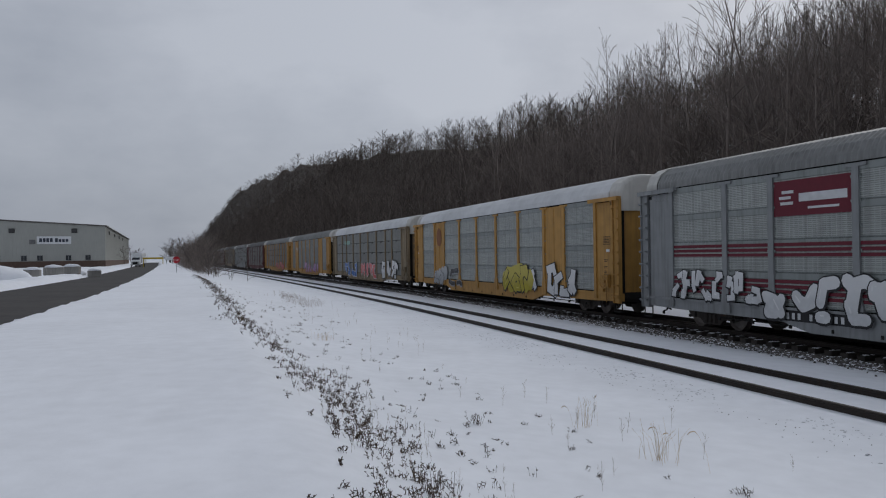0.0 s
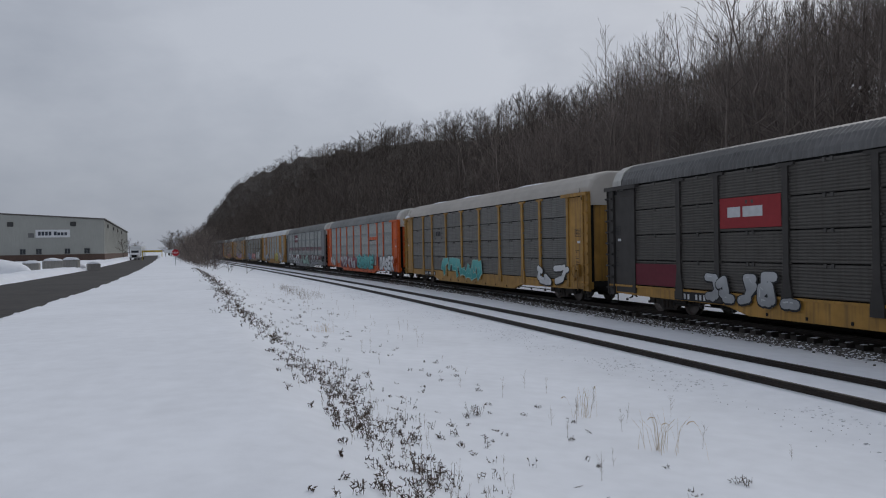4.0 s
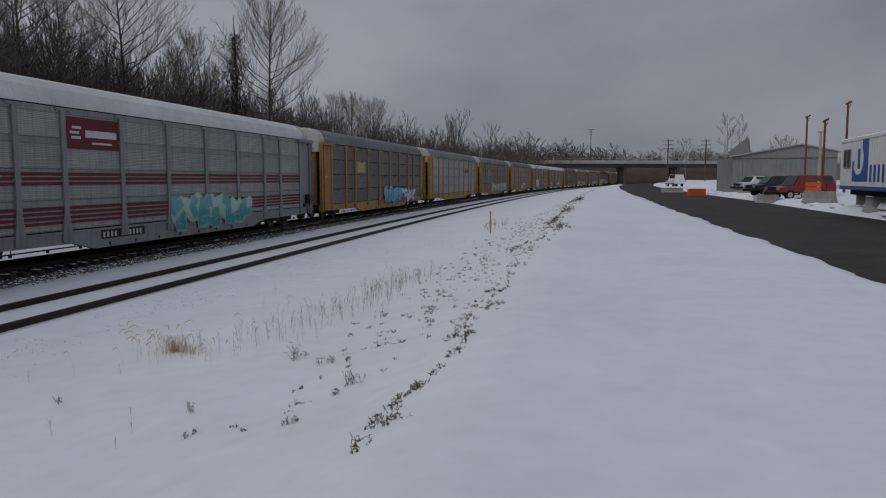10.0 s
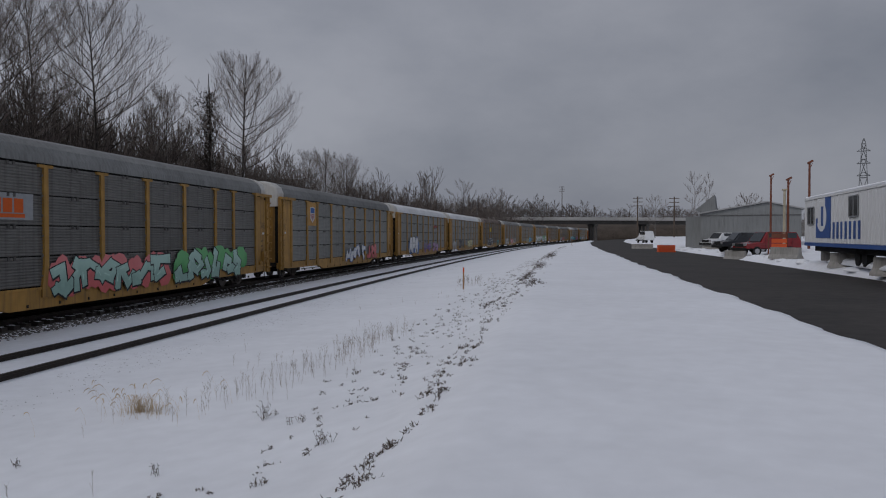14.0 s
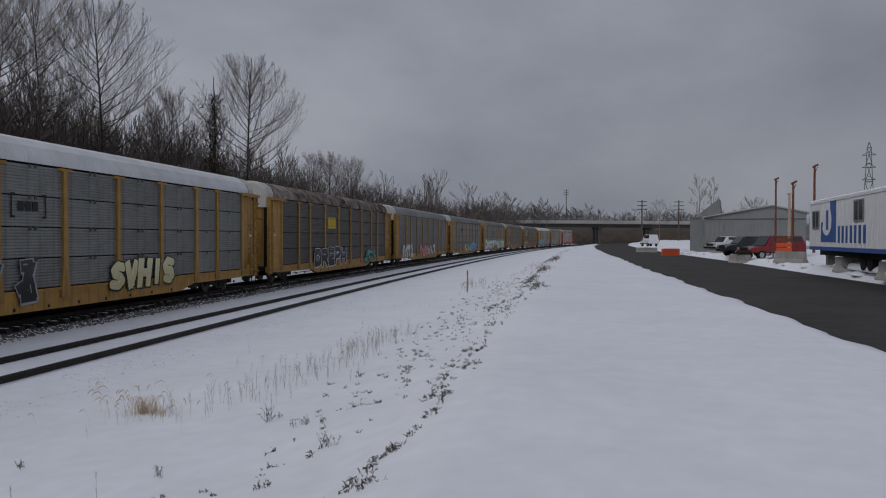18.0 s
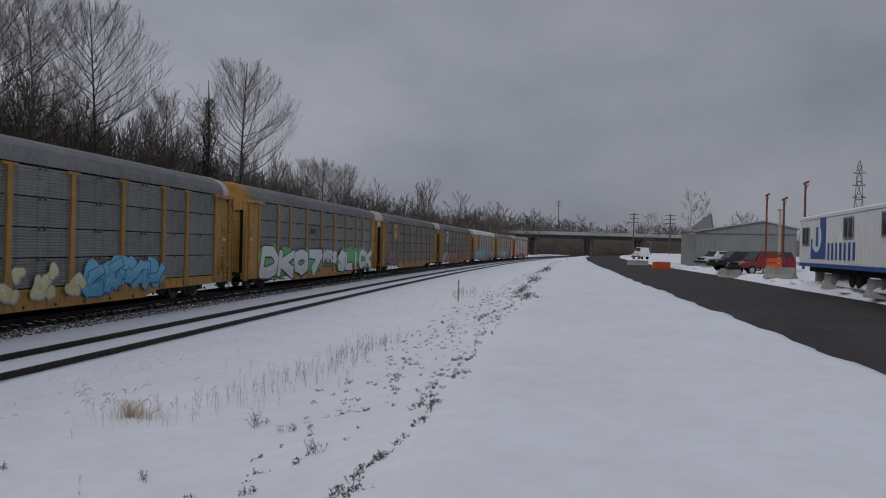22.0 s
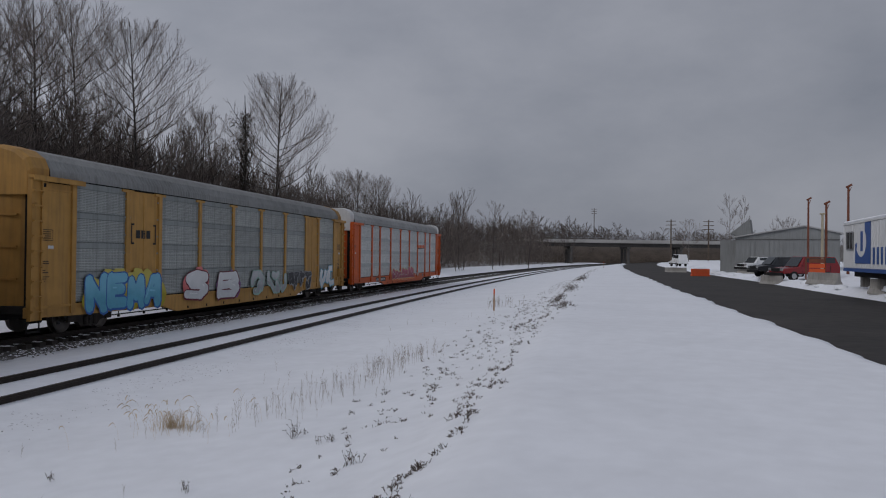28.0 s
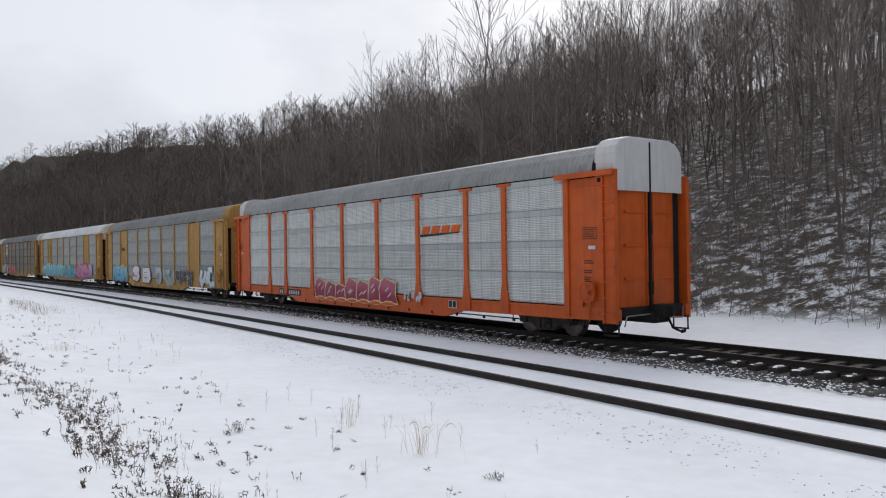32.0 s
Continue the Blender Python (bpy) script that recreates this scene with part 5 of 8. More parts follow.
def build_train():
    Y, S = "yellow", "ribbed"
    N = notice()
    labd = "dusty tan covered rail car with grey ribbed side screens"
    specs = {
        -13: dict(col="dust", tone="mid", roof="grey", label=labd), -12: dict(col="dust", tone="grey", roof="grey", label=labd), -11: dict(col="dust", tone="mid", roof="grey", label=labd),
        -10: dict(col="dust", tone="grey", roof="grey", label=labd), -9: dict(col="dust", tone="mid", roof="grey", label=labd), -8: dict(col="maroon", tone="grey", roof="grey", label="maroon covered rail car with dull grey screens"),
        -7: dict(col="dust", tone="dark", roof="dark", label="dusty tan covered rail car with dark dirty screens"), -6: dict(col="silver", tone="mid", roof="grey", label="grey covered rail car with galvanised screens"),
        -5: dict(col="maroon", tone="grey", roof="dark", label="maroon-posted covered rail car with dull grey screens"),
        -4: dict(col="gold", tone="grey", roof="grey", label="gold-posted covered rail car with snow on the roof", marks=[G(14, 8, 1.1, 6, "salmon", "black")]),
        -3: dict(col="gold", tone="mid", roof="grey", wide=(1, 7), kind="perf", label="faded gold covered rail car with solid gold panels", marks=[disc_mark(5.35, 3.5, 0.3, "white"), G(11, 10, 1.0, 7, "lilac", "purple")]),
        -2: dict(col="dust", tone="mid", roof="white", label="dusty tan covered rail car with pale roof and graffiti", marks=[G(6.0, 5.5, 1.2, 4, "blue", "white"), G(12.5, 5, 1.1, 5, "salmon", "white"), G(19.5, 5, 1.4, 4, "white", "black"), shapes(5.5, 3.6, "mint", [(0, 0, 2.4, 0.35)])]),
        -1: dict(col="gold", tone="pale", roof="white", wide=(1, 7), kind="perf", label="faded gold covered rail car with light screens and graffiti", marks=[disc_mark(5.35, 3.6, 0.5, "brown"), G(4.6, 2.2, 1.0, 2, "grey", "black", "grey"), G(7.3, 2.2, 1.0, 2, "black", "grey"), G(15.9, 3.0, 1.2, 3, "olive", "black", "olive"), G(19.0, 5.2, 1.3, 4, "white", "black"), N]),
        0: dict(col="silver", tone="pale", roof="grey", kind="perf", label="silver covered rail car with dark red stripes and white graffiti", marks=[stripes(), mex_plate(6.42, 3.38), G(1.9, 4.0, 0.85, 8, "white", "black", z=0.95), G(5.9, 4.6, 1.15, 5, "white", "black"), G(12, 5, 1.1, 5, "mint", "black"), G(18.5, 4.5, 1.0, 5, "grey", "black"), number_bar(6.6)]),
        1: dict(col="orange", tone="pale", roof="grey", kind="perf", label="orange covered rail car with light screens and graffiti", marks=[speed_mark(17.7, 3.02), G(1.9, 2.2, 0.9, 3, "white", "black"), G(6.7, 6.4, 1.0, 6, "grey", "maroon", "maroon"), L(13.5, 5.6, 1.15, "SMUVE", "teal", "black", "teal", 0.62, 0.36), plate(19.9, 0.75, 1.0, 0.95, "maroon", ()), L(21.2, 4.0, 1.15, "DASER", "white", "black", None, 0.6, 0.34), N]),
        2: dict(col=Y, tone="grey", roof="tan", hood="roof", snow=[(12.5, 1.60, 4.57, 0.5, 0.13, 0.2), (8, 0.4, 5.4, 2.0, 0.4, 0.1), (2, 0.5, 5.38, 2.4, 0.4, 0.1), (-6, 0.4, 5.4, 2.6, 0.4, 0.1)], label="yellow covered rail car with snow patches on its roof", marks=[bracket_mark(7.2, 3.15), G(8.5, 6.5, 1.1, 5, "teal", "mint"), G(22.2, 2.5, 0.9, 2, "white", "black"), number_bar(4.6), N]),
        3: dict(col="black", sill=Y, tone="dark", roof="dark", label="dark brown covered rail car with a yellow sill", marks=[plate(6.45, 2.85, 2.5, 0.9, "red", [("white", [(0.35, 0.32, 0.9, 0.62), (1.0, 0.32, 1.8, 0.62)])]), plate(1.8, 0.98, 2.6, 0.75, "maroon", ()), G(5.5, 4.5, 0.9, 5, "grey", "black"), G(17.5, 5, 1.3, 4, "black", "grey"), number_bar(4.2), N]),
        4: dict(col=Y, tone="mid", roof="grey", snow=[(-12.4, 1.60, 4.57, 0.40, 0.1, 0.09)], label="yellow covered rail car with grey screens and a shield emblem", marks=[shield("gold", 1.0, True), shapes(6.75, 3.72, "black", letters(2.0, 0.2, 8), 0.05), shapes(9.25, 3.72, "black", letters(1.9, 0.2, 7), 0.05), shapes(1.95, 1.0, "white", [[(0, 0.5), (1.05, 0), (2.1, 0.5), (1.05, 1.0)]], 0.05, "", "graffiti"), shapes(1.95, 1.0, "black", [[(0.14, 0.5), (1.05, 0.08), (1.96, 0.5), (1.05, 0.92)]], 0.055, "", "graffiti"), shapes(4.85, 0.98, "white", [[(0, 0), (1.2, 0), (1.15, 0.8), (0.6, 1.15), (0.1, 0.8)]], 0.055, "", "graffiti"), shapes(4.95, 1.02, "black", [[(0, 0), (1.0, 0), (0.95, 0.72), (0.5, 1.0), (0.05, 0.72)]], 0.06, "", "graffiti"), G(2.35, 1.3, 0.42, 5, "white", "grey", None, 1.3), G(5.1, 0.75, 0.32, 3, "white", "grey", None, 1.45), G(5.1, 0.75, 0.26, 3, "white", "grey", None, 1.1), G(10.3, 4.2, 0.95, 4, "white", "pink", "lilac"), G(14.6, 2.6, 0.8, 4, "white", "black"), L(17.6, 4.2, 1.25, "HEER", "black", "white", "black", 0.6, 0.42), G(22.4, 1.6, 0.9, 3, "black", "grey"), N]),
        5: dict(col=Y, tone="mid", roof="tan", hood="roof", snow=[(12.55, 1.60, 4.57, 0.50, 0.13, 0.24), (-12.4, 1.60, 4.57, 0.55, 0.13, 0.22)] + [(11 - i * 2.2, 0.62 + 0.1 * math.sin(i * 2.1), 5.36, 1.7 + 0.4 * math.sin(i), 0.34 + 0.1 * math.cos(i * 1.7), 0.15) for i in range(11)], label="yellow covered rail car with snowy pale roof and bright graffiti", marks=[block_mark(6.95, 3.02), cloud(10.2, 14.9, 1.3, ("teal", "olive", "mint", "sky", "lilac")), L(1.55, 5.6, 1.25, "APOST", "black", "mint", None, 0.55, 0.44, "teal"), G(10.3, 5.0, 1.3, 5, "grey", "purple"), G(13.6, 1.6, 0.8, 2, "pink", "olive", "sky"), G(15.1, 1.4, 1.1, 2, "white", "sky"), G(16.7, 1.4, 1.1, 2, "crimson", "purple"), L(18.5, 6.3, 1.15, "SASOK", "pink", "purple", None, 0.58, 0.40), number_bar(7.2), yellow_tags(2.6, 6.3, 16), shapes(0.5, 3.3, "black", letters(0.7, 0.18, 4, 0.3)), N]),
        6: dict(col=Y, tone="mid", roof="taupe", snow=[(12.4, 1.60, 4.57, 0.36, 0.1, 0.10), (-12.45, 1.60, 4.57, 0.42, 0.13, 0.24), (4.4, 0.75, 5.3, 0.28, 0.1, 0.06), (6.2, 0.72, 5.32, 0.12, 0.08, 0.05), (-4.0, 0.75, 5.3, 0.2, 0.1, 0.05), (-7.5, 0.8, 5.27, 0.12, 0.1, 0.05)], kind="perf", label="yellow covered rail car with a red plate and teal graffiti", marks=[plate(6.42, 2.42, 2.6, 1.98, "red", (), "", 0.045), shapes(6.62, 3.66, "white", letters(2.15, 0.2, 8), 0.052), shapes(6.62, 3.2, "white", letters(1.55, 0.2, 7), 0.052), shapes(6.62, 2.72, "white", letters(1.65, 0.2, 7), 0.052), shapes(6.35, 0.5, "black", [(0, 0, 11.2, 1.45)], 0.040), L(7.4, 9.2, 1.6, "PYREK", "teal", "red", None, 0.48, 0.44), G(6.9, 1.2, 1.0, 1, "green", "red", None, 0.5), G(16.2, 0.8, 0.9, 1, "green", "red", None, 0.9), L(1.75, 2.9, 0.75, "COUESL", "black", "white", None, 1.0, 0.42), striped_tape(), yellow_tags(1.6, 4.9, 8.9, 11.2, 14.5, 20), number_bar(6.1), N]),
        7: dict(col="maroon", sill=Y, tone="grey", roof="grey", label="maroon covered rail car with grey ribbed screens", marks=[plate(9.2, 2.75, 2.6, 0.85, "maroon", [("white", [(0.2, 0.5, 1.5, 0.65), (0.1, 0.12, 2.6, 0.2), (0.1, 0.26, 2.3, 0.32), (2.0, 0.3, 2.5, 0.75)])]), plate(22.35, 2.75, 2.4, 0.8, "maroon", [("white", [(0.2, 0.3, 1.2, 0.42), (1.3, 0.2, 1.8, 0.65)])]), *[shapes(0.42 + 0.06 * (i % 2), 1.5 + i * 0.2, "lilac", [[(0, 0), (0.3, 0.05), (0.5, 0.16), (0.2, 0.13)], [(0.3, 0.0), (0.42, 0.15), (0.38, 0.17)]], 0.056, "", "graffiti") for i in range(12)], L(2.1, 2.4, 0.85, "SNE", "grey", "white", None, 0.95, 0.42), L(9.2, 2.7, 0.95, "EUMO", "grey", "black", None, 0.66, 0.40, "white"), L(20.3, 3.6, 0.75, "TOLKER", "lilac", "pink", "pink", 1.0, 0.30), shapes(3.6, 0.62, "yellow", [(0, 0, 1.5, 0.34)], 0.036, "", "sill_patch"), shapes(12.6, 0.66, "yellow", [(0, 0, 1.2, 0.3)], 0.036, "", "sill_patch"), shapes(15.2, 0.66, "yellow", [(0, 0, 2.2, 0.3)], 0.036, "", "sill_patch"), number_bar(6.0), N]),
        8: dict(col=Y, tone="grey", roof="grey", kind="perf", label="yellow covered rail car with dark grey screens and pale graffiti", marks=[shield("cream", 0.75), G(13.2, 4.6, 1.1, 5, "cream", "black"), G(18.2, 4.2, 1.0, 4, "mint", "grey"), N]),
        9: dict(col="silver", tone="pale", roof="white", kind="perf", label="silver covered rail car with dark red stripes and green graffiti", marks=[stripes(), mex_plate(6.42, 3.38), G(12.2, 6.5, 1.2, 5, "teal", "grey", "mint"), number_bar(8.0)]),
        10: dict(col=Y, tone="grey", roof="grey", label="yellow covered rail car with dark screens and blue graffiti", marks=[block_mark(6.95, 3.1, "yellow", 1.3, 0.4), L(13.2, 4.8, 1.15, "ASURO", "sky", "black", "grey", 0.62, 0.42), G(18.2, 4.5, 1.0, 5, "white", "blue", "purple"), G(11.6, 1.0, 0.7, 2, "salmon", "black"), N]),
        11: dict(col="gold", tone="pale", roof="grey", kind="perf", label="faded gold covered rail car with light screens", marks=[speed_mark(17.7, 3.1, "red"), G(22, 1.6, 0.5, 4, "red", "white"), N]),
        12: dict(col=Y, tone="grey", roof="grey", label="yellow covered rail car with dark screens and green graffiti", marks=[block_mark(6.95, 3.1, "orange", 1.3, 0.4), G(9.4, 6.6, 1.1, 6, "mint", "black", "salmon"), G(16.8, 6.6, 1.2, 6, "mint", "black", "green"), shapes(0.5, 3.2, "yellow", [(0, 0, 0.6, 0.7)]), N]),
        13: dict(col=Y, tone="mid", roof="grey", label="yellow covered rail car with a shield emblem and graffiti", marks=[shield("gold", 0.75), G(12.5, 5.0, 1.0, 5, "white", "blue"), G(18.2, 3.2, 1.0, 3, "salmon", "black"), N]),
        14: dict(col=Y, tone="mid", roof="white", label="yellow covered rail car with a snowy roof and silver graffiti", marks=[speed_mark(17.7, 3.2, "red"), L(5.2, 4.0, 1.6, "APA", "white", "black", "blue", 0.62, 0.42), G(12.5, 3.2, 0.9, 3, "purple", "blue"), G(17, 3.5, 0.9, 4, "lilac", "black"), N]),
        15: dict(col=Y, tone="mid", roof="white", label="yellow covered rail car with a snowy roof and yellow graffiti", marks=[bracket_mark(9.9, 3.2), G(2.4, 2.2, 0.9, 3, "grey", "white"), G(6.7, 4.2, 1.2, 4, "black", "grey"), L(14.2, 4.2, 1.05, "SVHIS", "cream", "black", None, 0.62, 0.40), N]),
        16: dict(col=Y, tone="dark", roof="rust", label="dirty yellow covered rail car with dark screens and rusted roof", marks=[plate(9.6, 3.05, 1.75, 0.75, "olive", [("yellow", [(0.15, 0.2, 0.5, 0.6), (0.65, 0.2, 1.0, 0.6), (1.15, 0.2, 1.55, 0.6), (0.1, 0.06, 1.6, 0.13)])]), L(7.0, 6.6, 1.2, "DREPH", "black", "white", None, 0.62, 0.40), G(18.2, 3.8, 0.9, 4, "teal", "black"), N]),
        17: dict(col=Y, tone="grey", roof="grey", kind="perf", label="yellow covered rail car with grey screens and white graffiti", marks=[G(3.0, 4.2, 1.2, 5, "white", "grey"), G(10.4, 4.2, 1.1, 5, "salmon", "white"), G(14.8, 4.0, 1.1, 4, "white", "grey"), N]),
        18: dict(col=Y, tone="mid", roof="grey", label="yellow covered rail car with blue graffiti", marks=[shapes(7.7, 3.15, "black", [(0, 0.4, 1.3, 0.5), (0.1, 0.55, 1.2, 0.65), (0, 0.25, 1.2, 0.35), (0.6, 0, 1.6, 0.1)]), G(10.5, 4.8, 1.0, 6, "cream", "grey"), G(15.6, 4.6, 1.1, 4, "sky", "blue", "sky"), N]),
        19: dict(col="gold", tone="mid", roof="grey", label="gold-ended covered rail car with huge white graffiti", hood="own", marks=[bracket_mark(9.9, 3.1), L(1.9, 10.0, 1.65, "DK07", "white", "black", "green", 0.5, 0.46), L(12.3, 3.0, 0.9, "MRS", "white", "black", "green", 1.15, 0.42), L(15.6, 9.2, 1.55, "SLICK", "white", "black", "green", 0.55, 0.44), N]),
        20: dict(col=Y, tone="grey", roof="grey", label="yellow covered rail car with pink graffiti", marks=[shield("gold", 0.75), L(1.7, 4.2, 1.2, "LOKEY", "maroon", "white", None, 0.62, 0.30), N]),
        21: dict(col=Y, tone="grey", roof="grey", label="yellow covered rail car with pale label and faded graffiti", marks=[shield("cream", 0.8), G(2.0, 4.5, 1.1, 4, "grey", "white"), G(7.5, 5.2, 1.1, 5, "salmon", "maroon"), N]),
        22: dict(col="gold", tone="pale", roof="white", wide=(1, 7), kind="perf", label="faded gold covered rail car with round emblem and teal graffiti", marks=[cloud(1.8, 21.8, 1.15, ("sky", "teal", "blue", "pink")), disc_mark(5.35, 3.3, 0.62, "brown"), disc_mark(5.35, 3.3, 0.5, "olive"), G(2.0, 10.0, 1.2, 7, "sky", "teal", "mint"), G(12.4, 5.2, 1.1, 5, "teal", "sky"), G(18.0, 5.2, 1.2, 5, "pink", "maroon", "lilac"), N]),
        23: dict(col="gold", tone="pale", roof="grey", wide=(1, 7), kind="perf", hood="own", label="faded gold covered rail car with blue and maroon graffiti", marks=[bracket_mark(4.9, 2.95), L(2.3, 4.1, 1.15, "NEMA", "sky", "blue", "olive", 0.62, 0.42), L(8.0, 1.7, 1.15, "S", "white", "maroon", "salmon", 0.62, 0.42), L(10.6, 1.9, 1.15, "B", "white", "maroon", "purple", 0.62, 0.42), G(13.5, 4.0, 1.0, 4, "grey", "mint"), G(18.0, 3.0, 0.9, 4, "black", "grey"), G(22.6, 2.2, 1.1, 2, "white", "sky"), N]),
        24: dict(last=True, col="orange", tone="light", roof="zinc", kind="perf", label="bright orange covered rail car at the end of the train", marks=[speed_mark(17.62, 3.02), peaks(9.5, 0.50, 6.6, 1.15, "crimson", "cream", "white"), G(16.7, 1.2, 0.3, 5, "white", "grey", None, 0.75), plate(19.35, 0.60, 0.45, 0.27, "white", [("black", [(0.03, 0.03, 0.2, 0.24), (0.24, 0.03, 0.42, 0.24)])]), number_bar(5.6), N]),
    }
    cars = {}
    for k, sp in specs.items():
        sp["seed"] = 100 + k
        cars[k] = rail_car(sp)
    return cars


CARS = build_train()


def train_s(t):
    """Metres that the train has come at t seconds, by a smooth curve through its marks."""
    T, S = np.array(TRAIN_T, float), np.array(TRAIN_S, float)
    m = np.gradient(S, T)
    i = int(np.clip(np.searchsorted(T, t) - 1, 0, len(T) - 2))
    w = T[i + 1] - T[i]
    q = (t - T[i]) / w
    return (2 * q**3 - 3 * q**2 + 1) * S[i] + (q**3 - 2 * q**2 + q) * w * m[i] + (-2 * q**3 + 3 * q**2) * S[i + 1] + (q**3 - q**2) * w * m[i + 1]


def motions():
    for k, car in CARS.items():
        rows = []
        for t in range(0, 33):
            c = train_s(t) - (k + 0.5) * PITCH
            x0, y0 = plan(c - 10, SPACING)
            x1, y1 = plan(c + 10, SPACING)
            rows.append((t, pose(float(x0 + x1) / 2, float(y0 + y1) / 2, 0, 0, 0, math.degrees(math.atan2(float(y1 - y0), float(x1 - x0))))))
        walk(car, rows)


# ---------- trees ----------
BARK = mat("bark", (0.075, 0.066, 0.06), 0.95, var=0.4, scale=3, bump=0.3)
BARK_PALE = mat("pale_bark", (0.20, 0.185, 0.17), 0.95, var=0.35, scale=3, bump=0.3)
WEED_DARK = mat("dark_vine", (0.045, 0.036, 0.03), 0.95, var=0.3, scale=3)
TWIG = mat("twigs", (0.205, 0.172, 0.153), 0.95, var=0.3, scale=1)


def vary_pieces(m, k):
    """Each loose piece of a joined mesh a little lighter or darker."""
    nt = m.node_tree
    b = nt.nodes["Principled BSDF"]
    src = b.inputs["Base Color"].links[0].from_socket
    ge, mr, hs = nt.nodes.new("ShaderNodeNewGeometry"), nt.nodes.new("ShaderNodeMapRange"), nt.nodes.new("ShaderNodeHueSaturation")
    mr.inputs[3].default_value, mr.inputs[4].default_value = 1 - k, 1 + k
    nt.links.new(ge.outputs["Random Per Island"], mr.inputs[0])
    nt.links.new(mr.outputs[0], hs.inputs["Value"])
    nt.links.new(src, hs.inputs["Color"])
    nt.links.new(hs.outputs[0], b.inputs["Base Color"])


TWIG_DARK = mat("dark_thicket_twigs", (0.125, 0.104, 0.092), 0.95, var=0.3, scale=1)
vary_pieces(TWIG, 0.45)
vary_pieces(TWIG_DARK, 0.4)


def tree_segments(rng, H, trunk_r, levels=3, wide=0.27, first=0.28, twig_r=0.012, kids=(14, 6, 4), steps=(5, 3, 2, 1), crook=0.035, rise=0.0, low=72, high=20):
    """Branch segments of a bare tree inside an egg-shaped crown: rows of p0, p1, r0, r1, level."""
    segs = []
    zc = H * (first + (1 - first) * 0.36)
    hz, hr = H - zc, H * wide

    def room(p, d):
        """How far a branch can run before it leaves the crown."""
        lo = hz if p.z + d.z > zc else zc - H * first * 0.85
        o, q = Vector((p.x / hr, p.y / hr, (p.z - zc) / lo)), Vector((d.x / hr, d.y / hr, d.z / lo))
        A, B, C = q.dot(q), o.dot(q), o.dot(o) - 1
        D = B * B - A * C
        return max((-B + math.sqrt(D)) / A, 0.0) if D > 0 else 0.0

    def grow(p, d, length, r, lev):
        n = steps[min(lev, 3)]
        pts = [p]
        for i in range(n):
            k = crook if lev == 0 else 0.13
            d = (d + Vector((rng.uniform(-k, k), rng.uniform(-k, k), rng.uniform(-0.3 * k, 1.1 * k) + rise / n if lev else 0))).normalized()
            q = pts[-1] + d * (length / n)
            segs.append((*pts[-1], *q, max(r * (1 - 0.85 * i / n), twig_r), max(r * (1 - 0.85 * (i + 1) / n), twig_r * 0.6), lev))
            pts.append(q)
        if lev >= levels:
            return
        m = kids[min(lev, len(kids) - 1)]
        f0 = first if lev == 0 else 0.22
        spin = rng.uniform(0, 6.283)
        for j in range(m):
            f = f0 + ((0.88 if lev == 0 else 0.97) - f0) * ((j + rng.random() * 0.9) / m)
            k = min(int(f * n), n - 1)
            q = pts[k].lerp(pts[k + 1], f * n - k)
            if lev == 0:
                az = spin + j * 2.4 + rng.uniform(-0.4, 0.4)
                t = radians(low - (low - high) * (f - f0) / (1 - f0) + rng.uniform(-11, 11))
                nd = Vector((math.cos(az) * math.sin(t), math.sin(az) * math.sin(t), math.cos(t)))
                ln = room(q, nd) * rng.uniform(0.85, 1.08)
            else:
                ax = Vector((rng.gauss(0, 1), rng.gauss(0, 1), rng.gauss(0, 1))).cross(d).normalized()
                nd = (d * rng.uniform(0.8, 1.1) + ax * 0.66 + Vector((0, 0, 0.06 + 0.15 * rise))).normalized()
                ln = min(length * 0.48 * rng.uniform(0.6, 1.1) * (1.25 - 0.6 * f), room(q, nd) * 1.05 + 0.35)
            if ln > 0.12:
                grow(q, nd, ln, max(r * (0.5 if lev else 0.36) * (1.15 - 0.8 * f), twig_r), lev + 1)
    grow(Vector((0, 0, 0)), Vector((rng.uniform(-0.03, 0.03), rng.uniform(-0.03, 0.03), 1)), H * 0.985, trunk_r, 0)
    return np.array(segs)


def seg_mesh(segs, sides=3):
    """Vertices and faces of tapered prisms along the segments."""
    n = len(segs)
    p0, p1, r0, r1 = segs[:, 0:3], segs[:, 3:6], segs[:, 6:7], segs[:, 7:8]
    d = p1 - p0
    d = d / (np.linalg.norm(d, axis=1, keepdims=True) + 1e-9)
    ref = np.where(np.abs(d[:, 2:3]) > 0.9, np.array([[1.0, 0, 0]]), np.array([[0, 0, 1.0]]))
    a = np.cross(d, ref)
    a = a / np.linalg.norm(a, axis=1, keepdims=True)
    b = np.cross(d, a)
    ang = 2 * np.pi * np.arange(sides) / sides
    ring = a[:, None] * np.cos(ang)[None, :, None] + b[:, None] * np.sin(ang)[None, :, None]
    V = np.concatenate([p0[:, None] + ring * r0[:, None], p1[:, None] + ring * r1[:, None]], 1)
    k = np.arange(sides)
    F = np.stack([k, (k + 1) % sides, (k + 1) % sides + sides, k + sides], -1)
    F = F[None] + (np.arange(n) * 2 * sides)[:, None, None]
    return V.reshape(-1, 3), F.reshape(-1, 4)


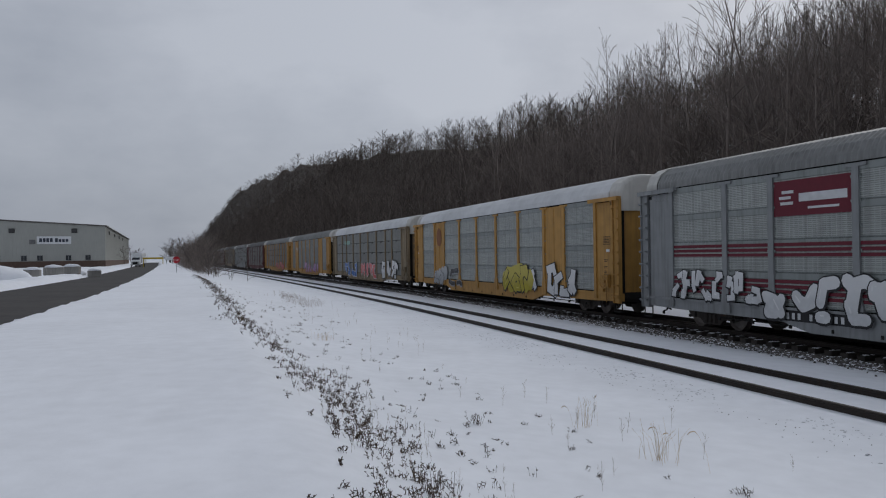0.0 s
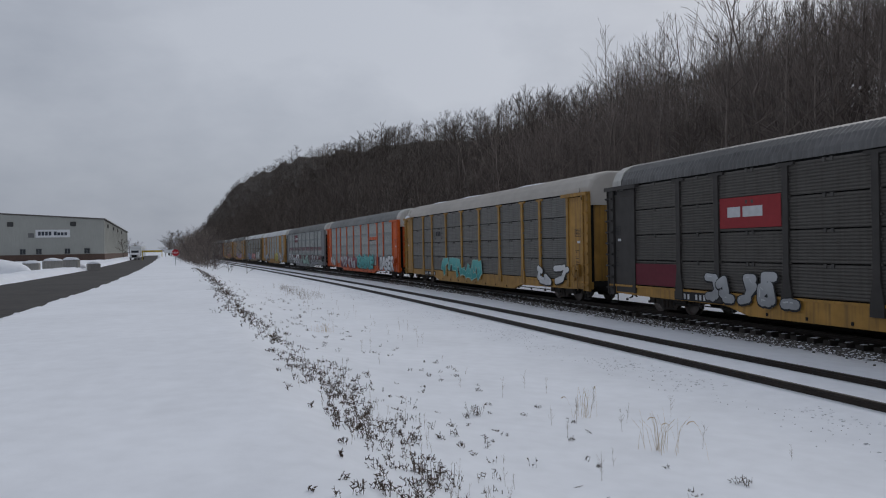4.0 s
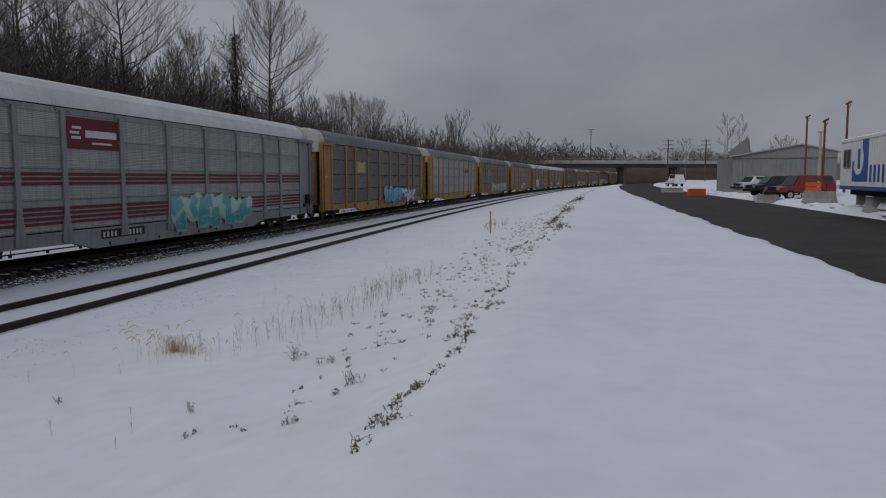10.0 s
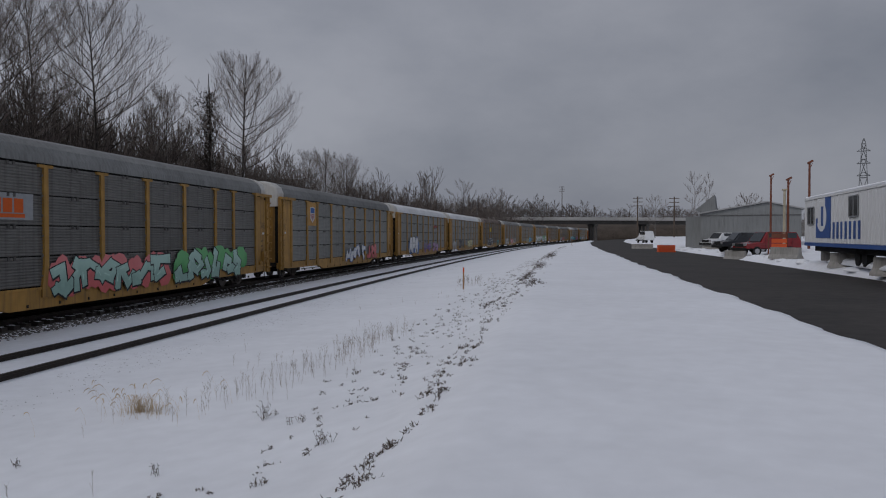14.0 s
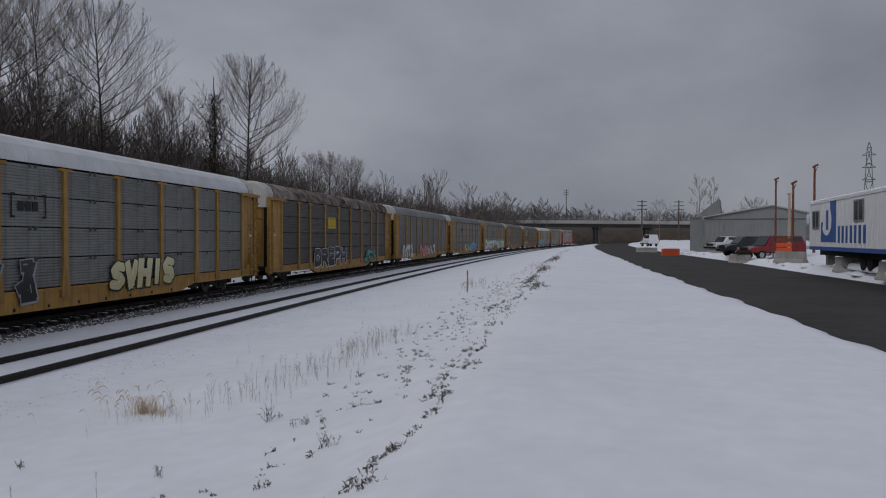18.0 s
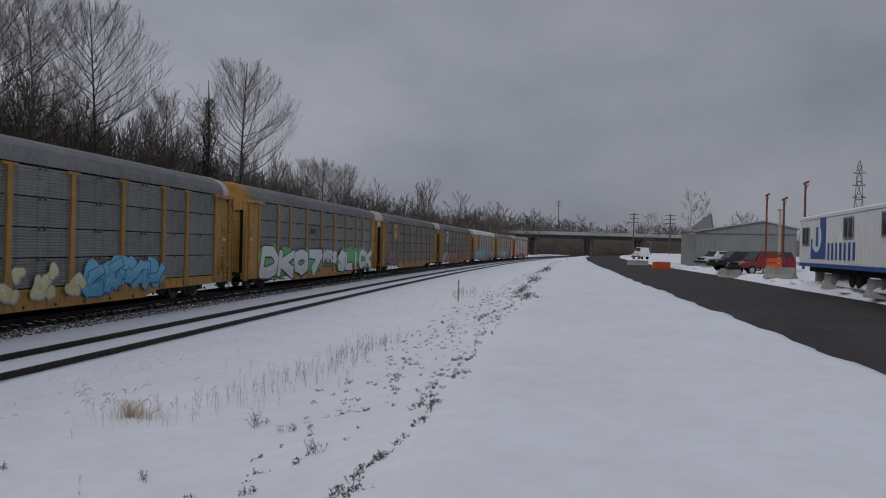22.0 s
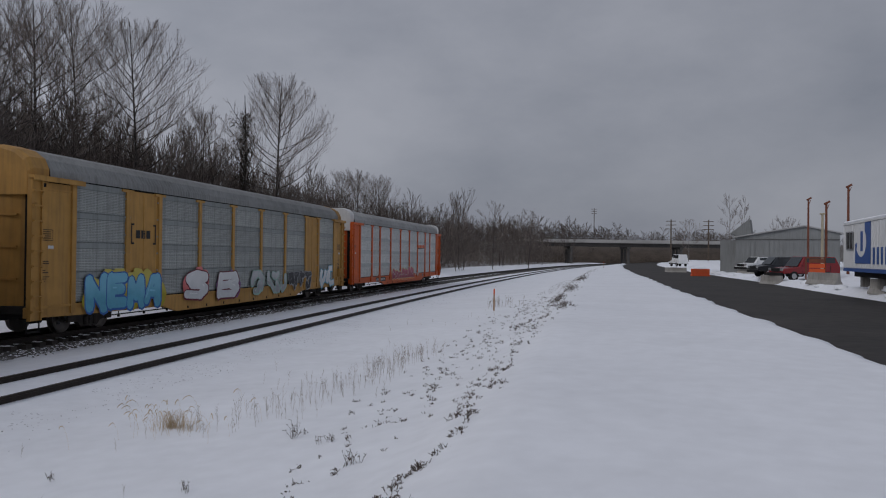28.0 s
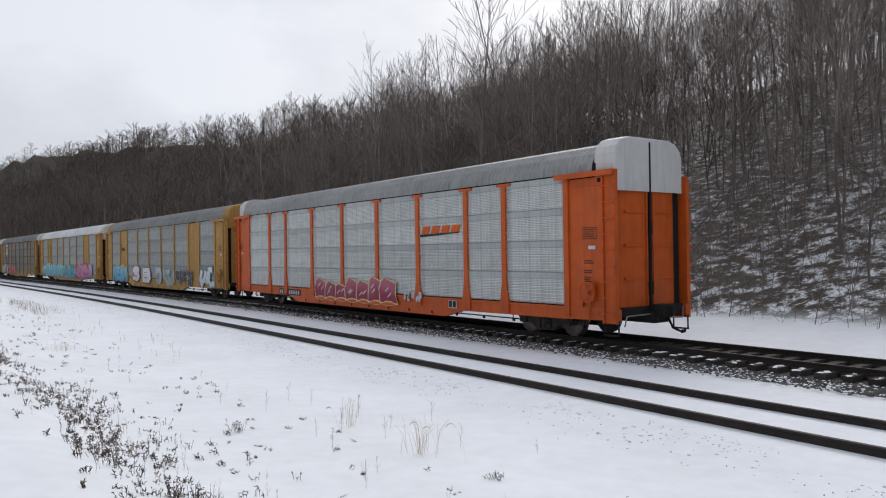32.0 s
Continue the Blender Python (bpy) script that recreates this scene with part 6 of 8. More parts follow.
def fast_mesh(name, V, F, material):
    me = bpy.data.meshes.new(name)
    V, F = np.asarray(V, np.float32), np.asarray(F, np.int32)
    me.vertices.add(len(V))
    me.vertices.foreach_set("co", V.reshape(-1))
    k = F.shape[1]
    me.loops.add(len(F) * k)
    me.loops.foreach_set("vertex_index", F.reshape(-1))
    me.polygons.add(len(F))
    me.polygons.foreach_set("loop_start", np.arange(0, len(F) * k, k, dtype=np.int32))
    me.update(calc_edges=True)
    me.materials.append(material)
    return me


def merged(name, temps, places, material):
    """One mesh of many trees: places of (template, x, y, z, turn, scale, height scale)."""
    Vs, Fs, off = [], [], 0
    for i, x, y, z, a, sc, sz in places:
        V, F = temps[i]
        c, s = math.cos(a) * sc, math.sin(a) * sc
        W = np.stack([V[:, 0] * c - V[:, 1] * s + x, V[:, 0] * s + V[:, 1] * c + y, V[:, 2] * sz + z], -1)
        Vs.append(W)
        Fs.append(F + off)
        off += len(V)
    return link(name, fast_mesh(name, np.concatenate(Vs), np.concatenate(Fs), material))


def build_forest():
    rng = random.Random(11)
    U = rng.uniform
    near_t = [seg_mesh(tree_segments(rng, U(12, 16), U(0.06, 0.13), 3, U(0.20, 0.34), U(0.12, 0.42), 0.0125, (14, 5, 1), (7, 3, 1, 1), U(0.05, 0.11), 0.16, 74, 18)) for _ in range(12)]
    far_t = [seg_mesh(tree_segments(rng, U(10, 12.5), 0.13, 2, U(0.30, 0.40), 0.12, 0.036, (10, 6), (3, 1, 1), 0.06, 0.12, 76, 20)) for _ in range(6)]
    dist_t = [seg_mesh(tree_segments(rng, U(10, 12.5), 0.2, 2, U(0.30, 0.42), 0.15, 0.065, (9, 4), (2, 1, 1))) for _ in range(5)]
    brush_t = [seg_mesh(tree_segments(rng, U(2.6, 4.2), 0.018, 2, U(0.4, 0.65), 0.04, 0.0075, (8, 4), (2, 1, 1), 0.15, 0.2)) for _ in range(8)]
    thick_t = [seg_mesh(tree_segments(rng, U(6.5, 9.5), 0.05, 2, U(0.30, 0.42), 0.05, 0.025, (11, 6), (3, 1, 1), 0.1, 0.15, 72, 18)) for _ in range(8)]
    near, far, dist, brush, thick, limbs = [], [], [], [], [], []

    def add(lst, n_t, s, u, sc, wide, dz=0.0):
        x, y = plan(s, u)
        lst.append((rng.randrange(n_t), float(x), float(y), float(ground(s, u)) - 0.2 + dz, U(0, 6.28), sc * wide, sc))
    for i in range(1230):
        s, u = -62 + 167 * ((i * 0.618034) % 1), 15 + 80 * rng.random() ** 1.25
        if i % 5 == 0:
            s = U(18, 75)
        if u < np.interp(s, [-60, -20, 10, 30], [27, 22, 17, 16]) or (u < 22 and rng.random() < 0.4):
            continue
        add(near, 12, s, u, U(0.72, 1.05) * (1 + 0.2 * wave(s, u, 0.9)) * (0.85 if u < 24 else 1) * np.interp(s, [-20, 15, 30, 75, 110], [1.0, 1.0, 1.14, 1.12, 0.95]), U(0.8, 1.15))
    for i in range(980):
        s, u = 90 + 325 * rng.random() ** 1.2, 15 + 100 * rng.random()
        add(far, 6, s, u, U(0.8, 1.08) * (1 + 0.14 * wave(s, u, 0.5)) * np.interp(s, [95, 220, 420], [1.22, 1.22, 1.1]), U(0.9, 1.15))
    for i in range(1200):
        s, u = 400 + 1250 * rng.random() ** 1.5, 15 + 100 * rng.random()
        add(dist, 5, s, u, U(0.8, 1.2) * np.interp(s, [400, 520, 800], [1.2, 0.95, 0.8]), 1.4)
    for i in range(960):
        s, u = (U(-135, 5) if i % 3 else U(-90, -30)), 23 + 24 * rng.random() ** 1.3
        if s > -30:
            u = max(u, np.interp(s, [-30, 5], [24, 21]))
        if s > -38 and u < 28:
            continue
        add(thick, 8, s, u, U(1.0, 1.5) * np.interp(s, [-130, -60, -30], [0.95, 1.05, 0.95]), U(0.65, 0.9))
    for i in range(300):
        add(thick, 8, U(28, 110), 17 + 50 * rng.random() ** 1.3, U(0.6, 1.1), U(0.8, 1.1))
    for i in range(150):
        s = -100 - 195 * rng.random()
        add(thick, 8, s, 14 + 26 * rng.random(), U(0.85, 1.15) * np.interp(-s, [100, 150, 300], [1.45, 1.45, 1.2]), U(0.8, 1.1))
    for i in range(260):
        s, u = -130 - 420 * rng.random(), 18 + 60 * rng.random() ** 1.4
        add(far, 6, s, u, U(0.5, 0.9), 1.3)
    for i in range(1050):
        s, u = U(-240, 150), 13.8 + 10 * rng.random() ** 1.8
        if i % 3 == 0:
            s = U(-70, 40)
        if s < 0:
            u += np.interp(s, [-120, -40, 0], [6, 6, 0])
        add(brush, 8, s, u, U(0.35, 1.2), U(0.8, 1.2))
    for i in range(760):
        s, u = U(-60, 60), U(18, 55)
        if i % 2:
            s, u = U(-32, 25), 19 + 20 * rng.random()
        add(brush, 8, s, u, U(0.8, 1.8), U(0.8, 1.2))
    for i in range(60):
        add(near, 12, U(-48, -14), U(30, 60), U(0.95, 1.2), U(0.8, 1.1))
    for i in range(80):
        add(near, 12, U(-34, 6), U(20.5, 33), U(0.6, 0.95), U(0.7, 1.0))
    for i in range(300):
        add(brush, 8, U(-36, 4), U(17.5, 30), U(0.5, 1.5), U(0.8, 1.2))
    for i in range(220):
        s, u = U(108, 250), -6.2 + rng.gauss(0, 1.0)
        add(brush, 8, s, u, U(0.8, 1.9), 1.0)
    for i in range(70):
        add(thick, 8, U(84, 190), -6.4 + rng.gauss(0, 1.1), U(0.35, 0.7), U(0.8, 1.2))
    for i in range(150):
        s, u = U(270, 520), U(-75, 2)
        if road_far(s) - 3 < u < road_near(s) + 2 or (s < 420 and u < -24):
            continue
        add(dist, 5, s, u, U(0.6, 1.0), 1.2)
    # on the bank behind the bridge
    for i in range(560):
        az = U(146, 186)
        x, y = at_view(-az, U(385, 470))
        s, u = su(x, y)
        add(dist, 5, s, u, U(0.35, 0.62) * np.interp(az, [150, 158, 163, 175], [2.8, 2.6, 1.9, 1.3]), 1.2, 5.5)
    for i in range(130):
        x, y = at_view(-U(166, 190), U(130, 300))
        s, u = su(x, y)
        if u > -40:
            continue
        add(far, 6, s, u, U(0.3, 0.55), 1.2)
    # fallen and leaning trunks on the slope
    for i in range(16):
        s, u = U(-25, 40), U(19, 36)
        x, y = plan(s, u)
        z, a, ln, e = float(ground(s, u)), U(0, 6.28), U(3, 6), U(0.4, 1.2)
        limbs.append((float(x), float(y), z - 0.1, float(x) + ln * math.cos(a) * math.cos(e), float(y) + ln * math.sin(a) * math.cos(e), z + ln * math.sin(e), 0.065, 0.03, 0))
    tagged(merged("hillside_wood", near_t, near, TWIG), "bare grey-brown deciduous wood on the snowy hillside", "woods", kind="stuff")
    tagged(merged("distant_wood", far_t + dist_t, far + [(i + 6, *q) for i, *q in dist], TWIG_DARK), "bare brown woods along the far ridge", "woods", kind="stuff")
    tagged(merged("thicket", thick_t, thick, TWIG_DARK), "dense leafless thicket behind the tracks", "woods", kind="stuff")
    tagged(merged("trackside_brush", brush_t, brush, TWIG), "tangled leafless brush along the foot of the slope", "brush", kind="stuff")
    V, F = seg_mesh(np.array(limbs), 6)
    tagged(link("fallen_wood", fast_mesh("fallen_wood", V, F, BARK_PALE)), "grey fallen and leaning trunks among the trees", "dead wood", kind="stuff")


build_forest()


def bare_tree(x, y, H, seed, label, wide=0.27, r=0.2, dense=(18, 8, 5), twig=0.0085, material=None, lev=3, first=0.25, group="bare trees"):
    """A single bare tree: tapered trunk with limbs, and a crown of fine twigs."""
    rng = random.Random(seed)
    segs = tree_segments(rng, H, r, lev, wide, first, twig, dense, (8, 5, 2, 1), 0.025, 0.34, 84, 34)
    t = empty("bare_tree", pose(x, y, gz(x, y) - 0.15), label, "tree", group)
    big = segs[:, 8] <= 1
    V, F = seg_mesh(segs[big], 6)
    link("trunk", fast_mesh("trunk", V, F, material or BARK), t)
    V, F = seg_mesh(segs[~big], 3)
    link("crown", fast_mesh("crown", V, F, TWIG), t)
    return t


def build_trees():
    tall = "tall bare deciduous tree with an oval crown beyond the tracks"
    #   azimuth, distance from the line, top, seed, crown, trunk, first
    for az, lat, top, seed, wide, rr, fi in (
            (-136.6, 30, 13.2, 21, 0.31, 0.17, 0.40), (-131.4, 34, 10.6, 23, 0.30, 0.10, 0.25), (-127.0, 35, 15.9, 24, 0.33, 0.16, 0.38), (-123.2, 37, 16.8, 33, 0.30, 0.14, 0.4), (-120.7, 36, 17.0, 25, 0.30, 0.16, 0.35),
            (-118.2, 34, 15.6, 26, 0.22, 0.12, 0.4), (-115.9, 38, 16.8, 27, 0.29, 0.15, 0.35), (-113.8, 36, 17.4, 28, 0.23, 0.13, 0.4), (-111.0, 38, 17.2, 29, 0.28, 0.15, 0.35), (-108.0, 37, 18.0, 34, 0.29, 0.16, 0.35), (-105.0, 38, 18.2, 35, 0.2, 0.15, 0.35),
            (-141.0, 38, 6.3, 31, 0.34, 0.12, 0.2), (-142.5, 34, 6.55, 30, 0.30, 0.12, 0.2), (-144.1, 36, 6.1, 32, 0.36, 0.12, 0.15)):
        r = lat / math.sin(radians(160.7 + az))
        x, y = at_view(az, r)
        H = math.tan(radians(top)) * r + EYE[2] - gz(x, y) + 0.15
        bare_tree(x, y, H, seed, tall, wide, rr, (40, 16, 4), first=fi)
    # a tree wrapped in dark vines
    x, y = at_view(-134.2, 70.5)
    t = bare_tree(x, y, math.tan(radians(12.0)) * 70.5 + EYE[2] - gz(x, y), 22, "bare tree with a trunk wrapped in dark vines", 0.20, 0.2, (16, 7, 4), first=0.3)
    rng = random.Random(77)
    sg = []
    for i in range(2600):
        z = 15.5 * rng.random() ** 1.05
        w = 0.5 + 0.75 * math.sin(z * 0.9) ** 2 * (1 - z / 18)
        a, d = rng.uniform(0, 6.283), abs(rng.gauss(0, w))
        p = Vector((d * math.cos(a), d * math.sin(a), z))
        q = p + Vector((rng.gauss(0, 0.18), rng.gauss(0, 0.18), rng.gauss(-0.12, 0.2)))
        sg.append((*p, *q, 0.026, 0.014, 0))
    V, F = seg_mesh(np.array(sg), 3)
    link("vines", fast_mesh("vines", V, F, WEED_DARK), t)
    for az, r, top, seed, wide in ((-170.15, 150, 4.7, 41, 0.22), (-171.0, 150, 4.5, 47, 0.16), (-167.4, 190, 2.9, 42, 0.35), (-173.7, 125, 3.0, 43, 0.4), (-153.0, 150, 4.3, 44, 0.3), (-155.7, 160, 3.6, 45, 0.33), (-150.4, 140, 3.4, 46, 0.35), (-148.0, 140, 3.8, 48, 0.33)):
        x, y = at_view(az, r)
        bare_tree(x, y, math.tan(radians(top)) * r + EYE[2] - gz(x, y) + 0.15, seed, "small bare tree with a fine pale crown", wide, 0.09, (15, 7, 4), twig=0.016, material=BARK_PALE if az < -165 else None, group="small bare trees")


build_trees()


# ---------- weeds and grass ----------
STRAW = mat("dry_straw", (0.58, 0.45, 0.29), 0.9, var=0.3, scale=5)
STALK = mat("grey_brown_stalk", (0.27, 0.215, 0.17), 0.9, var=0.3, scale=5)
WEED = mat("dead_weed", (0.082, 0.060, 0.045), 0.95, var=0.4, scale=6)


def blades(rng, x, y, n, h, spread, r=0.003, lean=0.4, curl=0.0):
    """Segments of n dry stalks round a point."""
    out = []
    for i in range(n):
        a, d = rng.uniform(0, 6.283), abs(rng.gauss(0, spread))
        px, py = x + d * math.cos(a), y + d * math.sin(a)
        pz = gz(px, py) - 0.02
        hh = h * rng.uniform(0.45, 1.1)
        dx, dy = rng.gauss(0, lean) * hh, rng.gauss(0, lean) * hh
        p1 = (px + dx * 0.4, py + dy * 0.4, pz + hh * 0.7)
        p2 = (px + dx * (1 + curl), py + dy * (1 + curl), pz + hh * (1 - 0.3 * curl))
        out.append((px, py, pz, *p1, r, r * 0.8, 0))
        out.append((*p1, *p2, r * 0.8, r * 0.5, 0))
        if curl:
            k = 0.06 / (math.hypot(dx, dy) + 1e-4)
            out.append((*p2, p2[0] + dx * k, p2[1] + dy * k, p2[2] - 0.012, r * 2.4, r * 1.2, 0))
    return out


def leafy(rng, x, y, h, fat=1.0):
    """Segments of a small dead plant: upright stems with clumped seed heads."""
    out, z = [], gz(x, y) - 0.02
    for i in range(rng.randrange(3, 7)):
        bx, by = x + rng.gauss(0, 0.025), y + rng.gauss(0, 0.025)
        dx, dy = rng.gauss(0, 0.22) * h, rng.gauss(0, 0.22) * h
        q = (bx + dx, by + dy, z + h * rng.uniform(0.45, 1.0))
        out.append((bx, by, z, *q, 0.0024, 0.0016, 0))
        for j in range(rng.randrange(2, 5)):
            f = rng.uniform(0.35, 1.0)
            p = (bx + dx * f, by + dy * f, z + (q[2] - z) * f)
            e = (p[0] + rng.gauss(0, 0.015), p[1] + rng.gauss(0, 0.015), p[2] + rng.gauss(0.008, 0.012))
            out.append((*p, *e, 0.0044 * fat * rng.uniform(0.5, 1.3), 0.002 * fat, 0))
    return out


def stalk(rng, x, y, h, r=0.0018):
    """Segments of one thin branching dry stem."""
    z = gz(x, y) - 0.02
    dx, dy = rng.gauss(0, 0.10) * h, rng.gauss(0, 0.10) * h
    q = (x + dx, y + dy, z + h)
    out = [(x, y, z, *q, r, r * 0.6, 0)]
    for j in range(rng.randrange(5, 10)):
        f = rng.uniform(0.25, 0.95)
        p = (x + dx * f, y + dy * f, z + h * f)
        e = h * rng.uniform(0.12, 0.34)
        a = rng.uniform(0, 6.283)
        out.append((*p, p[0] + 0.5 * e * math.cos(a), p[1] + 0.5 * e * math.sin(a), p[2] + e * 0.85, r * 0.75, r * 0.5, 0))
    return out


def foxtail(rng, x, y, h, spread):
    """Segments of one arching grass stem with a nodding seed head."""
    a, d = rng.uniform(0, 6.283), abs(rng.gauss(0, spread))
    px, py = x + d * math.cos(a), y + d * math.sin(a)
    z, hh = gz(px, py) - 0.02, h * rng.uniform(0.6, 1.1)
    b = rng.gauss(2.2, 0.9)
    ux, uy = math.cos(b), math.sin(b)
    pts = [(px + ux * o * hh, py + uy * o * hh, z + e * hh) for o, e in ((0, 0), (0.10, 0.5), (0.30, 0.88), (0.42, 0.97), (0.55, 0.93), (0.63, 0.84))]
    rr = (0.0011, 0.0009, 0.0009, 0.0055, 0.007, 0.003)
    return [(*p, *q, r0, r1, 0) for p, q, r0, r1 in zip(pts, pts[1:], rr, rr[1:])]


def build_weeds():
    rng = random.Random(5)
    segs = []

    def clump(s, u, n, wide, h0, h1):
        for _ in range(n):
            x, y = plan(s + rng.gauss(0, wide * 1.6), u + rng.gauss(0, wide * 0.5))
            segs.extend(leafy(rng, float(x), float(y), rng.uniform(h0, h1)))
    # ahead: a broad weedy strip down the lip of the bank
    for i in range(1750):
        s = 4.2 + 72 * rng.random() ** 2.1
        u = np.interp(s, [4.6, 10.5, 13.6, 22, 65], [-8.75, -8.65, -8.85, -9.45, -9.5]) + rng.gauss(0, np.interp(s, [5, 12, 30], [0.34, 0.30, 0.22]))
        if i % 6 == 0:
            u += abs(rng.gauss(0, 0.8))
        if math.sin(s * 1.7) + math.sin(s * 0.63 + 1) < -0.6 and rng.random() < 0.6:
            continue
        x, y = plan(s, float(u))
        segs += leafy(rng, float(x), float(y), rng.uniform(0.03, 0.15), 1.3)
    # behind: separate clumps along the lip, thicker farther on
    for i in range(130):
        s = -4.8 - 100 * rng.random() ** 1.5
        u = np.interp(-s, [5, 7, 10, 16, 24, 100], [-9.05, -9.25, -9.3, -9.5, -9.6, -9.9]) + abs(rng.gauss(0, np.interp(-s, [5, 14, 40], [0.12, 0.55, 0.4])))
        clump(s, float(u), rng.randrange(2, 6), np.interp(-s, [5, 20, 60], [0.06, 0.2, 0.5]), 0.02, 0.075)
    # dark matted edges where the bank has slipped
    for s, u, ln in ((-25.5, -9.72, 2.6), (-31, -9.3, 4.5), (-40, -9.6, 5.0), (-22, -8.6, 0.8), (-60, -9.8, 9.0)):
        for i in range(int(20 + 24 * ln)):
            x, y = plan(s + rng.gauss(0, 0.45) * ln, u + rng.gauss(0, 0.17))
            segs += leafy(rng, float(x), float(y), rng.uniform(0.03, 0.10))
    for i in range(460):
        s = -9 - 60 * rng.random() ** 1.2
        x, y = plan(s, -9.5 + 2.0 * rng.random())
        segs += leafy(rng, float(x), float(y), rng.uniform(0.02, 0.07))
    for i in range(150):
        s, u = -6 - 34 * rng.random() ** 1.2, -8.4 + 1.6 * rng.random()
        clump(s, u, rng.randrange(1, 3), 0.04, 0.03, 0.08)
    for i in range(110):
        s, u = 5 + 34 * rng.random(), -7.9 + 2.4 * rng.random()
        clump(s, u, rng.randrange(1, 3), 0.05, 0.03, 0.10)
    V, F = seg_mesh(np.array(segs), 3)
    tagged(link("dead_weeds", fast_mesh("dead_weeds", V, F, WEED)), "dark dead weeds poking through snow along the bank", "weeds", kind="stuff")
    segs = []
    for i in range(120):
        s = 4.4 + 9 * rng.random() ** 1.5
        x, y = plan(s, -8.5 + rng.gauss(0, 0.35))
        segs += stalk(rng, float(x), float(y), rng.uniform(0.10, 0.24), 0.0014)
    for i in range(90):
        s, u = 5 + 45 * rng.random(), -5.4 + rng.gauss(0, 0.9)
        x, y = plan(s, u)
        segs += stalk(rng, float(x), float(y), rng.uniform(0.12, 0.36), 0.0018)
    for i in range(46):
        s, u = -4 - 26 * rng.random(), -5.6 + rng.gauss(0, 1.1)
        x, y = plan(s, u)
        segs += stalk(rng, float(x), float(y), rng.uniform(0.10, 0.3), 0.0016)
    # the pale row of stalks on the slope
    for i in range(190):
        f = rng.random() ** 0.85
        s, u = -9.2 - 8.6 * f, np.interp(f, [0, 0.2, 0.35, 1], [-5.2, -5.9, -6.3, -6.5]) + rng.gauss(0, 0.34)
        x, y = plan(s, float(u))
        segs += stalk(rng, float(x), float(y), rng.uniform(0.18, 0.40))
    for i in range(34):
        s, u = -36 + rng.gauss(0, 1.2), -6.4 + rng.gauss(0, 0.5)
        x, y = plan(s, u)
        segs += stalk(rng, float(x), float(y), rng.uniform(0.2, 0.5), 0.004)
    for i in range(70):
        s, u = 36 + 14 * rng.random(), -5.0 + rng.gauss(0, 0.4)
        x, y = plan(s, u)
        segs += blades(rng, float(x), float(y), rng.randrange(3, 7), 0.36, 0.15, 0.003, 0.2)
    V, F = seg_mesh(np.array(segs), 3)
    tagged(link("dry_stalks", fast_mesh("dry_stalks", V, F, STALK)), "thin grey-brown stalks standing in the snow", "dry grass", kind="stuff")
    # single tufts
    for x, y, n, h, sp, curl, fox in ((8.96, -7.34, 170, 0.26, 0.15, 0.5, 26), (8.55, -7.3, 40, 0.24, 0.2, 0.5, 8), (2.40, 9.05, 26, 0.45, 0.14, 0.1, 3), (1.83, 10.84, 14, 0.5, 0.12, 0.1, 2), (-3.67, 20.9, 34, 0.26, 0.2, 0.3, 0), (6.91, -1.96, 46, 0.18, 0.24, 0.5, 17), (7.4, -1.9, 22, 0.16, 0.2, 0.5, 6), (6.6, -2.5, 26, 0.14, 0.22, 0.5, 3)):
        t = empty("grass_tuft", Matrix(), "tuft of dry straw-coloured grass in the snow", "grass tuft", "dry grass tufts")
        sg = blades(rng, x, y, n, h, sp, 0.0022, 0.2 if curl < 0.4 else 0.34, 0.0)
        for i in range(fox):
            sg += foxtail(rng, x + 0.22, y + 0.05, 0.44, sp * 3.2)
        V, F = seg_mesh(np.array(sg), 3)
        c = Vector((x, y, gz(x, y)))
        t.matrix_world = Matrix.Translation(c)
        link("blade_clump", fast_mesh("blade_clump", V - np.array(c), F, STRAW), t)["kind"] = "stuff"
    for x, y, h, n in ((6.59, -7.26, 0.26, 3), (4.70, -6.07, 0.18, 3), (5.96, -5.10, 0.14, 2), (8.03, -4.95, 0.10, 2), (4.43, -4.85, 0.09, 2), (3.41, -5.41, 0.07, 3), (3.11, -4.55, 0.08, 4), (3.3, -4.9, 0.06, 3), (5.87, -7.17, 0.14, 3), (3.02, 7.73, 0.12, 4), (3.91, 6.57, 0.10, 2), (0.3, 10.55, 0.18, 5), (-0.2, 6.4, 0.22, 7), (-0.9, 7.4, 0.20, 7)):
        w = empty("weed_plant", Matrix(), "dark dead weed standing in the snow", "weed", "dead weeds")
        sg = []
        for i in range(n):
            sg += leafy(rng, x + rng.gauss(0, 0.02 + 0.012 * n), y + rng.gauss(0, 0.02 + 0.012 * n), h)
        V, F = seg_mesh(np.array(sg), 3)
        c = Vector((x, y, gz(x, y)))
        w.matrix_world = Matrix.Translation(c)
        link("stem_clump", fast_mesh("stem_clump", V - np.array(c), F, WEED), w)["kind"] = "stuff"


build_weeds()


